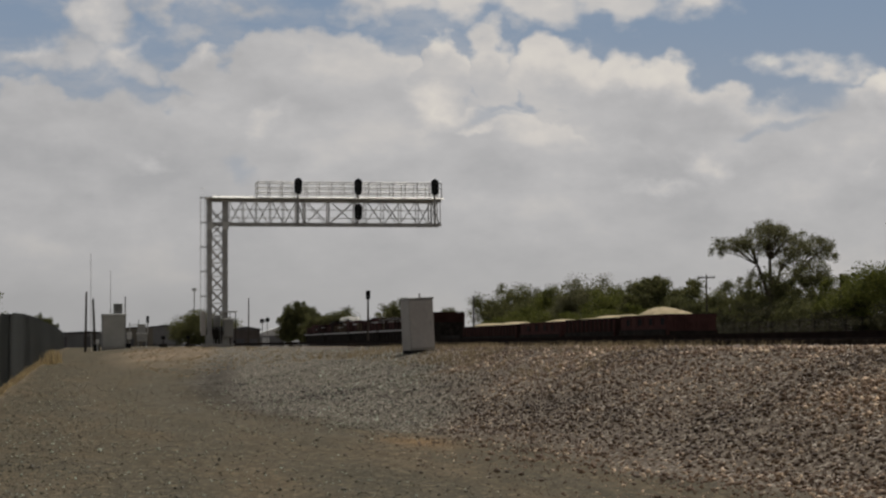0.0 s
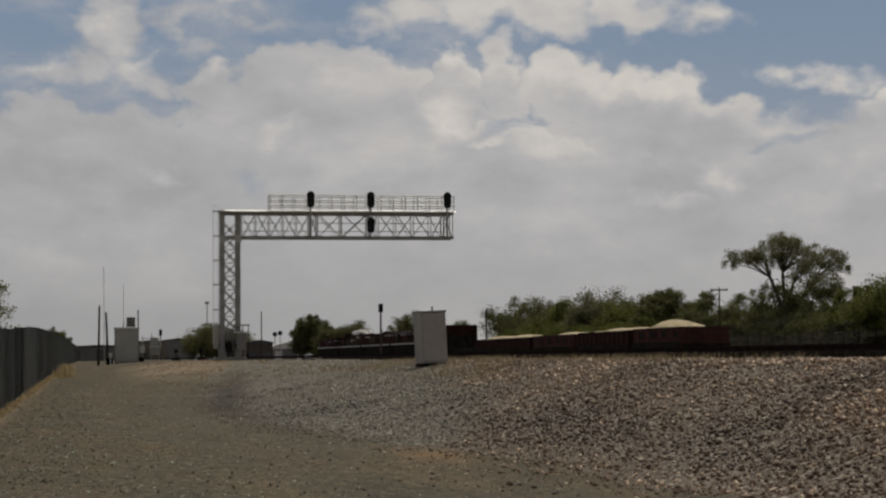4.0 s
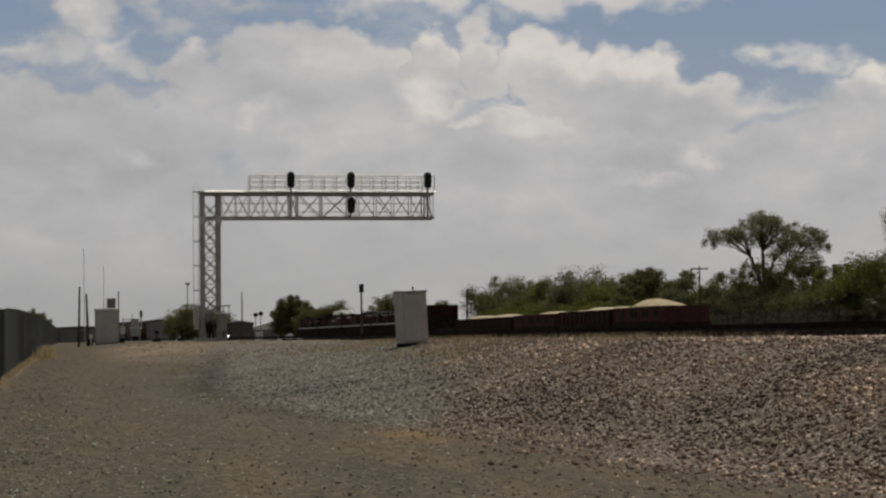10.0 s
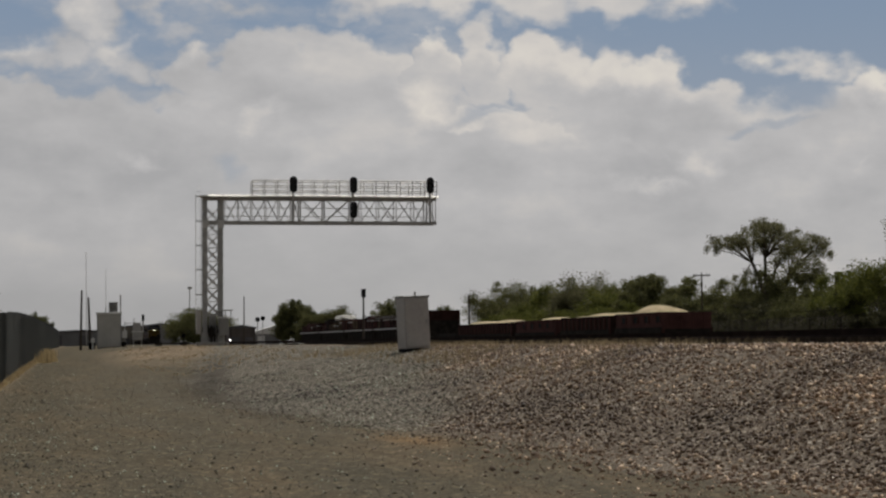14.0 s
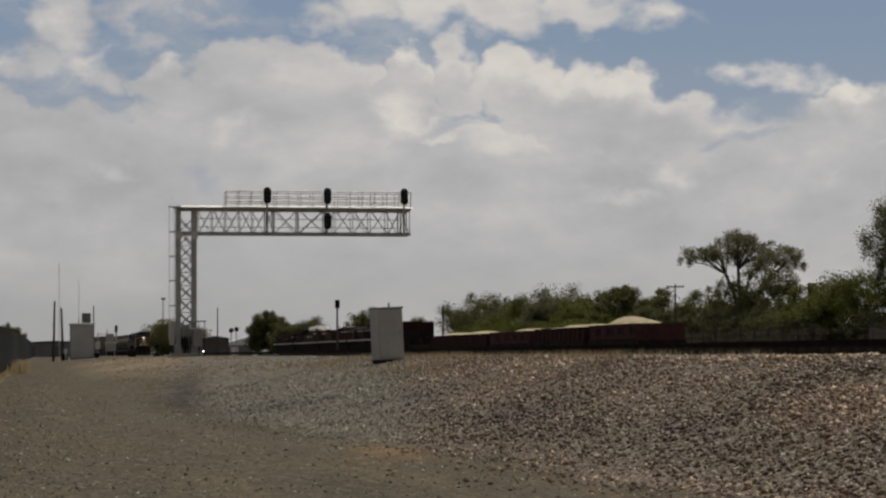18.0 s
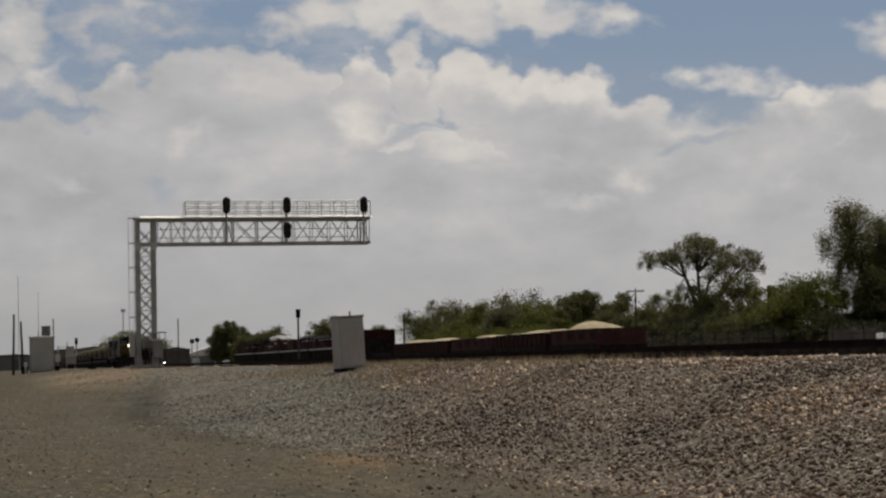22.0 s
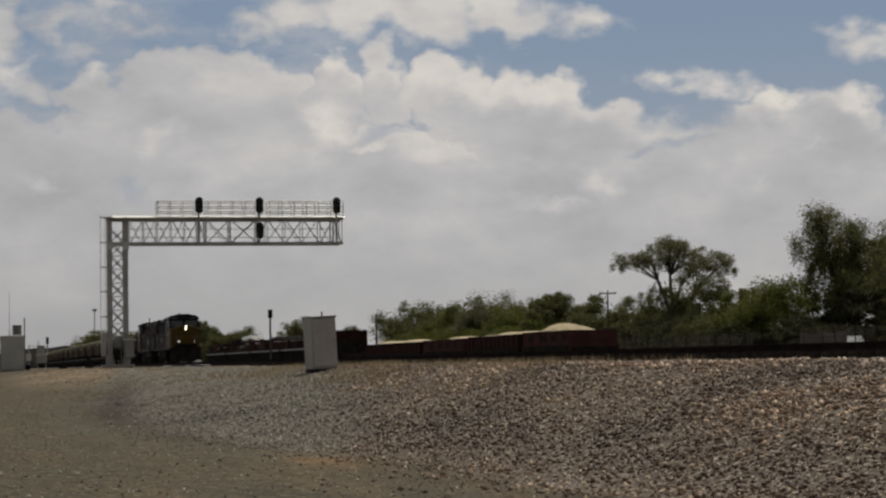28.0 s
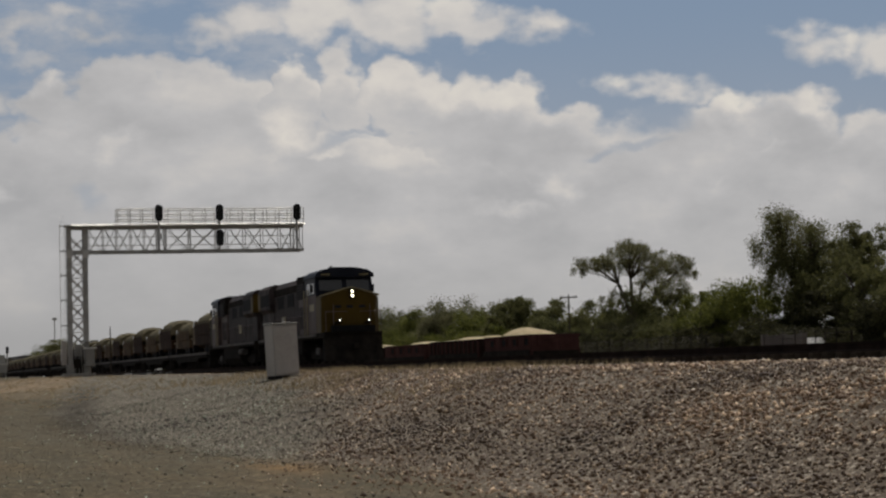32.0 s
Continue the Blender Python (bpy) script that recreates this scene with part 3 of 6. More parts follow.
# ---- sky with clouds ----
def make_clouds():
    """A far shell of sky: blue above, broken cumulus below, laid out by azimuth and elevation."""
    m, n, l = nodes_of("cloudy_sky")
    n.remove(n["Principled BSDF"])

    def val(op, a, b=None, c=None, clamp=False):
        k = n.new("ShaderNodeMath")
        k.operation, k.use_clamp = op, clamp
        for s, v in zip(k.inputs, (a, b, c)):
            if v is None:
                continue
            if isinstance(v, (int, float)):
                s.default_value = v
            else:
                l.new(v, s)
        return k.outputs[0]

    tc = n.new("ShaderNodeTexCoord")
    sp = n.new("ShaderNodeSeparateXYZ")
    l.new(tc.outputs["Object"], sp.inputs[0])
    az = val("ARCTAN2", sp.outputs["X"], sp.outputs["Y"])
    flat = val("SQRT", val("ADD", val("MULTIPLY", sp.outputs["X"], sp.outputs["X"]), val("MULTIPLY", sp.outputs["Y"], sp.outputs["Y"])))
    el = val("ARCTAN2", sp.outputs["Z"], flat)
    # u to the right, v upwards, in hundredths of a radian
    u0, v0 = val("MULTIPLY", az, 100.0), val("MULTIPLY", el, 100.0)

    def fbm(u, v, scale, detail, rough=0.55, seed=0.0, squash=1.6):
        cmb = n.new("ShaderNodeCombineXYZ")
        l.new(u, cmb.inputs["X"])
        l.new(val("MULTIPLY", v, squash), cmb.inputs["Y"])
        cmb.inputs["Z"].default_value = seed
        t = n.new("ShaderNodeTexNoise")
        t.inputs["Scale"].default_value, t.inputs["Detail"].default_value, t.inputs["Roughness"].default_value = scale, detail, rough
        l.new(cmb.outputs[0], t.inputs["Vector"])
        return t.outputs["Fac"]

    def steps(x, lo, hi):
        k = n.new("ShaderNodeMapRange")
        k.interpolation_type = "SMOOTHSTEP"
        k.inputs["From Min"].default_value, k.inputs["From Max"].default_value = lo, hi
        l.new(x, k.inputs["Value"])
        return k.outputs["Result"]

    # heaped edges: the outlines are pushed about by billowing noise
    wu = val("MULTIPLY_ADD", val("SUBTRACT", fbm(u0, v0, 0.42, 8, 0.47, 1.3, 1.2), 0.5), 4.2, u0)
    wv = val("MULTIPLY_ADD", val("SUBTRACT", fbm(u0, v0, 0.42, 8, 0.47, 7.7, 1.2), 0.5), 3.4, v0)

    def lumps(u, v, table, reach=False):
        total = None
        for cu, cv, ru, rv in table:
            a = val("MULTIPLY", val("SUBTRACT", u, cu), 1.0 / ru)
            b = val("MULTIPLY", val("SUBTRACT", v, cv), 1.0 / rv)
            d = val("MULTIPLY", val("SUBTRACT", 1.0, val("SQRT", val("ADD", val("MULTIPLY", a, a), val("MULTIPLY", b, b)))), rv if reach else 1.0)
            total = d if total is None else val("SMOOTH_MAX", total, d, 0.35 if reach else 0.12)
        return total

    # centre and half-width of the cloud masses: the grey deck, its bright ridge, the loose clouds above
    deck = [(-3.4, 5.4, 18.3, 7.5), (24.0, 2.0, 70.0, 8.2), (6.1, 13.6, 1.7, 1.4), (10.1, 11.7, 3.7, 4.1), (13.2, 11.7, 4.0, 4.0), (15.5, 12.1, 2.1, 3.0), (18.1, 13.7, 1.2, 2.3), (20.4, 13.8, 1.8, 2.3), (11.8, 8.0, 17.1, 5.1), (24.3, 6.5, 14.3, 5.1)]
    ridge = [(23.3, 13.5, 1.8, 2.2), (25.0, 13.0, 1.4, 2.2), (26.8, 12.2, 2.0, 2.4), (29.1, 11.8, 2.1, 2.5), (30.8, 11.2, 1.6, 2.2), (31.8, 11.2, 1.7, 2.0), (33.4, 10.7, 1.8, 1.9), (32.9, 10.5, 2.0, 2.3), (34.8, 9.2, 2.6, 2.3), (35.6, 9.0, 5.4, 3.1), (38.5, 10.6, 3.1, 2.4), (40.8, 11.9, 2.1, 1.5), (43.9, 11.6, 2.3, 1.7), (47.1, 10.2, 3.1, 1.9), (44.6, 8.9, 6.3, 3.1)]
    high = [(0.6, 16.5, 2.1, 1.8), (-0.1, 14.5, 2.4, 1.1), (2.0, 14.2, 2.1, 1.0), (3.5, 13.8, 1.3, 0.8), (-2.7, 14.8, 2.1, 0.7), (5.2, 15.6, 1.1, 0.3), (7.8, 16.9, 1.7, 0.5), (14.1, 17.1, 1.7, 0.9), (16.1, 17.6, 2.1, 1.2), (19.1, 17.8, 2.6, 1.5), (23.0, 17.8, 3.4, 1.6), (26.4, 17.4, 2.4, 1.3), (28.3, 17.2, 1.1, 0.6), (30.9, 16.9, 1.5, 0.8), (46.3, 15.3, 2.6, 0.8), (48.2, 14.8, 1.7, 1.1), (44.2, 15.9, 1.4, 0.45), (34.4, 14.0, 1.7, 0.6), (36.6, 13.5, 2.3, 0.6), (38.9, 13.1, 1.4, 0.5), (4.3, 17.2, 2.0, 0.9), (6.8, 17.9, 1.4, 0.6)]
    lit = [(23.3, 14.3, 1.4, 1.1), (24.7, 14.0, 1.4, 1.0), (26.5, 13.6, 1.6, 0.9), (28.7, 13.4, 1.4, 0.7), (17.8, 15.3, 0.7, 0.9), (17.4, 11.7, 1.0, 0.9), (9.3, 11.6, 1.0, 0.9), (3.6, 9.3, 1.0, 0.4), (19.6, 10.7, 1.0, 0.2), (6.2, 14.4, 1.0, 0.6), (2.6, 15.0, 1.4, 0.6), (-2.4, 15.1, 1.3, 0.4), (0.5, 16.4, 1.6, 1.0), (31.6, 9.0, 1.1, 0.7), (29.2, 7.7, 1.4, 0.35), (44.5, 12.5, 1.1, 0.6), (34.4, 14.2, 1.4, 0.3), (25.3, 18.2, 2.6, 0.7), (19.5, 18.1, 1.7, 0.7), (30.9, 17.1, 1.1, 0.5), (46.3, 15.7, 1.4, 0.6), (40.9, 12.8, 1.4, 0.5), (9.5, 11.6, 1.0, 0.7)]
    holes = [(20.4, 11.3, 1.4, 0.3), (34.1, 10.5, 1.1, 0.3), (7.9, 9.1, 0.7, 0.9), (2.7, 13.1, 1.1, 0.2), (21.1, 11.6, 1.4, 0.2), (35.7, 10.7, 1.3, 0.3), (36.3, 12.3, 1.6, 0.6)]
    field = lumps(wu, wv, deck + ridge, True)
    above = lumps(val("ADD", wu, 0.1), val("ADD", wv, 0.6), deck[2:8] + ridge, True)
    loose = lumps(wu, wv, high, True)
    hole = lumps(wu, wv, holes)
    billow = val("SUBTRACT", fbm(u0, v0, 0.5, 8, 0.49, 3.1), 0.5)
    dens = val("ADD", field, val("MULTIPLY", billow, 1.5))
    thin = val("ADD", loose, val("MULTIPLY", billow, 1.9))
    pocket = steps(lumps(wu, wv, [(36.6, 12.1, 2.2, 1.1)]), -0.15, 0.7)
    cover = val("MULTIPLY", steps(dens, -0.26, 0.5), val("SUBTRACT", 1.0, val("MULTIPLY", steps(hole, -0.5, 0.8), 0.5)))
    cover = val("MULTIPLY", cover, val("SUBTRACT", 1.0, val("MULTIPLY", pocket, 0.9)))
    cover = val("MAXIMUM", cover, val("MULTIPLY", steps(thin, -0.36, 0.7), 0.93))
    veil = val("MULTIPLY", steps(fbm(u0, v0, 0.14, 8, 0.62, 9.0, 2.4), 0.38, 0.7), steps(u0, 34.0, 8.0))
    cover = val("MAXIMUM", cover, val("MULTIPLY", veil, 0.62))
    rim = val("MULTIPLY", steps(val("SUBTRACT", field, above), 0.05, 0.6), steps(dens, 1.7, 0.1))
    rim = val("MULTIPLY", rim, val("MULTIPLY_ADD", steps(u0, 15.0, 18.5), 0.7, 0.3))
    rim = val("MAXIMUM", rim, val("MULTIPLY", steps(thin, 0.0, 1.0), val("MULTIPLY", val("SUBTRACT", 1.0, steps(dens, -0.2, 0.5)), 0.75)))
    crisp = val("SUBTRACT", fbm(u0, v0, 0.8, 9, 0.6, 2.2, 1.4), 0.5)
    puffs = steps(val("ADD", lumps(wu, wv, lit), val("MULTIPLY", crisp, 1.2)), -0.75, 1.45)
    bright = val("ADD", val("MULTIPLY", rim, 0.29), val("MULTIPLY", puffs, 0.37))
    bright = val("ADD", bright, val("MULTIPLY_ADD", val("SUBTRACT", fbm(u0, v0, 0.2, 8, 0.52, 5.5, 1.7), 0.5), 0.85, val("MULTIPLY_ADD", steps(u0, -6.0, 30.0), 0.15, 0.12)))
    bright = val("ADD", bright, val("MULTIPLY", val("SUBTRACT", fbm(u0, v0, 0.09, 5, 0.5, 4.4, 2.6), 0.5), 0.8))
    bright = val("ADD", bright, val("MULTIPLY", crisp, 0.2), clamp=True)

    def ramp(fac, *stops):
        r = n.new("ShaderNodeValToRGB")
        while len(r.color_ramp.elements) < len(stops):
            r.color_ramp.elements.new(0.5)
        for e, (p, c) in zip(r.color_ramp.elements, stops):
            e.position, e.color = p, (*c, 1)
        l.new(fac, r.inputs["Fac"])
        return r.outputs["Color"]

    cloud = ramp(bright, (0.0, (0.385, 0.383, 0.388)), (0.3, (0.482, 0.474, 0.474)), (0.6, (0.628, 0.594, 0.557)), (1.0, (0.72, 0.68, 0.61)))
    blue = ramp(steps(v0, 0.0, 20.0), (0.0, (0.37, 0.385, 0.41)), (0.55, (0.285, 0.33, 0.395)), (1.0, (0.205, 0.277, 0.385)))
    mixc = n.new("ShaderNodeMix")
    mixc.data_type = "RGBA"
    l.new(cover, mixc.inputs["Factor"])
    l.new(blue, mixc.inputs["A"])
    l.new(cloud, mixc.inputs["B"])
    haze = n.new("ShaderNodeMix")
    haze.data_type = "RGBA"
    l.new(ramp(steps(u0, -6.0, 34.0), (0.0, (0.352, 0.347, 0.345)), (1.0, (0.398, 0.392, 0.389))), haze.inputs["B"])
    l.new(val("MULTIPLY", steps(v0, 9.0, 0.0), 0.8), haze.inputs["Factor"])
    l.new(mixc.outputs["Result"], haze.inputs["A"])
    em = n.new("ShaderNodeEmission")
    l.new(haze.outputs["Result"], em.inputs["Color"])
    l.new(em.outputs[0], n["Material Output"].inputs["Surface"])

    bm = bmesh.new()
    R, na, ne = 4300.0, 56, 16
    grid = []
    for j in range(ne + 1):
        e = radians(-3 + 31.0 * j / ne)
        grid.append([bm.verts.new((R * math.cos(e) * math.sin(radians(-42 + 112 * i / na)), R * math.cos(e) * math.cos(radians(-42 + 112 * i / na)), R * math.sin(e))) for i in range(na + 1)])
    for j in range(ne):
        for i in range(na):
            bm.faces.new((grid[j][i], grid[j + 1][i], grid[j + 1][i + 1], grid[j][i + 1]))
    for f in bm.faces:
        f.smooth = True
    ob = part("backdrop_sky", bm, m, None, "pale blue sky with broken grey and white cumulus clouds", "structure")
    ob["category"] = "sky"
    return ob


sky_shell = make_clouds()


# ---- tracks ----
def make_track(name, x, z, y0, y1, tie0, tie1, label):
    t = thing(name, label, "railway track", kind="structure", at=pose(x, 0, z))
    for s in (-1, 1):
        bm = bmesh.new()
        add_prism(bm, [(-0.07, -0.17), (0.07, -0.17), (0.07, -0.15), (0.012, -0.13), (0.012, -0.045), (0.036, -0.035), (0.036, 0.0), (-0.036, 0.0), (-0.036, -0.035), (-0.012, -0.045), (-0.012, -0.13), (-0.07, -0.15)], y0, y1)
        bmesh.ops.recalc_face_normals(bm, faces=bm.faces)
        r = part("rail", bm, RAIL, t)
        r.location.x = s * 0.755
    bm = bmesh.new()
    add_box(bm, -1.3, 1.3, -0.115, 0.115, -0.35, -0.17, 0.01)
    first = part("tie", bm, TIE, t)
    first.location.y = tie0
    k = 1
    while tie0 + k * 0.55 < tie1:
        again(first, "tie", pose(0, tie0 + k * 0.55, 0), t)
        k += 1
    return t


make_track("track_main", TRACK_X, RAIL_Z, -60, 1400, 15, 140, "main line track with steel rails on timber ties")
make_track("track_near", NEAR_X, RAIL_Z - 0.03, -60, 1400, 12, 110, "near main line track with steel rails on timber ties")
make_track("track_siding", YARD_X, YARD_Z, -60, 700, 95, 180, "lower siding track under parked gondola cars")


# ---- signal gantry ----
def make_gantry():
    GY, D = 126.5, 1.1            # front plane and depth of the steelwork
    x0, x1, zb = 8.61, 23.1, 1.5  # leg centre, arm end, foot
    g = thing("signal_gantry", "grey lattice-steel cantilever signal bridge with walkway and black signal heads", "signal gantry", at=pose(0, GY, 0))
    lw = 0.64
    block("concrete_base", x0 - 1.0, x0 + 1.0, -0.4, D + 0.4, zb - 0.5, zb + 0.18, CONCRETE, g, 0.05)
    # columns darker than the lacing: their shade is put into the colour
    for sx in (-1, 1):
        for y in (0.0, D):
            bm = bmesh.new()
            xa = x0 + sx * (lw - 0.14)
            add_box(bm, xa - 0.14, xa + 0.14, y - 0.02, y + 0.02, zb + 0.15, 11.05)
            add_box(bm, xa + sx * 0.10, xa + sx * 0.14, y + 0.02, y + (0.2 if y == 0 else -0.24), zb + 0.15, 11.05)
            add_box(bm, xa - 0.22, xa + 0.22, y - 0.06, y + 0.06, zb + 0.12, zb + 0.75, 0.02)
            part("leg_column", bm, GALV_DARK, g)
    h, z = 0.86, zb + 1.9
    a = lw - 0.2
    while z + h < 11.0:
        for y in (0.0, D):
            beam("lacing_bar", (x0 - a, y + 0.03, z), (x0 + a, y + 0.03, z + h), 0.02, GALV, g, 0.065)
            beam("lacing_bar", (x0 + a, y + 0.055, z), (x0 - a, y + 0.055, z + h), 0.02, GALV, g, 0.065)
            rod("lacing_gusset", (x0, y + 0.015, z + h / 2), (x0, y + 0.07, z + h / 2), 0.075, GALV, g, 12)
            beam("lacing_strut", (x0 - a, y + 0.02, z), (x0 + a, y + 0.02, z), 0.02, GALV, g, 0.03)
        for sx in (-1, 1):
            beam("lacing_bar", (x0 + sx * (lw - 0.05), 0.05, z), (x0 + sx * (lw - 0.05), D - 0.05, z + h), 0.07, GALV, g, 0.02)
        z += h
    for sx in (-1, 1):
        block("gusset_plate", x0 + sx * 0.5 - 0.2, x0 + sx * 0.5 + 0.2, -0.06, 0.0, 8.95, 9.45, GALV, g)
    # arm
    xl = x0 + lw
    zt, zl = 10.86, 9.32
    # chords and front members take the darker grey as painted shade
    for y in (0.0, D):
        for z, hgt in ((zt, 0.15), (zl, 0.19)):
            bm = bmesh.new()
            add_box(bm, x0 - lw, x1, y - 0.05, y + 0.05, z - hgt / 2, z + hgt / 2)
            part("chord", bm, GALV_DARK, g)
    xs = [xl + 0.1, 10.25, 11.1, 12.0, 12.85, 13.7, 14.2, 15.75, 17.5, 18.15, 19.3, 20.45, 21.6, 22.45, x1 - 0.06]
    for i, x in enumerate(xs):
        for y in (0.0, D):
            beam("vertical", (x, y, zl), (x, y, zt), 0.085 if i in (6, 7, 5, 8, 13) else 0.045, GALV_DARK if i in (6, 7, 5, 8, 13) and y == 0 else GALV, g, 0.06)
        beam("cross_strut", (x, 0, zl), (x, D, zl), 0.06, GALV, g)
        beam("cross_strut", (x, 0, zt), (x, D, zt), 0.06, GALV, g)
    for i in range(len(xs) - 1):
        a, b = xs[i] + 0.03, xs[i + 1] - 0.03
        up = i % 2 == 0
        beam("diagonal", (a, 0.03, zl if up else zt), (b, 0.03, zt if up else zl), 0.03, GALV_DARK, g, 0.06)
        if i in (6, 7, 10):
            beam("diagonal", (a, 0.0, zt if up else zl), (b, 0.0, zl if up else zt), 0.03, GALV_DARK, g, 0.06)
        beam("diagonal", (a, D - 0.03, zt if up else zl), (b, D - 0.03, zl if up else zt), 0.03, GALV, g, 0.045)
        beam("lower_brace", (a, 0.05, zl), (b, D - 0.05, zl), 0.05, GALV, g, 0.03)
    for z in (9.78, 10.32):
        beam("side_rail", (xl, D + 0.02, z), (x1, D + 0.02, z), 0.045, GALV, g)
    # walkway
    block("walkway", x0 - lw - 0.1, x1 + 0.1, -0.25, D + 0.25, 10.95, 11.02, WALKWAY, g, 0.01, "bright grating walkway")
    bm = bmesh.new()
    add_side(bm, [(-0.26, 11.07), (-0.27, 11.05), (-0.45, 10.94), (-0.44, 10.96)], x0 - lw + 0.28, x1 + 0.08)
    bmesh.ops.recalc_face_normals(bm, faces=bm.faces)
    part("kick_plate", bm, WALKWAY, g, "bright sloping kick plate")
    xr = np.linspace(11.14, x1, 16)
    for y in (-0.2, D + 0.2):
        for x in xr:
            rod("handrail_post", (x, y, 11.02), (x, y, 12.02), 0.033, GALV, g, 6)
        for z in (12.02, 11.68, 11.36):
            rod("handrail", (11.14, y, z), (x1, y, z), 0.035, GALV, g, 6)
    for z in (12.02, 11.68, 11.36):
        rod("end_rail", (11.14, -0.2, z), (11.14, D + 0.2, z), 0.03, GALV, g, 6)
    # ladder with safety hoops on the outer side of the leg
    xa = x0 - lw - 0.12
    for x in (xa, xa - 0.32):
        rod("ladder_stile", (x, 0.3, zb + 1.0), (x, 0.3, 11.15), 0.018, WALKWAY, g, 6)
    first = None
    for k in range(31):
        z = zb + 1.1 + k * 0.3
        if first is None:
            first = rod("ladder_rung", (xa - 0.32, 0.3, 0), (xa, 0.3, 0), 0.007, WALKWAY, g, 6)
            first.location.z = z
        else:
            again(first, "ladder_rung", pose(0, 0, z), g)
    for z in (11.0, 9.4, 7.85, 6.3, 4.7):
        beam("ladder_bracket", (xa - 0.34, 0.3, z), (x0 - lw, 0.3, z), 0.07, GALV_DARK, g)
    # service shelf and cabinets at the foot
    block("service_platform", x0 + 0.1, x0 + 1.2, -0.5, 0.15, 3.66, 3.74, GALV_DARK, g, 0.01)
    block("equipment_case", x0 + 0.34, x0 + 0.92, -0.75, -0.15, 2.1, 3.2, SILVER_SIDE, g, 0.03, "small silver equipment case")
    block("case_lid", x0 + 0.24, x0 + 1.06, -0.81, -0.09, 3.2, 3.27, HUT_ROOF, g, 0.01)
    rod("case_post", (x0 + 0.65, -0.45, zb), (x0 + 0.65, -0.45, 2.2), 0.05, GALV_DARK, g)
    block("relay_case", x0 - 1.08, x0 - 0.8, -0.5, 0.1, 2.2, 3.7, SILVER, g, 0.03)
    for sx in (0.75, 1.1):
        rod("platform_leg", (x0 + sx, -0.4, zb), (x0 + sx, -0.4, 3.66), 0.025, UNDERFRAME, g, 6)
    block("battery_box", x0 - 0.62, x0 + 0.3, 0.25, 0.95, zb + 0.16, zb + 1.25, UNDERFRAME, g, 0.03)
    block("battery_box", x0 + 0.38, x0 + 0.86, 0.5, 1.3, zb, zb + 1.0, UNDERFRAME, g, 0.03)
    block("junction_box", x0 - 0.32, x0 + 0.05, -0.35, -0.05, 2.0, 2.6, UNDERFRAME, g, 0.02)
    block("junction_box", x0 - 0.25, x0 + 0.22, 0.3, 0.6, 2.75, 3.5, GALV_DARK, g, 0.02)
    for k in range(5):
        xx = x0 - 0.4 + 0.2 * k
        rod("conduit", (xx, 0.2, zb + 0.1), (xx + 0.06 * (k % 3 - 1), 0.2, 3.3 + 0.12 * (k % 2)), 0.035, GALV_DARK, g, 6)
    # signal heads
    for x, z in ((13.71, 11.73), (17.59, 11.72), (22.61, 11.73), (17.59, 10.11)):
        top = z > 11
        rod("head_mast", (x, -0.42, zl if not top or x != 17.59 else zt), (x, -0.42, z - 0.45), 0.07, GALV_DARK, g)
        beam("mast_bracket", (x, -0.42, zl + 0.05), (x, 0, zl + 0.05), 0.08, GALV_DARK, g)
        bm = bmesh.new()
        out = []
        for k in range(24):
            an = 2 * math.pi * k / 24
            out.append((0.25 * math.cos(an), 0.27 * (1 if math.sin(an) >= 0 else -1) + 0.26 * math.sin(an)))
        add_prism(bm, out, -0.03, 0.0)
        bmesh.ops.recalc_face_normals(bm, faces=bm.faces)
        head = part("signal_head", bm, BLACK, g, "black oval signal head, unlit")
        head.location = (x, -0.55, z)
        block("head_housing", -0.15, 0.15, 0.0, 0.22, -0.42, 0.42, BLACK, head, 0.03)
        for k in (-0.3, 0.0, 0.3):
            rod("lens", (0, -0.035, k), (0, -0.05, k), 0.1, LENS, head, 14)
            bm = bmesh.new()
            ring_a, ring_b = [], []
            for q in range(13):
                an = math.pi * (-0.15 + 1.3 * q / 12)
                dx, dz = 0.12 * math.cos(an), 0.12 * math.sin(an)
                ring_a.append(bm.verts.new((dx, -0.03, k + dz)))
                ring_b.append(bm.verts.new((dx, -0.3, k + dz)))
            for q in range(12):
                bm.faces.new((ring_a[q], ring_a[q + 1], ring_b[q + 1], ring_b[q]))
            bmesh.ops.solidify(bm, geom=bm.faces[:], thickness=0.008)
            part("visor", bm, BLACK, head)
    return g


make_gantry()


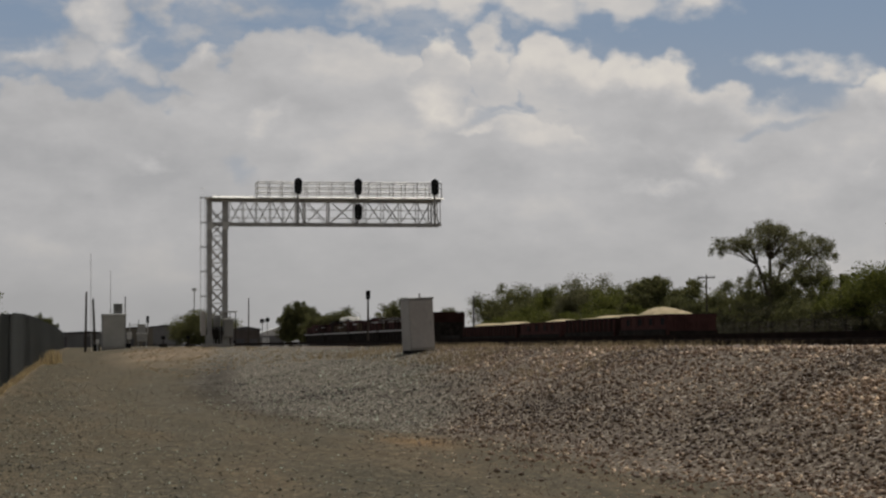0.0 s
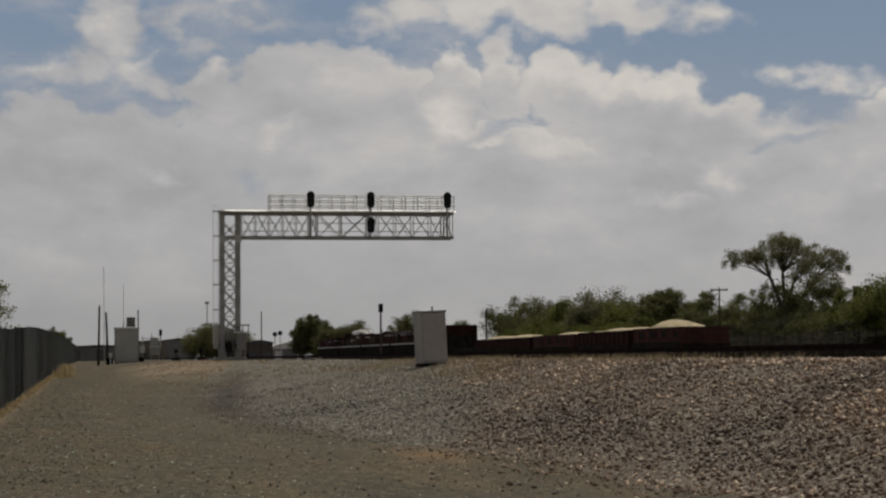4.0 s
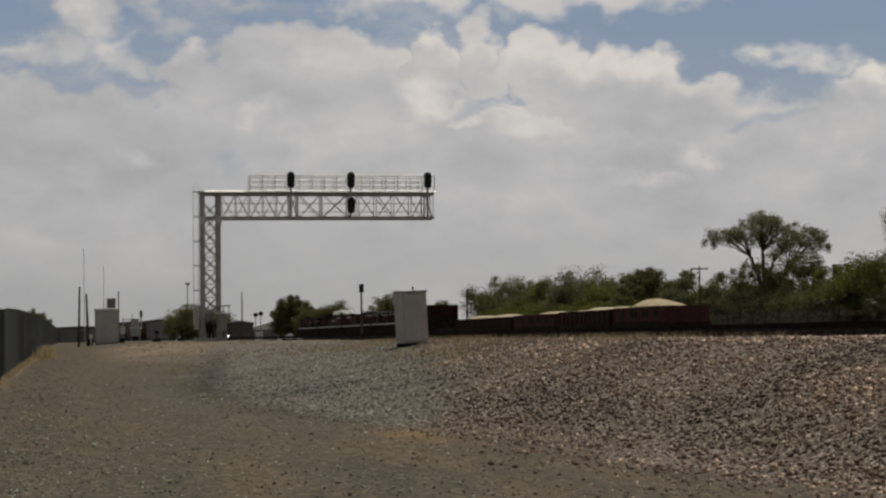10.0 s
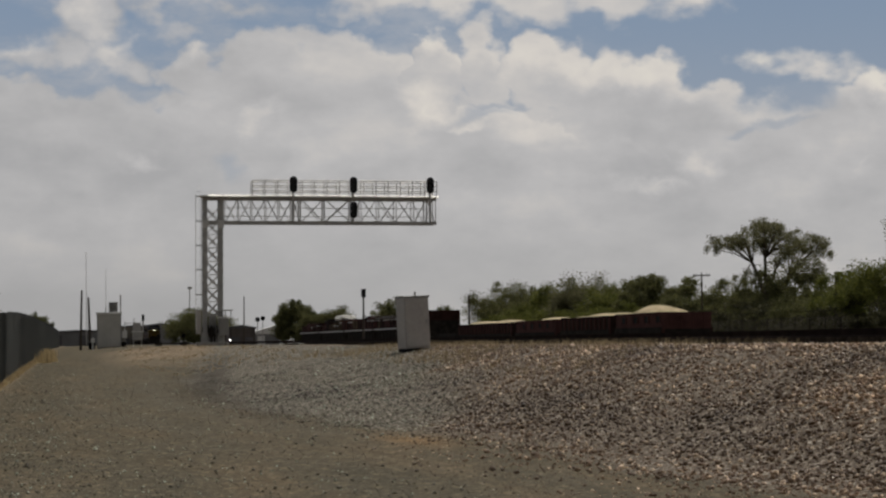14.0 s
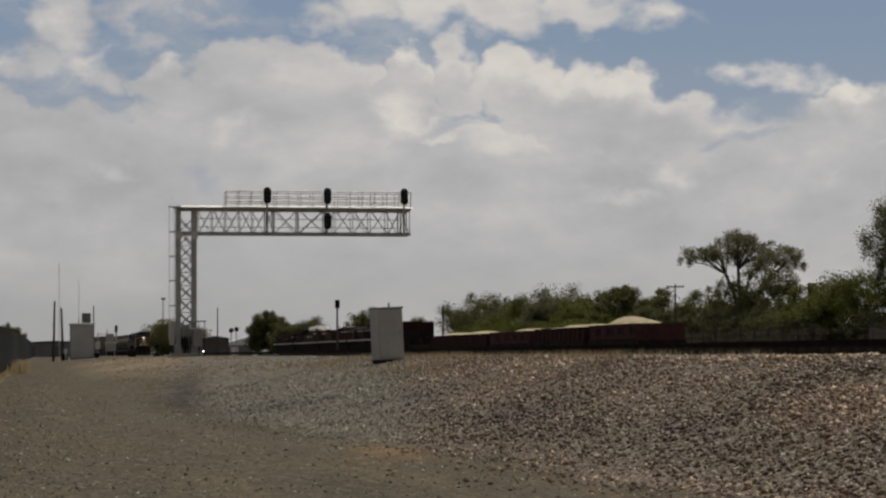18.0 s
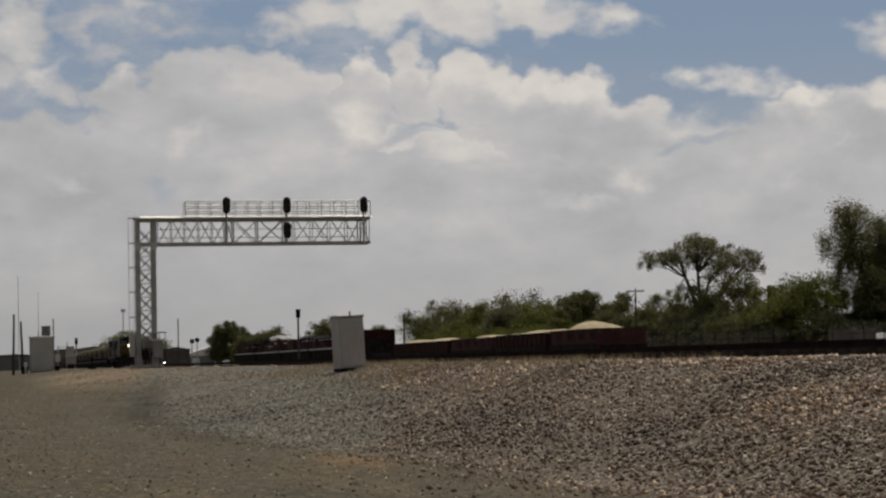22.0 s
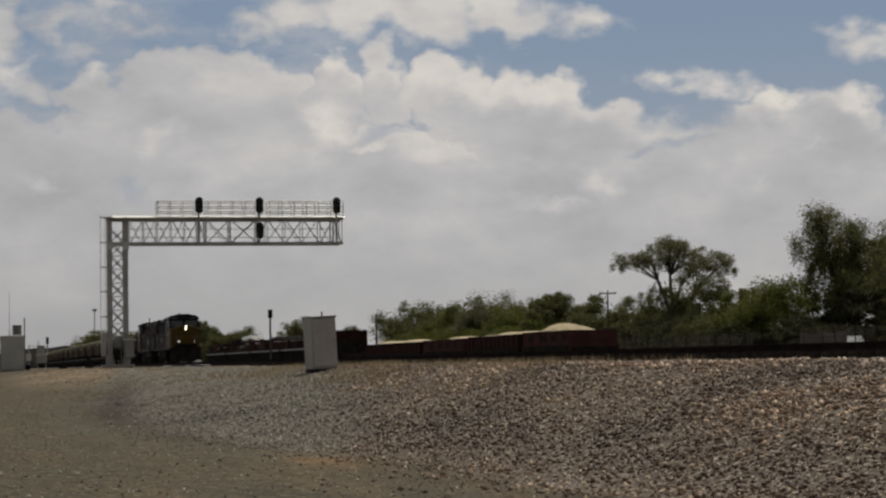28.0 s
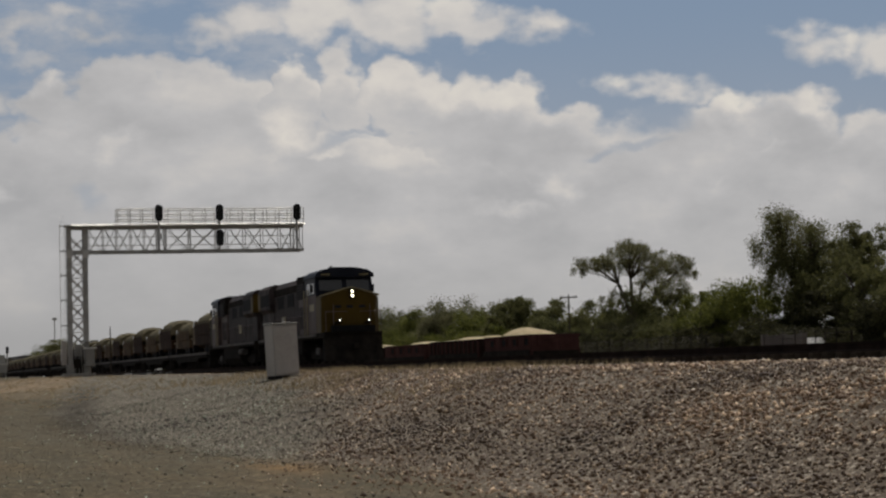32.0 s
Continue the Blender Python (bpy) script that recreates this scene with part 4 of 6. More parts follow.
# ---- cabinet, hut, poles, fence ----
def make_cabinet():
    c = thing("relay_cabinet", "tall silver-grey trackside relay cabinet, leaning a little, on the ballast shoulder", "cabinet", at=pose(9.83, 57.6, 1.33, 0, -2.6, 12))
    block("body", -0.385, 0.385, -0.34, 0.34, 0.06, 1.54, SILVER, c, 0.02)
    block("lid", -0.405, 0.405, -0.375, 0.365, 1.54, 1.6, SILVER_SIDE, c, 0.015)
    d = block("door", -0.36, 0.36, -0.365, -0.342, 0.12, 1.5, SILVER, c, 0.008)
    block("latch", 0.26, 0.295, -0.39, -0.366, 0.75, 0.9, GALV_DARK, d, 0.006)
    for z in (0.3, 0.8, 1.3):
        rod("hinge", (-0.355, -0.37, z), (-0.355, -0.37, z + 0.1), 0.012, GALV_DARK, d, 6)
    for sx in (-0.34, 0.34):
        for sy in (-0.3, 0.3):
            rod("foot", (sx, sy, -0.25), (sx, sy, 0.06), 0.04, GALV_DARK, c, 6)
    # black strip below the left part of the body
    block("skirt", -0.38, 0.1, -0.34, 0.3, -0.06, 0.06, BLACK, c)
    rod("roof_vent", (0.1, 0, 1.6), (0.1, 0, 1.72), 0.03, GALV_DARK, c, 8)


make_cabinet()


def make_hut():
    z0 = float(ground_z(2.9, 178))
    h = thing("signal_hut", "pale grey prefabricated signal bungalow with white roof edge and rooftop unit", "signal hut", at=pose(2.93, 179.2, z0))
    top = 4.38 - z0
    block("wall_box", -1.06, 1.06, -1.2, 1.2, 0.12, top - 0.1, HUT, h, 0.02)
    block("roof", -1.13, 1.13, -1.27, 1.27, top - 0.1, top + 0.05, HUT_ROOF, h, 0.02, "white sheet roof")
    d = block("door", 0.12, 0.92, -1.235, -1.203, 0.18, 2.15, HUT, h, 0.008)
    block("door_handle", 0.2, 0.25, -1.26, -1.236, 1.1, 1.25, GALV_DARK, d)
    for x in (-1.04, 1.0):
        block("corner_trim", x - 0.03, x + 0.07, -1.22, -1.202, 0.12, top - 0.1, SILVER_SIDE, h)
    block("plinth", -1.02, 1.02, -1.15, 1.15, -0.3, 0.12, CONCRETE, h)
    u = block("rooftop_unit", -0.02, 0.78, -0.35, 0.35, top + 0.1, top + 0.98, GALV_DARK, h, 0.02, "dark louvred rooftop unit")
    for k in range(6):
        block("louvre", 0.05, 0.71, -0.38, -0.352, top + 0.18 + k * 0.13, top + 0.24 + k * 0.13, BLACK, u)
    rod("antenna_base", (-0.28, -0.5, top), (-0.28, -0.5, top + 0.5), 0.05, GALV_DARK, h)
    rod("whip_antenna", (-0.28, -0.5, top + 0.5), (-0.28, -0.5, 8.3 - z0), 0.03, GALV, h, 6, 0.015)
    rod("side_mast", (1.0, -1.0, top), (1.0, -1.0, 5.97 - z0), 0.06, GALV_DARK, h)
    for x, s in ((-1.45, 0.3), (1.35, 0.22)):
        k = thing("equipment_barrel", "small black drum beside the signal hut", "drum", at=pose(2.87 + x, 177.6, float(ground_z(2.87 + x, 177.6))))
        rod("drum_body", (0, 0, 0), (0, 0, s * 2), s, BLACK, k, 14)
        rod("drum_rim", (0, 0, s * 2), (0, 0, s * 2 + 0.04), s * 1.05, GALV_DARK, k, 14)
    k = thing("marker_post", "short white marker post beside the hut", "marker post", at=pose(1.5, 177.3, float(ground_z(1.5, 177.3))))
    rod("post", (0, 0, 0), (0, 0, 1.0), 0.07, SIGNALWHITE, k)
    block("plate", -0.15, 0.15, -0.1, -0.075, 0.6, 1.0, SIGNALWHITE, k)


make_hut()


def make_pole(name, label, x, y, top, r=0.09, mat=POLE, lean=0.0, arms=0, head=None):
    z0 = float(ground_z(x, y))
    p = thing(name, label, "pole", at=pose(x, y, z0 - 0.1, 0, lean, 0))
    L = top - z0 + 0.1
    rod("shaft", (0, 0, 0), (0, 0, L), r * 1.15, mat, p, 8, r * 0.8)
    for k in range(arms):
        z = L - 0.25 - 0.55 * k
        beam("crossarm", (-0.75, 0, z), (0.75, 0, z), 0.1, POLE, p)
        for dx in (-0.68, -0.4, 0.4, 0.68):
            rod("insulator", (dx, 0, z + 0.05), (dx, 0, z + 0.18), 0.035, GALV_DARK, p, 6)
    if head == "lamp":
        k = max(1.0, r / 0.055)
        block("lamp_head", -0.2 * k, 0.2 * k, -0.25 * k, 0.2 * k, L - 0.08 * k, L + 0.15 * k, GALV_DARK, p, 0.03)
    if head == "signal":
        h = block("signal_head", -0.18, 0.18, -0.2, 0.12, L - 0.62, L + 0.05, BLACK, p, 0.05, "black signal head seen from afar")
        block("hood", -0.2, 0.2, -0.28, 0.02, L + 0.02, L + 0.09, BLACK, h, 0.02)
    if head == "disc":
        d = rod("disc", (0, -0.12, L - 0.22), (0, -0.08, L - 0.22), 0.3, BLACK, p, 18)
        rod("lens", (0, -0.13, L - 0.22), (0, -0.122, L - 0.22), 0.1, LENS, d, 12)
        block("lamp_case", -0.14, 0.14, -0.08, 0.18, L - 0.4, L - 0.05, BLACK, p, 0.02)
    return p


make_pole("utility_pole", "bare dark timber pole by the dirt track", 0.45, 178, 6.38, 0.1, POLE, 0.9)
make_pole("utility_pole", "bare dark timber pole leaning slightly by the hut", 1.3, 178.5, 5.78, 0.105, POLE, -2.2)
make_pole("antenna_mast", "tall thin grey radio antenna mast", 0.98, 181, 9.9, 0.028, GALV, -0.4)
make_pole("lamp_post", "tall grey lamp mast far behind the gantry leg", 31.6, 561, 17.3, 0.16, GALV_DARK, head="lamp")
make_pole("utility_pole", "bare thin pole among distant yard clutter", 18.39, 220, 6.8, 0.07, POLE)
make_pole("signal_mast", "distant short mast with a black round signal disc", 22.6, 250, 4.85, 0.07, GALV_DARK, head="disc")
make_pole("signal_mast", "distant short mast with a black round signal disc", 23.3, 250.5, 5.0, 0.06, GALV_DARK, head="disc")
make_pole("signal_mast", "short mast with a black signal head by the main line", 24.05, 166.5, 6.05, 0.09, POLE, head="signal")
make_pole("utility_pole", "plain timber pole beside parked cars", 45, 225.7, 7.1, 0.11, POLE)
make_pole("utility_pole", "timber utility pole with crossarms before trees", 52, 160.2, 7.3, 0.075, POLE, arms=1)
make_pole("utility_pole", "dark timber pole in front of bushes", 50, 125.2, 6.1, 0.1, POLE)


def make_signal_clutter():
    z0 = float(ground_z(5.8, 190))
    e = thing("trackside_equipment", "pale trackside switch equipment with short masts by the dirt track", "equipment", at=pose(5.75, 190, z0))
    block("case", -0.45, 0.5, -0.4, 0.4, 0.55, 1.3, GALV_DARK, e, 0.04)
    for x in (-0.35, 0.4):
        rod("leg", (x, 0, -0.05), (x, 0, 0.55), 0.05, GALV_DARK, e)
    block("cap", -0.52, 0.57, -0.47, 0.47, 1.3, 1.38, HUT_ROOF, e, 0.02)
    block("upper_box", -0.42, 0.35, -0.3, 0.3, 1.38, 2.2, GALV_DARK, e, 0.03)
    block("relay_box", -1.4, -0.95, -0.25, 0.25, 0.75, 1.45, GALV, e, 0.03)
    rod("relay_post", (-1.15, 0, 0), (-1.15, 0, 2.3), 0.05, GALV_DARK, e)
    beam("bracket", (-1.15, 0, 2.1), (0.0, 0, 2.2), 0.06, GALV_DARK, e)
    rod("mast", (0.55, 0, 1.3), (0.55, 0, 3.0), 0.07, GALV_DARK, e)
    block("mast_head", 0.42, 0.68, -0.15, 0.15, 2.35, 2.95, BLACK, e, 0.03)
    rod("mast", (-0.3, 0, 2.15), (-0.3, 0, 2.6), 0.04, GALV_DARK, e)
    for x in (7.6, 9.9):
        k = thing("switch_stand", "low dark switch stand in the yard throat", "switch stand", at=pose(x, 186, float(ground_z(x, 186))))
        block("base", -0.35, 0.35, -0.25, 0.25, 0, 0.3, UNDERFRAME, k, 0.03)
        rod("post", (0, 0, 0.3), (0, 0, 0.9), 0.05, UNDERFRAME, k)
        block("target", -0.18, 0.18, -0.02, 0.02, 0.75, 1.05, BLACK, k, 0.01)


make_signal_clutter()


def make_switch_machine():
    x, y = 17.95, 167.0
    k = thing("switch_machine", "low whitish switch machine on the ballast between the tracks", "switch machine", at=pose(x, y, float(ground_z(x, y)), 0, 0, 12))
    block("base", -0.5, 0.5, -0.3, 0.3, -0.03, 0.1, UNDERFRAME, k, 0.02)
    block("housing", -0.36, 0.3, -0.22, 0.22, 0.1, 0.42, SIGNALWHITE, k, 0.07)
    block("motor_cover", -0.1, 0.24, -0.17, 0.17, 0.4, 0.52, SIGNALWHITE, k, 0.05)
    rod("throw_rod", (0.3, 0, 0.12), (1.15, 0, 0.12), 0.025, GALV_DARK, k)


make_switch_machine()


def make_dwarf_signal():
    x, y, zl = 24.2, 316.5, 2.12
    z0 = float(ground_z(x, y))
    d = thing("dwarf_signal", "low black signal with white lamp and an added hinged shade", "dwarf signal", at=pose(x, y, z0 - 0.03))
    h = zl - z0 + 0.03
    block("base", -0.25, 0.25, -0.25, 0.25, 0.0, 0.15, CONCRETE, d, 0.02)
    rod("post", (0, 0, 0.15), (0, 0, h - 0.25), 0.07, BLACK, d)
    block("housing", -0.18, 0.18, -0.1, 0.2, h - 0.25, h + 0.25, BLACK, d, 0.04)
    rod("lamp", (0, -0.1, h), (0, -0.14, h), 0.1, DWARF, d, 14, None, "lit white lamp")
    # hinge and shade are added to hide the lit lamp at first
    rod("hinge", (-0.16, -0.17, h + 0.17), (0.16, -0.17, h + 0.17), 0.02, BLACK, d, 8)
    shade = block("shade", -0.16, 0.16, -0.012, 0.012, -0.34, 0.0, BLACK, d, 0.005, "added black shade that hides the lamp at first")
    shade.location = (0, -0.17, h + 0.17)
    return shade, h


added_shade, shade_h = make_dwarf_signal()


def make_fence():
    f = thing("fence_left", "long dark green corrugated sheet fence along the dirt track", "fence", kind="structure")
    W, H = 2.5, 2.42
    bm = bmesh.new()
    n = 50
    row0, row1 = [], []
    for i in range(n + 1):
        y = W * i / n
        dx = 0.009 * (1 if (i // 2) % 2 else -1)
        row0.append(bm.verts.new((dx, y, 0)))
        row1.append(bm.verts.new((dx, y, H)))
    for i in range(n):
        bm.faces.new((row0[i], row0[i + 1], row1[i + 1], row1[i]))
    bmesh.ops.solidify(bm, geom=bm.faces[:], thickness=0.012)
    rng = random.Random(5)
    first, post, k, y = None, None, 0, 26.0
    while y < 300:
        z0, z1 = float(ground_z(-2.42, y)), float(ground_z(-2.42, y + W))
        tall = float(np.interp(y, [40, 55, 66, 86, 115, 207, 300], [2.1, 2.22, 2.36, 2.55, 2.6, 2.44, 2.4])) / H
        m = pose(-2.42, y, z0 + rng.uniform(-0.02, 0.02), math.degrees(math.atan2(z1 - z0, W)), rng.uniform(-0.05, 0.05), 0) @ Matrix.Diagonal((1, 1, tall, 1))
        if first is None:
            first = part("fence_sheet", bm, FENCE, f)
            first.matrix_basis = m
            post = rod("fence_post", (0, 0, -0.2), (0, 0, 2.1), 0.035, UNDERFRAME, f, 6)
            post.location = (-2.5, y, z0)
        else:
            again(first, "fence_sheet", m, f)
            again(post, "fence_post", pose(-2.5, y, z0), f)
        y += W
    return f


make_fence()


def make_grass():
    """Dry tufts: thin upright blades along the fence and in strips by the track."""
    rng = np.random.default_rng(11)
    n1, n2 = 300, 900
    x = np.concatenate([rng.normal(-2.27, 0.06, n1), rng.uniform(2.5, 10, n2)])
    y = np.concatenate([rng.uniform(30, 120, n1), rng.uniform(68, 128, n2)])
    dense = np.concatenate([0.35 + 0.65 * rough_noise(y[:n1] * 0.8, y[:n1] * 0.3), 0.5 + 0.5 * rough_noise(x[n1:], y[n1:] * 0.4)])
    keep = rng.uniform(0, 1, len(x)) < dense
    x, y = x[keep], y[keep]
    z = ground_z(x, y)
    tall = rng.uniform(0.12, 0.32, len(x)) * np.where(x < -1, 1.0, 0.45)
    vs, fs = [], []
    for a, b, c, h in zip(x, y, z, tall):
        for _ in range(5):
            an, w = rng.uniform(0, 6.28), 0.02
            bx, by = a + rng.normal(0, 0.06), b + rng.normal(0, 0.06)
            tx, ty = bx + rng.normal(0, 0.09), by + rng.normal(0, 0.09)
            i = len(vs)
            vs += [(bx - w * math.cos(an), by - w * math.sin(an), c - 0.02), (bx + w * math.cos(an), by + w * math.sin(an), c - 0.02), (tx, ty, c + h * rng.uniform(0.6, 1.1))]
            fs.append((i, i + 1, i + 2))
    # golden fringe at the fence's foot, with one taller clump at its far visible end
    gv, gf = [], []
    for _ in range(3900):
        by = 24 + 95 * rng.uniform(0, 1) ** 1.3
        bx = -2.33 + abs(rng.normal(0, 0.03 + 0.0007 * by))
        h = rng.uniform(0.03, 0.08 + 0.001 * by)
        if rng.uniform() < 0.14:
            bx, by, h = rng.normal(-1.55, 0.2), rng.normal(113, 2.0), rng.uniform(0.2, 0.85)
        c = float(ground_z(bx, by))
        an, i = rng.uniform(0, 6.28), len(gv)
        w = 0.012 + 0.00025 * by
        gv += [(bx - w * math.cos(an), by - w * math.sin(an), c - 0.02), (bx + w * math.cos(an), by + w * math.sin(an), c - 0.02), (bx + rng.normal(0, 0.07), by + rng.normal(0, 0.1), c + h)]
        gf.append((i, i + 1, i + 2))
    me = bpy.data.meshes.new("golden_grass")
    me.from_pydata(gv, [], gf)
    me.materials.append(GOLDGRASS)
    tagged(new("golden_grass", me), "golden dry grass fringe along the fence's foot", "grass", kind="stuff")
    for _ in range(5200):
        bx, by = rng.uniform(8.2, 13.4), rng.uniform(34, 74)
        if rng.uniform() > 0.35 + 0.65 * float(rough_noise(np.array(bx * 0.9), np.array(by * 0.35), 3.0)):
            continue
        c = float(ground_z(bx, by))
        for _ in range(3):
            i, an = len(vs), rng.uniform(0, 6.28)
            px, py = bx + rng.normal(0, 0.05), by + rng.normal(0, 0.05)
            vs += [(px - 0.008 * math.cos(an), py - 0.008 * math.sin(an), c - 0.02), (px + 0.008 * math.cos(an), py + 0.008 * math.sin(an), c - 0.02), (px + rng.normal(0, 0.05), py + rng.normal(0, 0.05), c + rng.uniform(0.06, 0.2))]
            fs.append((i, i + 1, i + 2))
    me = bpy.data.meshes.new("dry_grass")
    me.from_pydata(vs, [], fs)
    me.materials.append(STRAW)
    tagged(new("dry_grass", me), "straw-coloured dry grass tufts along the fence and track", "grass", kind="stuff")


make_grass()


# ---- trees ----
def leaf_cloud(name, centres, radii, per, size, mat, parent, rng, droop=0.0, label=""):
    """Small bent leaves gathered round clump centres, as one crown."""
    c = np.repeat(centres, per, 0)
    r = np.repeat(radii, per, 0)
    n = len(c)
    d = rng.normal(0, 1, (n, 3))
    d /= np.linalg.norm(d, axis=1, keepdims=True)
    p = c + d * r * (rng.uniform(0.1, 1.0, (n, 1)) ** 0.8)
    if droop:
        p[:, 2] -= droop * rng.uniform(0, 1, n) ** 2
    a = rng.normal(0, 1, (n, 3))
    a /= np.linalg.norm(a, axis=1, keepdims=True)
    b = np.cross(a, rng.normal(0, 1, (n, 3)))
    b /= np.linalg.norm(b, axis=1, keepdims=True) + 1e-9
    s = size * rng.uniform(0.6, 1.3, (n, 1))
    v = np.stack([p - a * s, p + a * s * 0.7 + b * s * 0.42, p + a * s * 0.7 - b * s * 0.42], 1).reshape(-1, 3)
    f = np.arange(n * 3).reshape(n, 3)
    me = bpy.data.meshes.new(name)
    me.vertices.add(len(v))
    me.vertices.foreach_set("co", v.ravel())
    me.loops.add(f.size)
    me.loops.foreach_set("vertex_index", f.ravel())
    me.polygons.add(n)
    me.polygons.foreach_set("loop_start", np.arange(n) * 3)
    me.update(calc_edges=True)
    me.materials.append(mat)
    ob = new(name, me)
    ob.parent = parent
    return tagged(ob, label)


def make_tree(x, y, top, width, label, mat, seed, low=0.12, clumps=26, per=150, size=0.2, name="tree", trunk=0.3):
    rng = np.random.default_rng(seed)
    z0 = float(ground_z(x, y))
    H = top - z0
    t = thing(name, label, "bush" if name == "bush" else "tree", at=pose(x, y, z0 - 0.1))
    u = rng.normal(0, 1, (clumps, 3))
    u /= np.linalg.norm(u, axis=1, keepdims=True)
    u *= rng.uniform(0.35, 0.85, (clumps, 1)) ** 0.5
    zc, rz_ = H * (low + 1) / 2, H * (1 - low) / 2
    c = np.stack([u[:, 0] * width / 2, u[:, 1] * width / 2, zc + u[:, 2] * rz_ * 0.8], 1)
    per = int(per * 5.0)
    rad = rng.uniform(0.16, 0.27, (clumps, 1)) * np.array([[width, width, H * (1 - low) * 0.8]]) * rng.uniform(0.8, 1.2, (clumps, 3))
    c[:, 2] = np.clip(c[:, 2], H * low + 0.2, H - rad[:, 2] * 0.75)
    c[np.argmax(c[:, 2]), 2] = H - rad[np.argmax(c[:, 2]), 2] * 0.6
    sub = 4
    cc = np.repeat(c, sub, 0) + rng.normal(0, 0.42, (clumps * sub, 3)) * np.repeat(rad, sub, 0)
    rr = np.repeat(rad, sub, 0) * rng.uniform(0.35, 0.75, (clumps * sub, 1))
    cc[:, 2] = np.minimum(cc[:, 2], H - rr[:, 2] * 0.5)
    leaf_cloud("crown", cc, rr, per // sub, size * 0.68, mat, t, rng)
    bm = bmesh.new()
    fork = Vector((rng.normal(0, 0.1), rng.normal(0, 0.1), max(0.5, H * low * 0.9)))
    add_rod(bm, (0, 0, -0.2), fork, trunk, trunk * 0.75, 9)
    part("trunk", bm, BARK, t)
    bm = bmesh.new()
    for k in range(0, clumps, 2):
        q = Vector(c[k])
        mid = fork.lerp(q, 0.5) + Vector((rng.normal(0, 0.25), rng.normal(0, 0.25), 0.12 * H * rng.uniform(-0.3, 1)))
        add_rod(bm, fork, mid, trunk * 0.42, trunk * 0.24, 6)
        add_rod(bm, mid, q, trunk * 0.24, trunk * 0.06, 5)
    part("branchwork", bm, BARK, t)
    return t


def make_lobed_tree(x, y, label, spec, seed, mat, trunk, forks, per=85, size=0.11, droop=0.5, flat=0.62, deep=2.4):
    """A tree whose crown is built of lobes: each (across, high, radius) in metres from the foot."""
    rng = np.random.default_rng(seed)
    z0 = float(ground_z(x, y))
    t = thing("tree", label, "tree", at=pose(x, y, z0 - 0.1))
    c, rad = [], []
    for a, h, s in spec:
        for _ in range(7):
            c.append((a + rng.normal(0, 0.42), rng.uniform(-deep, deep), h + rng.normal(0.05, 0.28)))
            k = s * rng.uniform(0.5, 1.1)
            rad.append((k, k, k * flat))
    c, rad = np.array(c), np.array(rad)
    leaf_cloud("crown", c, rad, per * 2, size * 0.8, mat, t, rng, droop)
    bm = bmesh.new()
    add_rod(bm, (0.1, 0, -0.2), trunk[0], trunk[1], trunk[1] * 0.8, 10)
    part("trunk", bm, BARK, t)
    bm = bmesh.new()
    for a, b in forks:
        add_rod(bm, a, b, trunk[1] * 0.5, trunk[1] * 0.3, 7)
    for p in c[::3]:
        b = min((Vector(f[1]) for f in forks), key=lambda q: (q - Vector(p)).length)
        mid = b.lerp(Vector(p), 0.5) + Vector((0, 0, 0.25))
        add_rod(bm, b, mid, 0.07, 0.045, 5)
        add_rod(bm, mid, p, 0.045, 0.015, 5)
    part("branchwork", bm, BARK, t)
    return t


make_lobed_tree(58.0, 160.5, "tall spreading olive-green tree with a flat open crown and forked trunk",
                [(-4.6, 9.0, 0.7), (-3.9, 9.3, 0.75), (-3.1, 9.2, 0.8), (-2.2, 9.0, 0.8), (-1.6, 9.9, 0.9), (-1.0, 10.7, 0.85), (-0.2, 10.4, 1.0), (0.5, 10.8, 0.75), (1.0, 10.3, 0.9),
                 (1.9, 9.6, 0.9), (2.8, 9.5, 0.9), (3.6, 9.4, 0.85), (4.3, 8.9, 0.75), (4.7, 8.2, 0.6), (0.2, 9.2, 1.0), (2.0, 8.7, 0.95), (3.4, 8.5, 0.8), (-0.8, 9.4, 0.8), (1.2, 8.0, 0.9),
                 (0.7, 8.6, 0.9), (-1.9, 6.4, 0.6), (3.2, 6.6, 0.7), (3.9, 6.5, 0.7), (4.4, 6.0, 0.6), (2.4, 5.9, 0.7)],
                21, LEAF_E, ((-0.1, 0, 4.2), 0.42), [((-0.1, 0, 4.2), (-1.3, 0.2, 7.4)), ((-0.1, 0, 4.2), (0.6, -0.1, 6.8)), ((0.1, 0, 3.4), (2.0, 0.3, 6.2)), ((-0.1, 0, 4.2), (-0.2, 0.2, 7.8))])
make_tree(58.5, 155, 8.2, 6.5, "dark green shrubby tree under a spreading tree", LEAF_C, 31, 0.05, 26, 150, 0.17)
make_tree(59.5, 166, 7.7, 7.0, "dark green shrubby tree under a spreading tree", LEAF_C, 32, 0.05, 26, 150, 0.17)
make_tree(58.5, 171.5, 7.1, 6.0, "olive-green scrub tree with low branches", LEAF_A, 33, 0.05, 22, 140, 0.17)
make_tree(58.5, 148, 6.0, 6.5, "olive-green scrub tree with low branches", LEAF_A, 34, 0.05, 22, 140, 0.17)
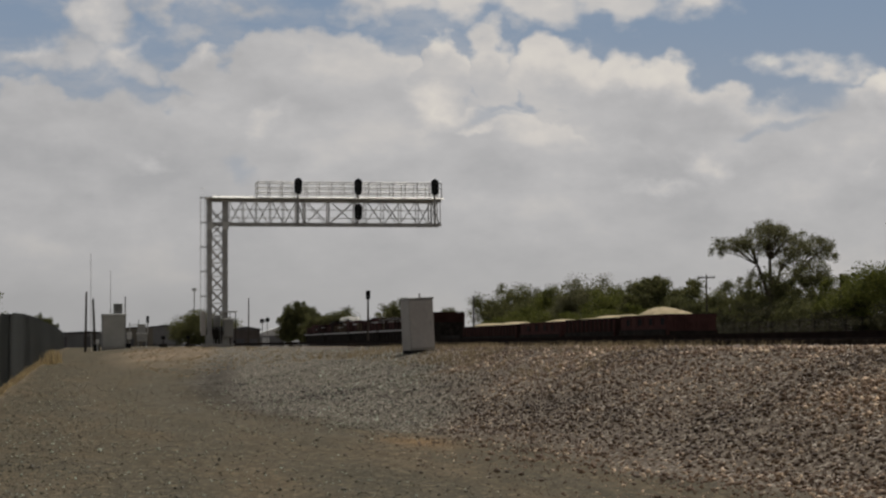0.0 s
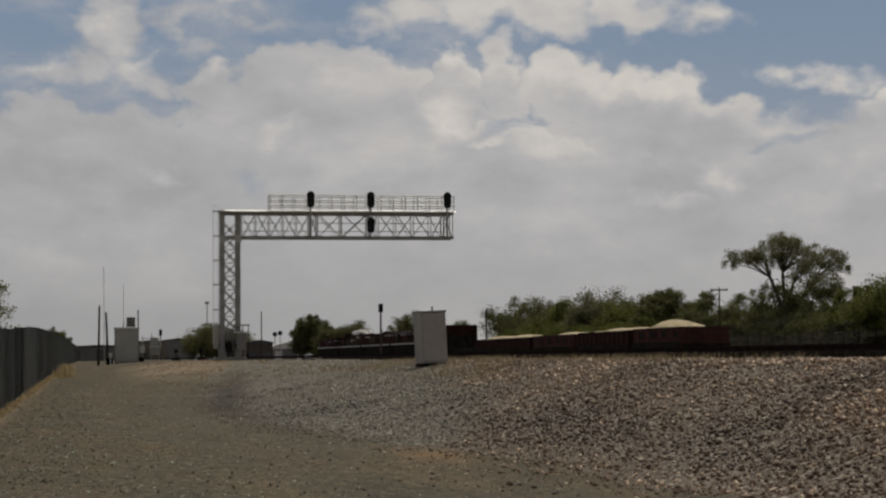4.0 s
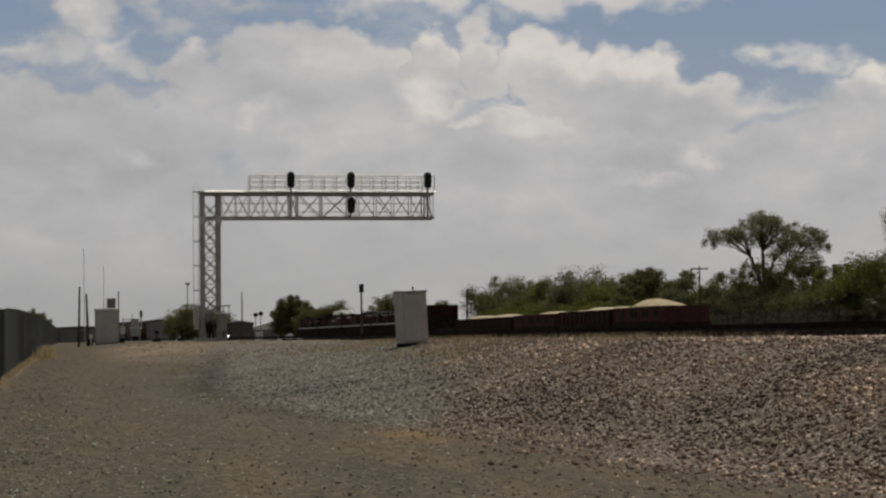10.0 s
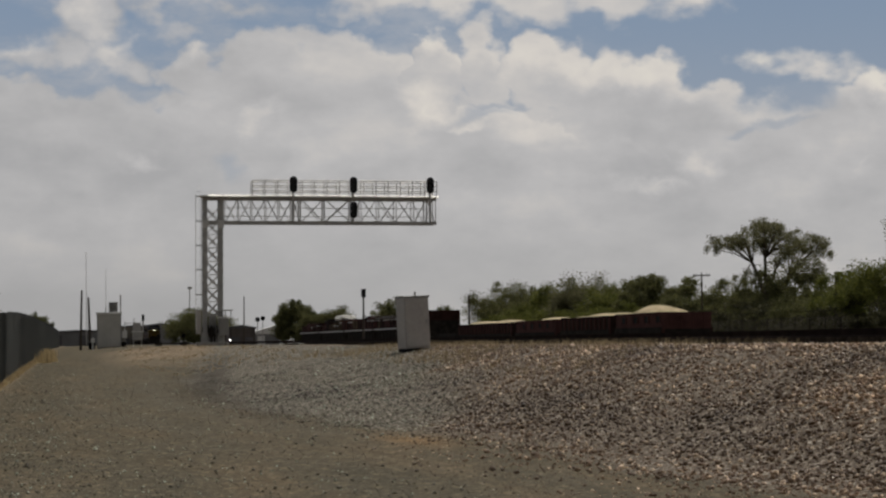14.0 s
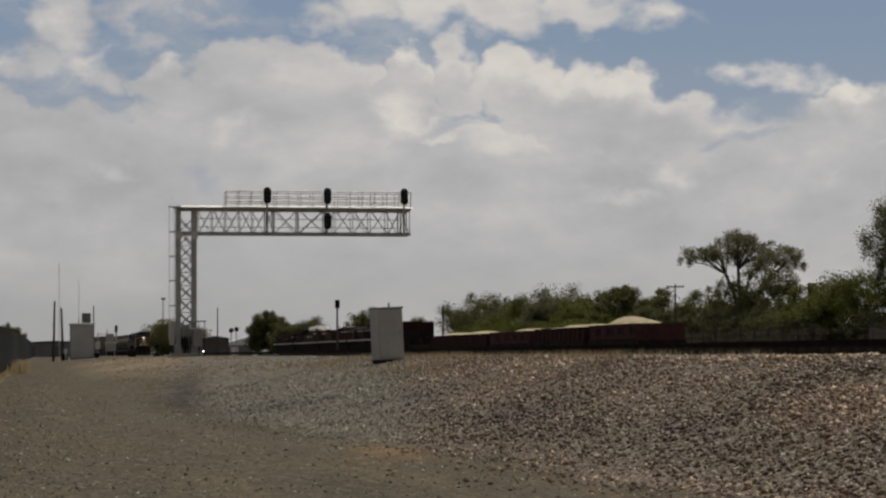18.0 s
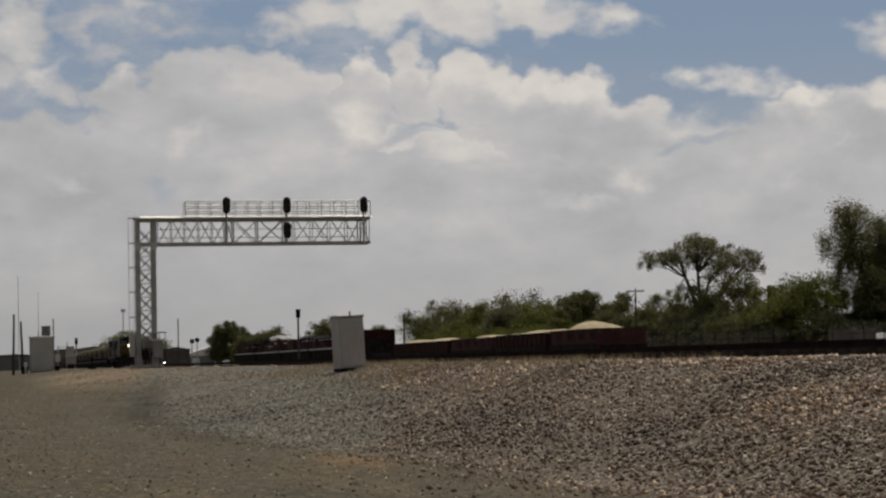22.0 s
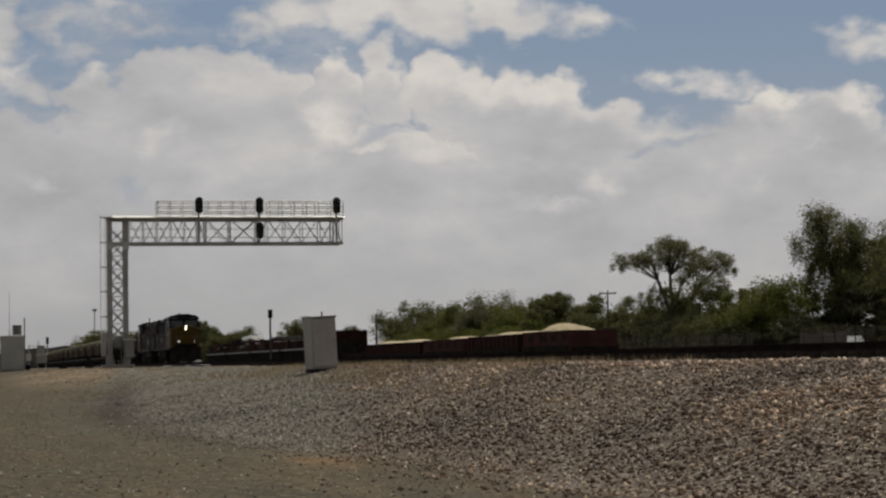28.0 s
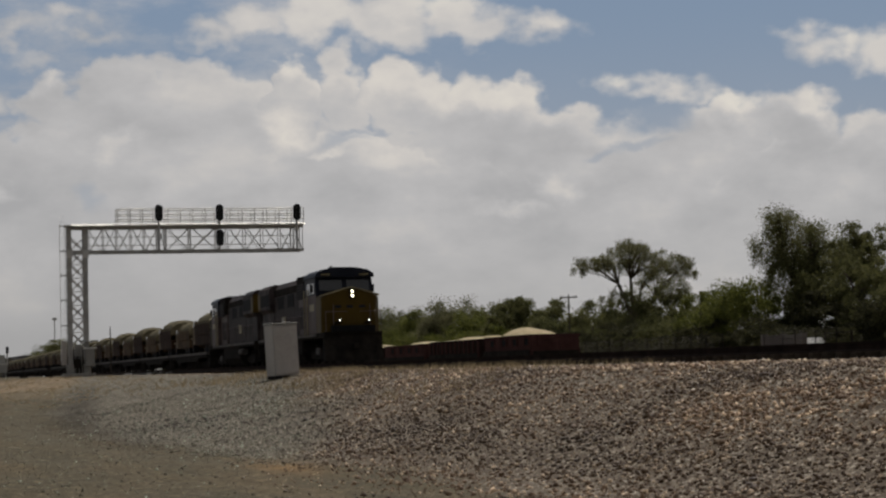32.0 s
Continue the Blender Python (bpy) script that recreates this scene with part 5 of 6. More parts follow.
for k, (yy, tt, ww, mm) in enumerate([(292, 8.8, 8.0, LEAF_C), (286, 10.6, 12.0, LEAF_A), (270, 8.7, 11.0, LEAF_A), (256, 9.3, 10.0, LEAF_B), (243, 10.1, 10.0, LEAF_E), (233, 8.9, 9.0, LEAF_A),
                                      (224, 8.0, 9.0, LEAF_B), (215, 9.6, 7.0, LEAF_A), (206, 8.4, 7.0, LEAF_A), (195, 6.2, 7.0, LEAF_C), (187, 5.8, 6.5, LEAF_A), (180, 6.6, 5.5, LEAF_A)]):
    make_tree(65 if k == 0 else 62 + (k % 3) * 1.5, yy, tt, ww, ("olive", "pale olive", "dark green")[k % 3] + " leafy tree in a long row behind the siding", mm, 50 + k, 0.04, 52 if k < 3 else 40, 140, 0.22)
for k, (yy, tt) in enumerate([(268, 5.4), (262, 5.4), (248, 5.8), (236, 5.2), (226, 5.6), (214, 5.4), (206, 5.8), (196, 5.2)]):
    make_tree(57.5, yy, tt, 8.0, "yellow-green bush before a row of trees", LEAF_B, 80 + k, 0.02, 20, 120, 0.2, name="bush", trunk=0.12)
make_tree(48.6, 446, 11.3, 8.8, "round dark green tree beyond the yard", LEAF_C, 101, 0.02, 60, 170, 0.3)
make_tree(52.0, 400, 9.2, 9.0, "green tree beyond the parked cars", LEAF_A, 102, 0.04, 46, 150, 0.26)
make_tree(49.5, 412, 8.2, 8.5, "green tree beyond the parked cars", LEAF_C, 103, 0.04, 46, 150, 0.26)
make_tree(51.3, 322, 9.0, 8.6, "olive-green tree beyond the parked cars", LEAF_A, 104, 0.04, 50, 140, 0.26)
make_tree(52, 281, 6.9, 5.0, "dark green tree beyond the parked cars", LEAF_C, 105, 0.1, 18, 120, 0.25)
make_tree(32.0, 520, 11.2, 18.0, "rounded olive tree far beyond the gantry leg", LEAF_A, 107, 0.02, 60, 170, 0.34)
# right-hand group
make_lobed_tree(56.9, 123.0, "tall dark green tree with drooping lobes and gaps between them",
                [(-1.9, 10.3, 0.95), (-2.4, 9.8, 0.9), (-1.3, 10.0, 0.9), (-2.0, 9.2, 0.9), (0.1, 9.6, 0.85), (0.8, 9.2, 0.8), (1.4, 8.8, 0.8), (0.4, 8.7, 0.85), (-2.8, 8.2, 0.7), (-3.0, 7.5, 0.7), (-2.5, 6.9, 0.7),
                 (-1.9, 8.0, 0.75), (-1.6, 6.9, 0.8), (-2.9, 6.2, 0.5), (2.9, 8.6, 0.9), (3.7, 8.1, 0.9), (4.4, 7.5, 0.8), (3.4, 7.1, 1.0), (0.5, 6.9, 1.1), (1.7, 7.1, 1.1), (1.3, 5.9, 1.2), (2.7, 5.9, 1.2),
                 (-0.1, 5.8, 1.1), (4.1, 5.9, 1.1), (2.0, 5.0, 1.2), (0.5, 4.6, 1.2), (3.5, 4.8, 1.2), (-0.9, 6.0, 0.8), (-1.0, 4.8, 1.0), (-0.8, 9.5, 0.8), (-0.9, 8.5, 0.8), (-0.4, 7.5, 0.8), (1.0, 8.0, 0.9), (1.9, 8.0, 0.8), (2.6, 7.6, 0.9), (-1.2, 7.5, 0.8), (-0.2, 6.7, 1.0), (0.3, 7.7, 0.9), (-1.7, 5.8, 0.9), (-2.1, 4.9, 0.9), (-0.3, 5.0, 1.0)],
                127, LEAF_A, ((0.2, 0, 3.2), 0.4), [((0.2, 0, 3.2), (-1.6, 0.2, 7.6)), ((0.2, 0, 3.2), (0.2, -0.2, 7.4)), ((0.2, 0, 3.0), (2.4, 0.2, 6.8))], 105, 0.095, 0.95, 0.85, 1.8)
make_tree(58.0, 117.3, 10.2, 5.0, "olive-green tree with a narrow crown", LEAF_A, 121, 0.45, 16, 150, 0.15)
make_tree(57.0, 120.5, 7.8, 6.5, "dark green tree in a dense clump", LEAF_C, 122, 0.08, 28, 160, 0.16)
make_tree(57.5, 112.5, 8.2, 6.5, "olive-green tree in a dense clump", LEAF_A, 123, 0.05, 28, 160, 0.16)
make_tree(57.5, 106.5, 8.0, 6.5, "olive-green tree in a dense clump", LEAF_A, 124, 0.05, 28, 160, 0.16)
for k, (xx, yy, tt, ww) in enumerate([(52, 130.5, 6.4, 5.6), (52, 126, 7.0, 5.6), (51.5, 121, 6.8, 5.6)]):
    make_tree(xx, yy, tt, ww, "bright green leafy bush before taller trees", LEAF_B, 130 + k, 0.02, 22, 150, 0.15, name="bush", trunk=0.12)
make_tree(53, 138, 5.2, 7.0, "dark olive bush before taller trees", LEAF_C, 134, 0.02, 22, 140, 0.16, name="bush", trunk=0.12)
# undergrowth and scrub get their shade from the leaf colour
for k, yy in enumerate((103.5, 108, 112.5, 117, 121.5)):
    make_tree(55.5, yy, 5.2 + 0.5 * (k % 2), 5.4, "undergrowth bush below taller trees, coloured dark as in shade", LEAF_D, 150 + k, 0.01, 20, 130, 0.17, name="bush", trunk=0.1)
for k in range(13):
    make_tree(49.2 + 0.5 * (k % 3), 106 + 5.0 * k, 3.4 + 0.35 * ((k * 5) % 4), 5.6, "low scrub below the trees beyond the siding, coloured dark as in shade", LEAF_D, 170 + k, 0.0, 16, 110, 0.16, name="bush", trunk=0.08)
# beyond the fence
make_tree(-7.9, 101, 6.8, 6.7, "leafy yellow-green tree rising behind the fence", LEAF_B, 140, 0.15, 70, 150, 0.13)
make_tree(-4.6, 255, 5.8, 3.0, "dark bush showing over the fence", LEAF_C, 143, 0.05, 60, 190, 0.12, name="bush", trunk=0.1)


# ---- buildings far off ----
def make_building(x0, x1, y0, y1, top, label, wall, roof, pitch=0.0):
    z0 = float(ground_z((x0 + x1) / 2, y0))
    b = thing("building", label, "building", at=pose((x0 + x1) / 2, (y0 + y1) / 2, z0))
    w, d, h = (x1 - x0) / 2, (y1 - y0) / 2, top - z0
    block("wall", -w, w, -d, d, -0.3, h - pitch, wall, b)
    bm = bmesh.new()
    add_prism(bm, [(-w - 0.2, h - pitch), (w + 0.2, h - pitch), (w + 0.2, h - pitch + 0.2), (0, h), (-w - 0.2, h - pitch + 0.2)], -d - 0.2, d + 0.2)
    bmesh.ops.recalc_face_normals(bm, faces=bm.faces)
    part("roof", bm, roof, b)
    k = max(2, int(w * 2 / 5))
    for i in range(k):
        xx = -w + (i + 0.5) * 2 * w / k
        dr = block("roller_door", xx - 0.9, xx + 0.9, -d - 0.06, -d - 0.01, 0, min(2.6, h * 0.65), roof, b)
        block("door_rib", xx - 0.9, xx + 0.9, -d - 0.08, -d - 0.062, 1.2, 1.26, wall, dr)


make_building(-6, 9, 395, 415, 4.55, "long low grey warehouse far down the line", BUILDING, BUILDING_ROOF, 0.5)
make_building(38.6, 58, 1150, 1180, 13.9, "grey gabled shed far down the line", BUILDING, BUILDING_ROOF, 1.4)
make_building(15.2, 25.0, 700, 715, 8.4, "low brown-grey shed far down the line", SHED, BUILDING_ROOF, 0.6)
make_building(31.9, 37.5, 420, 430, 5.6, "low brownish shed behind the signal gantry", PINKWALL, BUILDING_ROOF, 0.7)
make_building(41.6, 57.5, 480, 492, 6.5, "low building with pale metal roof beyond the yard", BUILDING, WHITEROOF, 2.6)


def make_right_clutter():
    z0 = float(ground_z(46, 103))
    w = thing("block_wall", "pinkish block wall beyond the siding", "wall", at=pose(46, 103, z0))
    block("wall_panel", -0.1, 0.1, -2.6, 2.6, -0.2, 2.74 - z0, PINKWALL, w, 0.01)
    for y in (-2.6, 0, 2.6):
        block("pier", -0.16, 0.16, y - 0.2, y + 0.2, -0.2, 2.82 - z0, PINKWALL, w, 0.01)
    f = thing("fence_right", "grey chain-link fence with steel posts beyond the siding", "fence", kind="structure")
    y = 92.0
    while y < 170:
        if not 99 < y < 107:
            z = float(ground_z(44, y))
            rod("fence_post", (44, y, z - 0.1), (44, y, 2.95), 0.03, UNDERFRAME, f, 6)
        y += 2.5
    for z in (2.93, 2.5, 2.1, 1.7, 1.3):
        rod("fence_wire", (44, 92, z), (44, 99, z), 0.01, UNDERFRAME, f, 5)
        rod("fence_wire", (44, 107, z), (44, 169.5, z), 0.01, UNDERFRAME, f, 5)
    # woven wire, both slants
    vs, fs = [], []
    for y0, y1 in ((92, 99), (107, 169.5)):
        for slant in (-1, 1):
            for a in np.arange(y0, y1 - 1.9, 0.15):
                p, q = (a, a + 1.9) if slant > 0 else (a + 1.9, a)
                i, r = len(vs), 0.003
                vs += [(44 + dx * r, yy + dy * r, z) for yy, z in ((p, 0.95), (q, 2.92)) for dx, dy in ((-1, -0.7), (0, 1.4), (1, -0.7))]
                fs += [(i, i + 1, i + 4, i + 3), (i + 1, i + 2, i + 5, i + 4), (i + 2, i, i + 3, i + 5)]
    me = bpy.data.meshes.new("chain_link")
    me.from_pydata(vs, [], fs)
    me.materials.append(DECKEDGE)
    link = tagged(new("chain_link", me), "galvanised woven wire", kind="stuff")
    link.parent = f
    g = thing("steel_gate", "dark tubular steel gate frame", "gate", at=pose(46, 96, float(ground_z(46, 96))))
    for y in (-1.6, 1.6):
        rod("gate_post", (0, y, -0.1), (0, y, 2.0), 0.06, UNDERFRAME, g)
    for z in (0.5, 1.2, 1.9):
        rod("gate_bar", (0, -1.6, z), (0, 1.6, z), 0.025, UNDERFRAME, g, 6)
    c = thing("parked_car", "white car parked beyond the siding", "car", at=pose(48.5, 106.4, float(ground_z(48.5, 106.4))))
    bm = bmesh.new()
    add_side(bm, [(-2.1, 0.35), (2.1, 0.35), (2.15, 0.8), (1.4, 0.95), (0.7, 1.72), (-1.4, 1.78), (-2.0, 1.1), (-2.15, 0.85)], -0.85, 0.85)
    bmesh.ops.recalc_face_normals(bm, faces=bm.faces)
    bmesh.ops.bevel(bm, geom=bm.edges[:], offset=0.05, segments=2, affect="EDGES")
    part("car_body", bm, WHITEPAINT, c)
    for sx in (-0.86, 0.82):
        block("side_window", sx, sx + 0.04, -1.3, 0.7, 1.1, 1.6, GLASS, c, 0.01)
        for y in (-1.3, 1.3):
            wh = rod("wheel", (sx - 0.02, y, 0.33), (sx + 0.1, y, 0.33), 0.33, BLACK, c, 16)
            rod("rim", (sx - 0.04, y, 0.33), (sx + 0.12, y, 0.33), 0.19, GALV, wh, 12)


make_right_clutter()


# ---- parked work train on the siding ----
def bogie(parent, y, gauge=0.755, r=0.42, base=1.75, axles=2):
    b = thing("bogie", "", "")
    b.parent = parent
    b.location.y = y
    for s in (-1, 1):
        bm = bmesh.new()
        L = base / 2 * (axles - 1)
        add_side(bm, [(-L - 0.3, 0.4), (-L - 0.2, 0.62), (-0.4, 0.82), (0.4, 0.82), (L + 0.2, 0.62), (L + 0.3, 0.4), (L, 0.3), (0.4, 0.25), (-0.4, 0.25), (-L, 0.3)], s * 0.98 - 0.08, s * 0.98 + 0.08)
        bmesh.ops.recalc_face_normals(bm, faces=bm.faces)
        part("side_frame", bm, UNDERFRAME, b)
    for k in range(axles):
        yy = (k - (axles - 1) / 2) * base
        bm = bmesh.new()
        add_rod(bm, (-0.95, 0, 0), (0.95, 0, 0), 0.08, None, 10)
        for s in (-1, 1):
            add_rod(bm, (s * gauge - 0.065, 0, 0), (s * gauge + 0.065, 0, 0), r, None, 24)
            add_rod(bm, (s * gauge - s * 0.1, 0, 0), (s * gauge - s * 0.065, 0, 0), r + 0.025, None, 24)
        w = part("wheelset", bm, UNDERFRAME, b)
        w.location = (0, yy, r)
    return b


def heap(parent, y0, y1, half, z, h, seed):
    bm = bmesh.new()
    rng = np.random.default_rng(seed)
    ny, nx = 26, 12
    ph = rng.uniform(0, 6, 4)
    g = []
    for j in range(ny + 1):
        v = -1 + 2 * j / ny
        row = []
        for i in range(nx + 1):
            u = -1 + 2 * i / nx
            e = max(0.0, 1 - abs(v) ** 2.4) * max(0.0, 1 - abs(u) ** 2.6)
            e = e ** 0.9 * (1 + 0.12 * math.sin(3 * v + ph[0]) + 0.08 * math.sin(7 * v + 3 * u + ph[1])) + rng.uniform(-0.02, 0.02)
            row.append(bm.verts.new((half * u, (y0 + y1) / 2 + (y1 - y0) / 2 * v, z + h * max(e, -0.01))))
        g.append(row)
    for j in range(ny):
        for i in range(nx):
            bm.faces.new((g[j][i], g[j][i + 1], g[j + 1][i + 1], g[j + 1][i]))
    bmesh.ops.recalc_face_normals(bm, faces=bm.faces)
    return part("gravel_load", bm, HEAP, parent, "heaped pale gravel")


def gondola(y0, y1, top, label, mat, loads=(), holes=(), ribs=True, high=None):
    """An open car; top is the rim's height in the world, high the rim of its near half where that stands taller."""
    L = (y1 - y0) / 2
    c = thing("gondola_car", label, "railway car", "parked work train", at=pose(YARD_X, (y0 + y1) / 2, YARD_Z))
    rim, fl = top - YARD_Z, 1.15
    block("floor", -1.55, 1.55, -L + 0.3, L - 0.3, fl - 0.2, fl, UNDERFRAME, c, 0.02)
    for s in (-1, 1):
        bm = bmesh.new()
        add_box(bm, s * 1.55 - 0.04, s * 1.55 + 0.04, -L + 0.3, L - 0.3, fl - 0.25, rim)
        add_box(bm, s * 1.57 - 0.07, s * 1.57 + 0.07, -L + 0.3, L - 0.3, rim - 0.12, rim)
        part("side_wall", bm, mat, c)
        if high:
            bm = bmesh.new()
            add_box(bm, s * 1.56 - 0.06, s * 1.56 + 0.06, -L + 0.3, -L * 0.05, rim, high - YARD_Z)
            part("raised_side", bm, mat, c)
    # black sheets cover the lower part of the sides, and of the ends below
    for s in (-1, 1):
        block("lower_sheet", s * 1.68 - 0.02, s * 1.68 + 0.02, -L + 0.35, L - 0.35, fl - 0.3, rim - 0.95, UNDERFRAME, c, 0.0, "black sheet over the lower side")
    for s in (-1, 1):
        block("end_wall", -1.55, 1.55, s * (L - 0.3) - 0.05, s * (L - 0.3) + 0.05, fl - 0.2, (high - YARD_Z) if high and s < 0 else rim, mat, c)
    for s in (-1, 1):
        for x in (-1.1, -0.37, 0.37, 1.1):
            beam("end_post", (x, s * (L - 0.22), fl - 0.2), (x, s * (L - 0.22), rim - 0.02), 0.12, mat, c)
        beam("end_rail", (-1.5, s * (L - 0.22), rim - 0.6), (1.5, s * (L - 0.22), rim - 0.6), 0.1, mat, c)
        block("end_sheet", -1.5, 1.5, s * (L - 0.13) - 0.02, s * (L - 0.13) + 0.02, fl - 0.3, rim - 1.05, UNDERFRAME, c, 0.0, "black sheet over the lower end")
        if not ribs:
            for z, w in ((rim - 0.05, 0.1), (rim - 1.1, 0.1)):
                beam("side_rail", (s * 1.62, -L + 0.35, z), (s * 1.62, L - 0.35, z), w, mat, c)
            for k in range(7):
                y = -L + 0.6 + (2 * L - 1.2) * k / 6
                beam("side_stay", (s * 1.62, y, fl - 0.25), (s * 1.62, y, rim - 1.05), 0.1, mat, c)
    if ribs:
        n = max(5, int(2 * L / 1.3))
        first = None
        for i in range(n + 1):
            y = -L + 0.35 + (2 * L - 0.7) * i / n
            if first is None:
                first = block("rib", -0.05, 0.05, -0.1, 0.1, fl - 0.25, rim - 0.12, RUST_DULL, c)
                first.location = (-1.63, y, 0)
            else:
                again(first, "rib", pose(-1.63, y, 0), c)
            again(first, "rib", pose(1.63, y, 0), c)
    for y in holes:
        yy = y - (y0 + y1) / 2
        o = block("side_opening", -1.64, -1.585, yy - 0.45, yy + 0.45, rim - 0.66, rim - 0.26, BLACK, c, 0.02)
        for a in (-0.5, 0.5):
            block("opening_frame", -1.67, -1.585, yy + a - 0.06, yy + a + 0.06, rim - 0.7, rim - 0.22, RUST_DULL, o)
    for k, (a, b, h) in enumerate(loads):
        heap(c, a, b, 1.46, rim - 0.12, h, int(y0) + k)
    for s in (-1, 1):
        bogie(c, s * (L - 2.0))
        block("coupler", -0.15, 0.15, s * L - 0.35, s * L + 0.35, 0.75, 1.0, UNDERFRAME, c, 0.03)
    return c


gondola(118.6, 130.0, 3.36, "oxide-red side-dump car heaped with pale gravel", RUST_DULL, [(-2.9, 3.1, 0.64)], holes=(119.7, 122.3, 124.8, 127.6), ribs=False)
gondola(130.9, 145.4, 3.31, "dark brown ribbed gondola with low gravel heaps", RUST_DARK, [(-6.8, -2.2, 0.33), (-2.6, 3.0, 0.36), (2.2, 6.8, 0.22)])
gondola(146.6, 161.0, 3.25, "brown side-dump car with a small gravel heap", RUST_DULL, [(-5.2, 1.6, 0.36)], holes=(149.3, 151.8, 154.6, 157.6), ribs=False)
gondola(162.0, 185.6, 3.2, "long dark brown gondola filled with pale gravel", RUST_DARK, [(-11.2, 1, 0.36), (-1, 11.3, 0.42)])
gondola(201.5, 214.0, 4.9, "tall dark oxide-red ballast hopper", RUST, [], ribs=True)


def work_flat(y0, y1, label, seed, stack):
    L = (y1 - y0) / 2
    full = stack > 2.5
    c = thing("flat_car", label, "railway car", "parked work train", at=pose(YARD_X, (y0 + y1) / 2, YARD_Z))
    block("deck", -1.45, 1.45, -L + 0.3, L - 0.3, 1.0, 1.25, RUST_DARK, c, 0.02)
    for s in (-1, 1):
        block("side_sill", s * 1.47 - 0.05, s * 1.47 + 0.05, -L + 0.3, L - 0.3, 0.7, 1.22, UNDERFRAME, c)
        bogie(c, s * (L - 2.2))
        block("coupler", -0.15, 0.15, s * L - 0.35, s * L + 0.35, 0.75, 1.0, UNDERFRAME, c, 0.03)
    n = int(2 * L / 2.4)
    for i in range(n + 1):
        for s in (-1, 1):
            beam("stake", (s * 1.5, -L + 0.4 + (2 * L - 0.8) * i / n, 1.1), (s * 1.5, -L + 0.4 + (2 * L - 0.8) * i / n, stack - 0.35 * ((i * 7 + seed) % 4)), 0.12, UNDERFRAME, c)
    block("lower_load", -1.3, 1.3, -L + 0.6, L - 0.6, 1.25, min(2.52, stack - 0.1), UNDERFRAME, c, 0.04)
    if full:
        block("pale_rail_layer", -1.56, 1.4, -L + 0.5, L - 0.5, 2.5, 2.68, GALV_DARK, c, 0.03, "worn grey steel layer of the load")
        rng = random.Random(seed)
        y = -L + 0.7
        while y < L - 2.0:
            d = min(rng.uniform(2.0, 5.5), L - 0.7 - y)
            h = stack + rng.choice((0.05, -0.1, -0.3, -0.55))
            block("upper_load", -1.3, 1.3, y, y + d - 0.25, 2.66, h, rng.choice((RUST_DULL, RUST_DARK, RUST_DULL, RUST, DULLTAN)), c, 0.06)
            if rng.random() < 0.5:
                block("pale_rail_layer", -1.36, 1.2, y, y + d - 0.25, h - 0.55, h - 0.4, GALV_DARK, c, 0.02, "worn grey steel layer of the load")
            y += d
    return c


work_flat(187.0, 200.5, "short empty-decked flat car with low dark load", 0, 1.9)
work_flat(215.0, 241, "bulkhead flat car stacked with dark steel track parts", 1, 4.1)
work_flat(242, 268, "flat car with stakes and dark machinery", 2, 4.15)
work_flat(269, 296, "flat car with stakes and dark steel track parts", 3, 4.2)
work_flat(297, 323, "flat car with stakes and dark steel track parts", 4, 4.0)


def make_deck_loads():
    for x, y, w, d, h, mat, nm, lb, base in ((37.4, 232, 1.45, 15.0, 0.32, DECKEDGE, "steel_panel_stack", "worn grey steel panels on the flat car's load", 3.8), (37.6, 250, 1.2, 5.0, 0.5, UNDERFRAME, "track_machine", "dark track machine on a flat car", 3.85),
                                         (37.6, 290, 1.2, 5.0, 0.6, UNDERFRAME, "track_machine", "dark track machine on a flat car", 3.9), (37.6, 277, 1.2, 11.0, 0.55, UNDERFRAME, "track_machine", "dark track machine on a flat car", 3.85)):
        base += YARD_Z
        t = thing(nm, lb, "machine" if "machine" in nm else "steel panels", at=pose(x, y, base))
        block("frame", -w, w, -d / 2, d / 2, 0.0, h * 0.6, mat, t, 0.05)
        block("hood", -w * 0.8, w * 0.8, -d * 0.35, d * 0.2, h * 0.6, h, mat, t, 0.08)
        for yy in (-d * 0.4, d * 0.4):
            rod("stanchion", (-w * 0.8, yy, h * 0.6), (-w * 0.8, yy, h * 0.6 + 0.4), 0.05, UNDERFRAME, t)
    t = thing("white_tarp_bundle", "whitish tarpaulin bundle on a flat car's load", "bundle", at=pose(37.6, 277.5, YARD_Z + 3.85 + 0.33))
    bm = bmesh.new()
    bmesh.ops.create_icosphere(bm, subdivisions=3, radius=1.0)
    for v in bm.verts:
        k = 1 + 0.3 * noise.noise(v.co * 2.5)
        v.co = Vector((v.co.x * 1.3 * k, v.co.y * 6.6 * k, max(0.0, min(v.co.z, 0.8) * 0.85 * k)))
    part("tarp", bm, HUT, t)


make_deck_loads()


# ---- the moving freight train ----
def tube(name, at, y0, y1, r, parent):
    """An open black barrel round a lamp, along y, added to block its light sideways."""
    bm = bmesh.new()
    rings = [[bm.verts.new((at[0] + k * math.cos(a), y, at[1] + k * math.sin(a))) for a in [2 * math.pi * i / 16 for i in range(16)]] for y, k in ((y0, r + 0.02), (y1, r + 0.02), (y1, r), (y0, r))]
    for a, b in zip(rings, rings[1:]):
        for i in range(16):
            bm.faces.new((a[i], a[(i + 1) % 16], b[(i + 1) % 16], b[i]))
    bmesh.ops.recalc_face_normals(bm, faces=bm.faces)
    return part(name, bm, BLACK, parent)


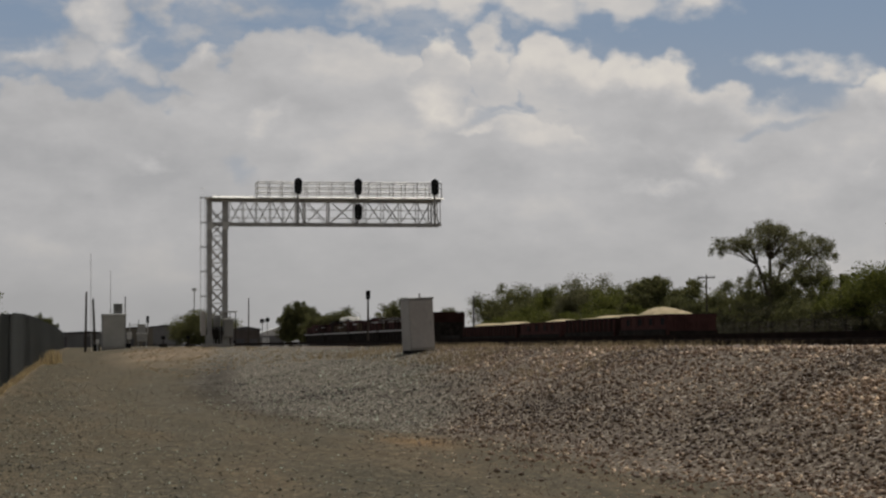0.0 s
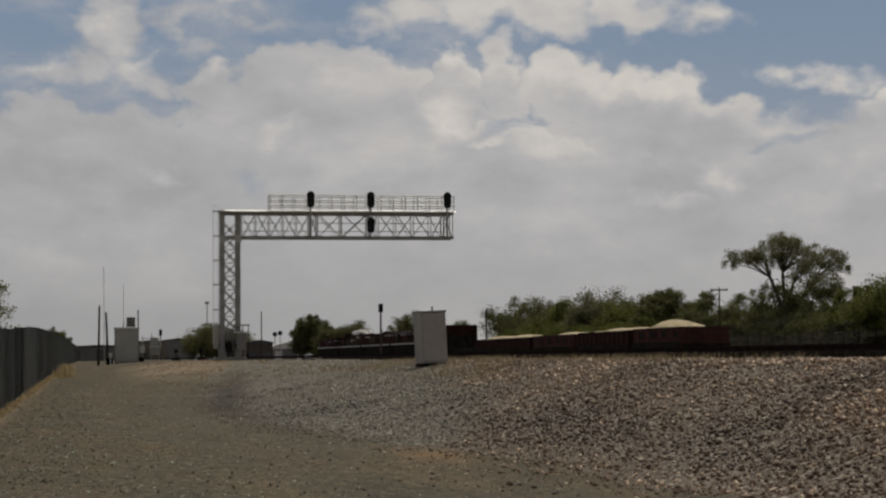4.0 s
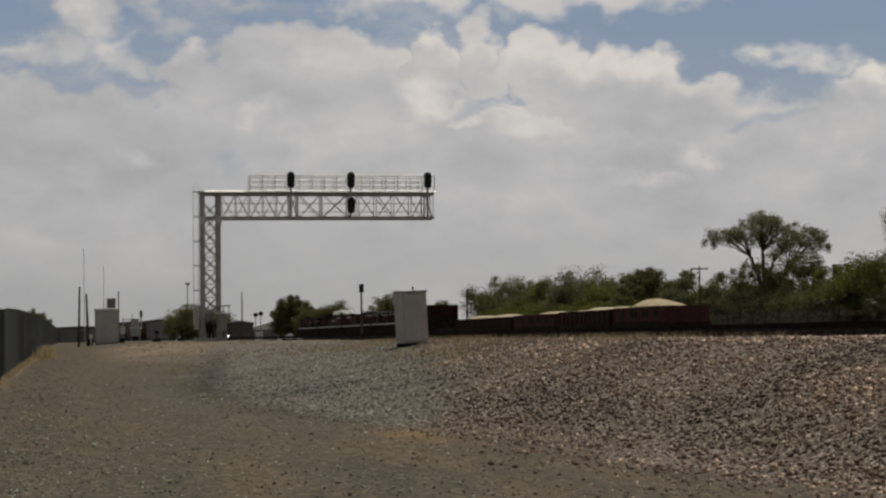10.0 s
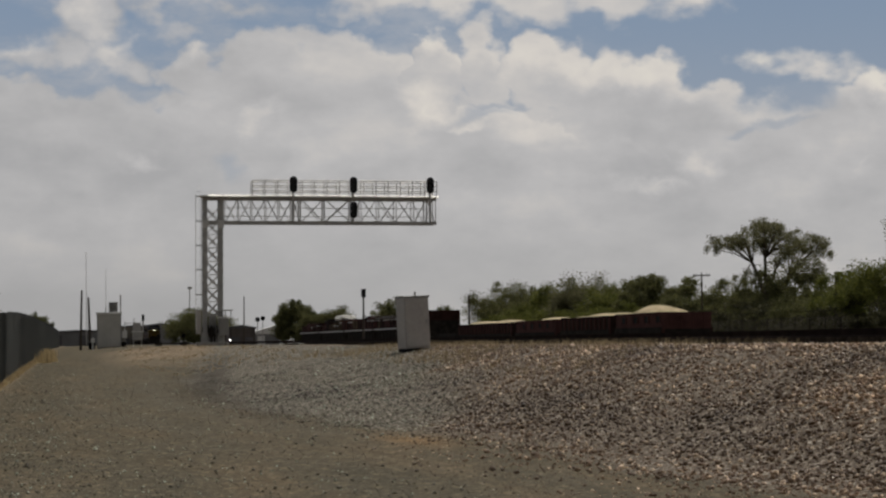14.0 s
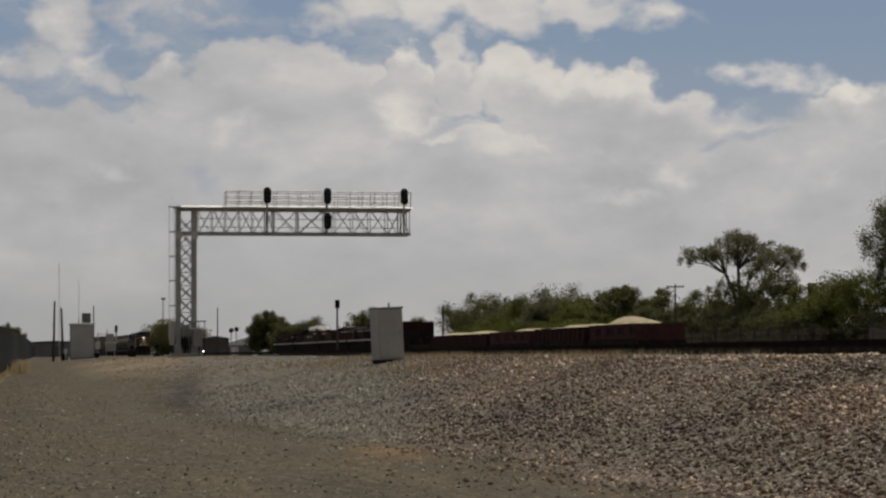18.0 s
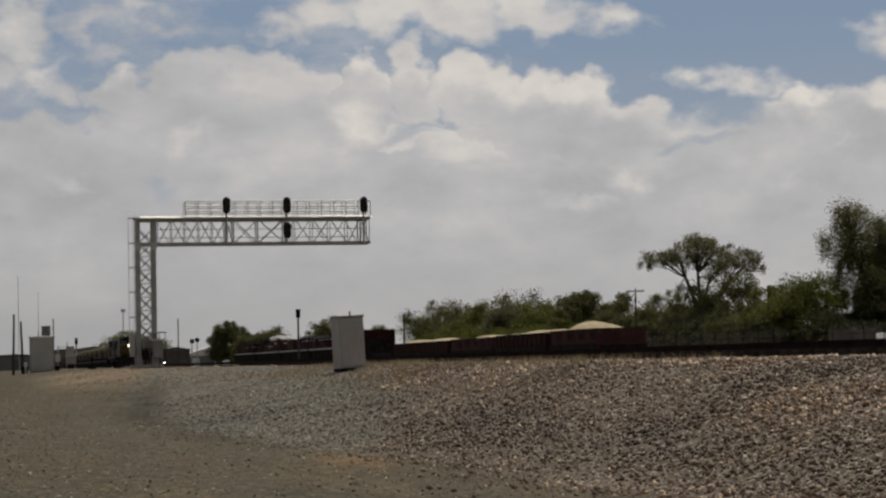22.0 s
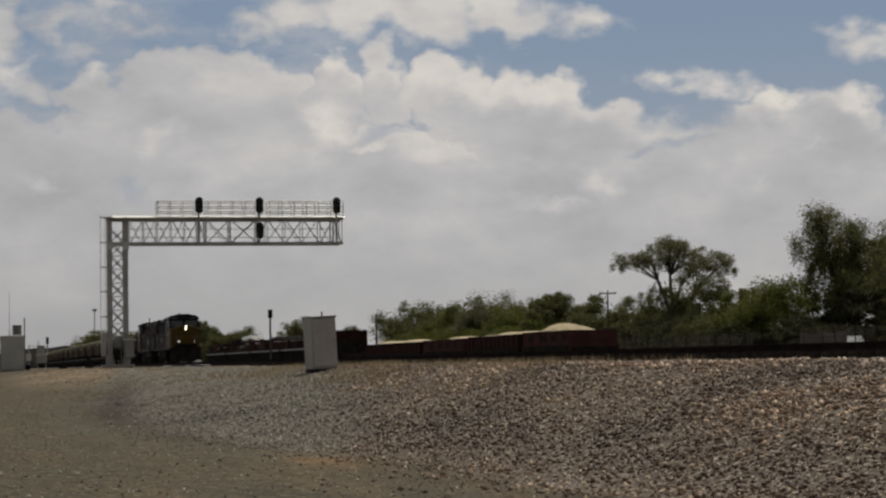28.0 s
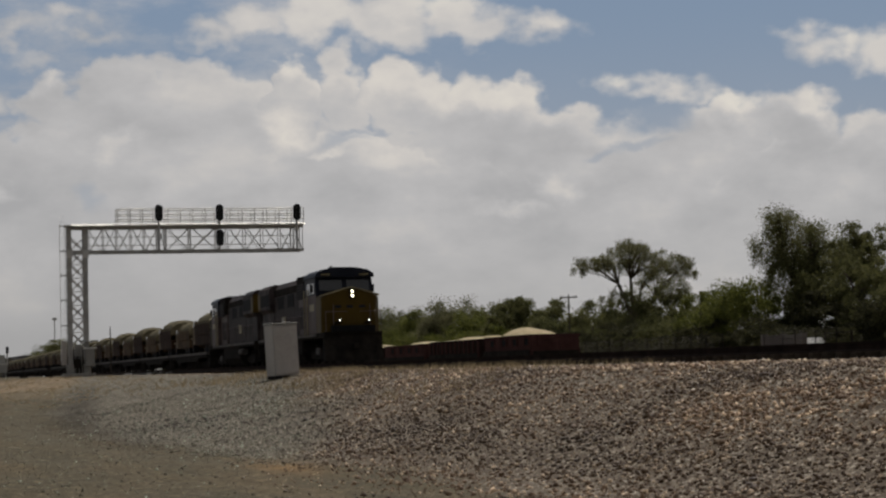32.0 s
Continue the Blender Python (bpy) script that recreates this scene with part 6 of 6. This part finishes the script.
def make_locomotive(name, label):
    """Nose towards -Y, rail level at z 0."""
    t = thing(name, label, "locomotive", "moving freight train")
    block("underframe", -1.5, 1.5, -10.4, 10.4, 1.3, 1.58, UNDERFRAME, t, 0.03)
    for s in (-1, 1):
        block("sill_stripe", s * 1.515 - 0.012, s * 1.515 + 0.012, -8.6, 10.3, 1.42, 1.56, DECKEDGE, t)
    bm = bmesh.new()
    add_prism(bm, [(-1.4, 0.6), (-1.1, 0.16), (1.1, 0.16), (1.4, 0.6), (1.4, 1.3), (-1.4, 1.3)], -3.9, 3.9)
    bmesh.ops.recalc_face_normals(bm, faces=bm.faces)
    part("fuel_tank", bm, UNDERFRAME, t)
    for s in (-1, 1):
        rod("air_reservoir", (s * 1.25, 3.4, 1.0), (s * 1.25, 5.0, 1.0), 0.22, DECKEDGE, t, 12)
        bogie(t, s * 7.0, 0.755, 0.53, 2.05, 3)
    # pilot with plough
    bm = bmesh.new()
    add_side(bm, [(-11.0, 0.12), (-10.35, 0.2), (-10.35, 1.55), (-10.75, 1.55), (-10.75, 0.95)], -1.5, 1.5)
    bmesh.ops.recalc_face_normals(bm, faces=bm.faces)
    part("pilot", bm, UNDERFRAME, t)
    block("rear_pilot", -1.5, 1.5, 10.4, 10.6, 0.3, 1.55, UNDERFRAME, t, 0.03)
    for y in (-11.15, 10.85):
        block("coupler", -0.16, 0.16, y - 0.35, y + 0.35, 0.72, 1.0, UNDERFRAME, t, 0.05)
    # nose, full width with cut corners and a peaked top
    bm = bmesh.new()
    ring = [(-1.5, -8.7), (-1.5, -10.0), (-1.2, -10.42), (1.2, -10.42), (1.5, -10.0), (1.5, -8.7)]
    peak = [3.45, 3.42, 3.5, 3.5, 3.42, 3.45]
    lo = [bm.verts.new((x, y, 1.58)) for x, y in ring]
    hi = [bm.verts.new((x, y, z)) for (x, y), z in zip(ring, peak)]
    mf, mb = bm.verts.new((0, -10.45, 3.86)), bm.verts.new((0, -8.7, 3.9))
    bl = bm.verts.new((0, -10.45, 1.58))
    for i in (0, 1, 3, 4):
        bm.faces.new((lo[i], lo[i + 1], hi[i + 1], hi[i]))
    bm.faces.new((lo[2], bl, mf, hi[2]))
    bm.faces.new((bl, lo[3], hi[3], mf))
    bm.faces.new((hi[0], hi[1], hi[2], mf, mb))
    bm.faces.new((mb, mf, hi[3], hi[4], hi[5]))
    bmesh.ops.recalc_face_normals(bm, faces=bm.faces)
    bmesh.ops.bevel(bm, geom=[e for e in bm.edges if e.is_manifold], offset=0.05, segments=2, affect="EDGES")
    nose = part("nose", bm, YELLOW, t, "yellow nose")
    for s in (-1, 1):
        beam("nose_stripe", (0, -10.44, 3.88), (s * 1.22, -10.42, 3.54), 0.13, STRIPE, nose, 0.05)
        beam("nose_stripe", (s * 1.22, -10.42, 3.54), (s * 1.51, -9.98, 3.46), 0.12, STRIPE, nose, 0.05)
        block("grab_iron", s * 0.95 - 0.02, s * 0.95 + 0.02, -10.5, -10.46, 1.9, 3.0, LOCOGREY, nose)
    block("nose_door", 0.25, 0.95, -10.455, -10.425, 1.7, 3.3, YELLOW, nose, 0.006)
    for k, x in enumerate((-0.7, -0.1, 0.55)):
        block("emblem_bar", x - 0.16, x + 0.16, -10.47, -10.456, 2.82, 2.95, NAVY, nose)
    block("light_box", -0.11, 0.19, -10.475, -10.445, 3.28, 3.8, BLACK, nose, 0.01)
    # barrels here and on the ditch lights are added to dim the lamps off-axis
    for z in (3.43, 3.65):
        h = rod("headlight", (0.04, -10.47, z), (0.04, -10.49, z), 0.06, LAMP, nose, 14, None, "lit headlight")
        tube("barrel", (0.04, z), -10.47, -10.76, 0.085, h)
    for s in (-1, 1):
        d = rod("ditch_light", (s * 0.76 + 0.07, -10.72, 2.18), (s * 0.76 + 0.07, -10.74, 2.18), 0.036, DITCH, t, 14, None, "lit ditch light")
        tube("barrel", (s * 0.76 + 0.07, 2.18), -10.7, -11.0, 0.075, d)
        block("light_bracket", s * 0.76 - 0.12, s * 0.76 + 0.12, -10.7, -10.44, 2.02, 2.1, BLACK, d)
    block("front_platform", -1.48, 1.48, -10.9, -10.4, 1.52, 1.6, UNDERFRAME, t, 0.01)
    block("anticlimber", -1.1, 1.1, -10.98, -10.42, 1.6, 1.92, BLACK, t, 0.03)
    for s in (-1, 1):
        for z in (0.35, 0.7, 1.05, 1.4):
            block("step", s * 1.28 - 0.2, s * 1.28 + 0.2, -10.7, -10.4, z, z + 0.05, UNDERFRAME, t)
        rod("handrail", (s * 1.42, -10.85, 1.6), (s * 1.42, -10.85, 2.65), 0.02, LOCOGREY, t, 6)
    rod("front_handrail", (-1.42, -10.85, 2.62), (-0.3, -10.85, 2.62), 0.02, LOCOGREY, t, 6)
    rod("front_handrail", (0.3, -10.85, 2.62), (1.42, -10.85, 2.62), 0.02, LOCOGREY, t, 6)
    # cab
    block("cab", -1.51, 1.51, -8.7, -5.6, 1.58, 3.55, LOCOGREY, t, 0.02, "grey cab side")
    bm = bmesh.new()
    add_side(bm, [(-8.75, 3.5), (-8.5, 4.5), (-5.55, 4.52), (-5.55, 3.55), (-8.6, 3.55)], -1.49, 1.49)
    bmesh.ops.recalc_face_normals(bm, faces=bm.faces)
    part("cab_upper", bm, NAVY, t)
    bm = bmesh.new()
    add_prism(bm, [(-1.56, 4.46), (-1.5, 4.66), (-1.22, 4.84), (-0.6, 4.96), (0.6, 4.96), (1.22, 4.84), (1.5, 4.66), (1.56, 4.46)], -8.85, -5.4)
    bmesh.ops.recalc_face_normals(bm, faces=bm.faces)
    part("cab_roof", bm, NAVY, t)
    for x in (-0.72, 0.72):
        bm = bmesh.new()
        add_box(bm, x - 0.6, x + 0.6, -0.02, 0.02, -0.3, 0.3, 0.015)
        g = part("windshield", bm, CABGLASS, t)
        g.matrix_basis = pose(0, -8.68, 4.05, -15.5, 0, 0)
    for s in (-1, 1):
        for y in (-7.9, -6.7):
            block("side_window", s * 1.5 - 0.02, s * 1.5 + 0.02, y - 0.45, y + 0.45, 3.62, 4.2, CABGLASS, t, 0.01)
        nb = block("number_board", s * 1.0 - 0.28, s * 1.0 + 0.28, -8.88, -8.8, 4.5, 4.68, BLACK, t, 0.01)
        for k in range(4):
            block("number_bar", s * 1.0 - 0.22 + k * 0.12, s * 1.0 - 0.15 + k * 0.12, -8.895, -8.882, 4.54, 4.64, STRIPE, nb)
        block("cab_door", s * 1.515 - 0.012, s * 1.515 + 0.012, -6.35, -5.75, 1.62, 3.45, LOCOGREY, t, 0.006)
        for y in (-5.62, -6.48):
            rod("grab_rail", (s * 1.56, y, 1.5), (s * 1.56, y, 3.9), 0.03, STRIPE, t, 6)
        block("emblem_patch", s * 1.222 - 0.008, s * 1.222 + 0.008, 2.2, 3.4, 2.2, 2.75, STRIPE, t)
        block("roof_edge", s * 1.19 - 0.03, s * 1.19 + 0.03, -2.6, 6.0, 4.0, 4.4, UNDERFRAME, t, 0.02)
        for k in range(3):
            block("side_louvre", s * 1.312 - 0.01, s * 1.312 + 0.01, -4.9 + k * 0.75, -4.3 + k * 0.75, 1.9, 3.1, HOODGREY, t, 0.004)
        block("mirror", s * 1.62 - 0.05, s * 1.62 + 0.05, -8.3, -8.1, 3.7, 4.1, BLACK, t, 0.02)
        block("truck_spring_pack", s * 1.1 - 0.06, s * 1.1 + 0.06, -7.4, -6.6, 0.5, 0.85, DECKEDGE, t, 0.02)
        block("marker_number", s * 1.522 - 0.008, s * 1.522 + 0.008, -8.2, -7.0, 2.75, 3.1, STRIPE, t)
    rod("horn", (-0.3, -6.2, 4.98), (-0.3, -6.9, 5.06), 0.09, GALV_DARK, t)
    block("air_conditioner", -0.5, 0.6, -8.0, -6.9, 4.93, 5.02, NAVY, t, 0.04)
    # brake-grid box, engine hood, radiator
    block("brake_grid_housing", -1.42, 1.42, -5.38, -2.6, 3.6, 4.74, UNDERFRAME, t, 0.08)
    for s in (-1, 1):
        gr = block("grid_louvre", s * 1.43 - 0.02, s * 1.43 + 0.02, -5.1, -3.0, 3.5, 4.35, BLACK, t)
        for k in range(6):
            block("slat", s * 1.46 - 0.02, s * 1.46 + 0.02, -5.05, -3.05, 3.55 + k * 0.14, 3.59 + k * 0.14, HOODGREY, gr)
    block("equipment_hood", -1.3, 1.3, -5.55, -2.6, 1.58, 3.6, LOCOGREY, t, 0.03)
    bm = bmesh.new()
    add_prism(bm, [(-1.2, 1.58), (1.2, 1.58), (1.2, 4.35), (0.95, 4.72), (-0.95, 4.72), (-1.2, 4.35)], -2.6, 6.0)
    bmesh.ops.recalc_face_normals(bm, faces=bm.faces)
    part("engine_hood", bm, HOODGREY, t)
    door = None
    for i in range(9):
        y = -2.1 + i * 0.9
        for s in (-1, 1):
            m = pose(s * 1.205, y, 2.75)
            if door is None:
                door = block("hood_door", -0.015, 0.015, -0.41, 0.41, -1.0, 1.15, HOODGREY, t, 0.005)
                door.matrix_basis = m
            else:
                again(door, "hood_door", m, t)
    for y in (0.4, 3.6):
        for s in (-1, 1):
            block("intake_grille", s * 1.22 - 0.02, s * 1.22 + 0.02, y - 1.0, y + 1.0, 3.25, 3.95, BLACK, t)
    block("exhaust_stack", -0.5, 0.5, 0.6, 1.5, 4.68, 4.86, UNDERFRAME, t, 0.03)
    bm = bmesh.new()
    add_prism(bm, [(-1.24, 1.58), (1.24, 1.58), (1.24, 3.1), (1.5, 3.32), (1.5, 4.5), (1.2, 4.74), (-1.2, 4.74), (-1.5, 4.5), (-1.5, 3.32), (-1.24, 3.1)], 6.0, 10.1)
    bmesh.ops.recalc_face_normals(bm, faces=bm.faces)
    part("radiator_section", bm, HOODGREY, t)
    e = block("hood_end", -1.48, 1.48, 10.1, 10.14, 3.34, 4.48, YELLOW, t, 0.01, "yellow hood end")
    for k in range(5):
        block("end_slat", -0.7, 0.7, 10.14, 10.165, 3.5 + 0.16 * k, 3.58 + 0.16 * k, BLACK, e)
    for s in (-1, 1):
        block("radiator_screen", s * 1.505 - 0.015, s * 1.505 + 0.015, 6.2, 9.3, 3.5, 4.2, BLACK, t)
        block("yellow_panel", s * 1.505 - 0.012, s * 1.505 + 0.012, 9.38, 10.12, 3.34, 4.3, YELLOW, t, 0.0, "yellow corner panel of the hood")
        for i in range(11):
            y = -5.0 + i * 1.45
            rod("handrail_post", (s * 1.45, y, 1.58), (s * 1.45, y, 2.6), 0.016, LOCOGREY, t, 5)
        rod("side_handrail", (s * 1.45, -5.0, 2.6), (s * 1.45, 9.5, 2.6), 0.016, LOCOGREY, t, 5)
    return t


def make_flatcar():
    c = thing("flat_car", "long low flat car carrying tan covered trucks", "railway car", "moving freight train")
    L = 11.9
    block("deck", -1.5, 1.5, -L, L, 1.02, 1.16, DECKEDGE, c, 0.02)
    for s in (-1, 1):
        bm = bmesh.new()
        add_side(bm, [(-L, 1.02), (-L, 0.85), (-L + 4.5, 0.8), (-L + 5.5, 0.55), (L - 5.5, 0.55), (L - 4.5, 0.8), (L, 0.85), (L, 1.02)], s * 1.45 - 0.06, s * 1.45 + 0.06)
        bmesh.ops.recalc_face_normals(bm, faces=bm.faces)
        part("side_sill", bm, UNDERFRAME, c)
        block("deck_edge", s * 1.52 - 0.02, s * 1.52 + 0.02, -L, L, 1.04, 1.2, DECKEDGE, c)
        bogie(c, s * 8.9)
        block("coupler", -0.16, 0.16, s * (L + 0.15) - 0.4, s * (L + 0.15) + 0.4, 0.72, 1.0, UNDERFRAME, c, 0.04)
    block("centre_sill", -0.4, 0.4, -L, L, 0.6, 1.02, UNDERFRAME, c)
    for y0, y1 in ((-6.7, -2.4), (-2.2, 2.2), (2.4, 6.7)):
        block("underslung_gear", -0.75, 0.75, y0, y1, 0.1, 0.6, UNDERFRAME, c, 0.05)
    for s in (-1, 1):
        block("end_step", -1.3, 1.3, s * (L - 0.5) - 0.3, s * (L - 0.5) + 0.3, 0.15, 0.85, UNDERFRAME, c, 0.03)
    return c


def make_army_truck(L, side, seed, label):
    """Long cargo truck under canvas, bonnet towards +Y; z 0 at its tyres."""
    rng = random.Random(seed)
    t = thing("cargo_truck", label, "truck", "trucks on the freight train")
    a, b = -L / 2, L / 2 - 2.6
    block("chassis", -0.45, 0.45, a + 0.1, L / 2 - 0.2, 0.6, 0.9, UNDERFRAME, t, 0.02)
    bm = bmesh.new()
    add_side(bm, [(b + 1.2, 0.8), (L / 2, 0.85), (L / 2 - 0.1, 1.75), (b + 1.2, 1.95)], -1.0, 1.0)
    bmesh.ops.recalc_face_normals(bm, faces=bm.faces)
    part("bonnet", bm, TANPAINT, t)
    bm = bmesh.new()
    add_side(bm, [(b + 0.08, 0.7), (b + 1.25, 0.7), (b + 1.25, 2.0), (b + 1.0, 2.42), (b + 0.08, 2.5)], -1.2, 1.2)
    bmesh.ops.recalc_face_normals(bm, faces=bm.faces)
    part("cab", bm, TANPAINT, t)
    for s in (-1, 1):
        block("cab_window", s * 1.205 - 0.01, s * 1.205 + 0.01, b + 0.35, b + 0.95, 2.05, 2.45, CABGLASS, t)
        block("mudguard", s * 1.05 - 0.2, s * 1.05 + 0.2, b + 1.0, b + 2.4, 1.1, 1.25, TANPAINT, t, 0.03)
    block("cargo_bed", -1.24, 1.24, a, b, 0.62, 1.35, side, t, 0.02)
    for s in (-1, 1):
        n = 4
        for k in range(n):
            y0 = a + 0.05 + (b - a - 0.1) * k / n
            block("side_panel", s * 1.25 - 0.03, s * 1.25 + 0.03, y0 + 0.04, y0 + (b - a - 0.1) / n - 0.04, 1.36, 2.2 + rng.uniform(-0.05, 0.05), side, t, 0.01)
    bm = bmesh.new()
    ny, prof = 16, [(-1.25, 2.05), (-1.26, 2.42), (-1.1, 2.72), (-0.6, 3.02), (0.0, 3.1), (0.6, 3.02), (1.1, 2.78), (1.26, 2.42), (1.25, 2.05)]
    rows = []
    for j in range(ny + 1):
        f = j / ny
        sag = 0.05 * (j % 2) + 0.62 * max(0.0, (f - 0.7) / 0.3) ** 2 + 0.3 * max(0.0, (0.1 - f) / 0.1) ** 2 + rng.uniform(-0.05, 0.05)
        rows.append([bm.verts.new((x * (1 - 0.015 * (j % 2)), a + (b - a) * f, z - (sag if z > 2 else 0))) for x, z in prof])
    for j in range(ny):
        for i in range(len(prof) - 1):
            bm.faces.new((rows[j][i], rows[j][i + 1], rows[j + 1][i + 1], rows[j + 1][i]))
    bm.faces.new(rows[0])
    bm.faces.new(rows[-1][::-1])
    bmesh.ops.recalc_face_normals(bm, faces=bm.faces)
    part("canvas_cover", bm, TAN, t)
    for s in (-1, 1):
        for y in (b + 1.7, a + 1.2, a + 2.7):
            w = rod("wheel", (s * 0.98 - 0.18, y, 0.56), (s * 0.98 + 0.18, y, 0.56), 0.56, BLACK, t, 18)
            rod("hub", (s * 1.02, y, 0.56), (s * 1.18, y, 0.56), 0.22, side, w, 10)
    return t


lead = make_locomotive("locomotive", "yellow-nosed dark blue and grey diesel locomotive with lit headlights")
second = copy_thing(lead, Matrix.Identity(4))
nose = next(o for o in second.children if o.name.startswith("nose"))
nose.data = nose.data.copy()
nose.data.materials.clear()
nose.data.materials.append(DULLYELLOW)
second["label"] = "grey and dark blue diesel locomotive coupled second, hood first"
for k in [o for o in second.children_recursive if o.name.startswith(("headlight", "ditch_light"))]:
    k.data = k.data.copy()
    k.data.materials.clear()
    k.data.materials.append(LENS)
    k["label"] = "unlit lamp"
TRAIN = [(lead, 10.45, 0.0, 0), (second, 10.45 + 22.5, 0.0, 180)]   # the second unit runs hood first
CARS, PITCH = 18, 24.5
flat0 = make_flatcar()
truck_a = make_army_truck(11.2, SHADEDBROWN, 3, "cargo truck with brown sides darkened as in shadow and tan canvas top")
truck_b = make_army_truck(10.6, DULLTAN, 4, "desert-tan cargo truck with canvas cover on a flat car")
truck_b.scale = (0.96, 1.0, 0.86)   # the lighter truck stands lower
for k in range(CARS):
    car = flat0 if k == 0 else copy_thing(flat0, Matrix.Identity(4))
    back = 10.45 + 22.5 + 11.5 + PITCH / 2 + k * PITCH
    TRAIN.append((car, back, 0.0, 0))
    for tr, dy in ((truck_a, -6.0), (truck_b, 6.0)):
        tr = tr if k == 0 else copy_thing(tr, Matrix.Identity(4))
        TRAIN.append((tr, back + dy, 1.17, 0))


# ---- what moves ----
def front_y(t):
    """The lead locomotive's nose along the line."""
    return 798.8 - 17.606 * t - 0.13364 * t * t


def motions():
    times = [i * 1.0 for i in range(33)]
    for ob, back, z, turn in TRAIN:
        walk(ob, [(t, pose(TRACK_X, front_y(t) + back, RAIL_Z + z, 0, 0, turn)) for t in times])
    # the added shade hides the always-lit lamp, then swings clear from 4 s
    walk(added_shade, [(t, pose(0, -0.17, shade_h + 0.17, a, 0, 0)) for t, a in ((0.0, 0.0), (4.0, 0.0), (4.7, -85.0), (32.0, -85.0))])
    # the clouds drift slowly to the left
    walk(sky_shell, [(t, pose(0, 0, EYE, 0, 0, 0.28 * t / 32.0)) for t in (0.0, 16.0, 32.0)])


motions()
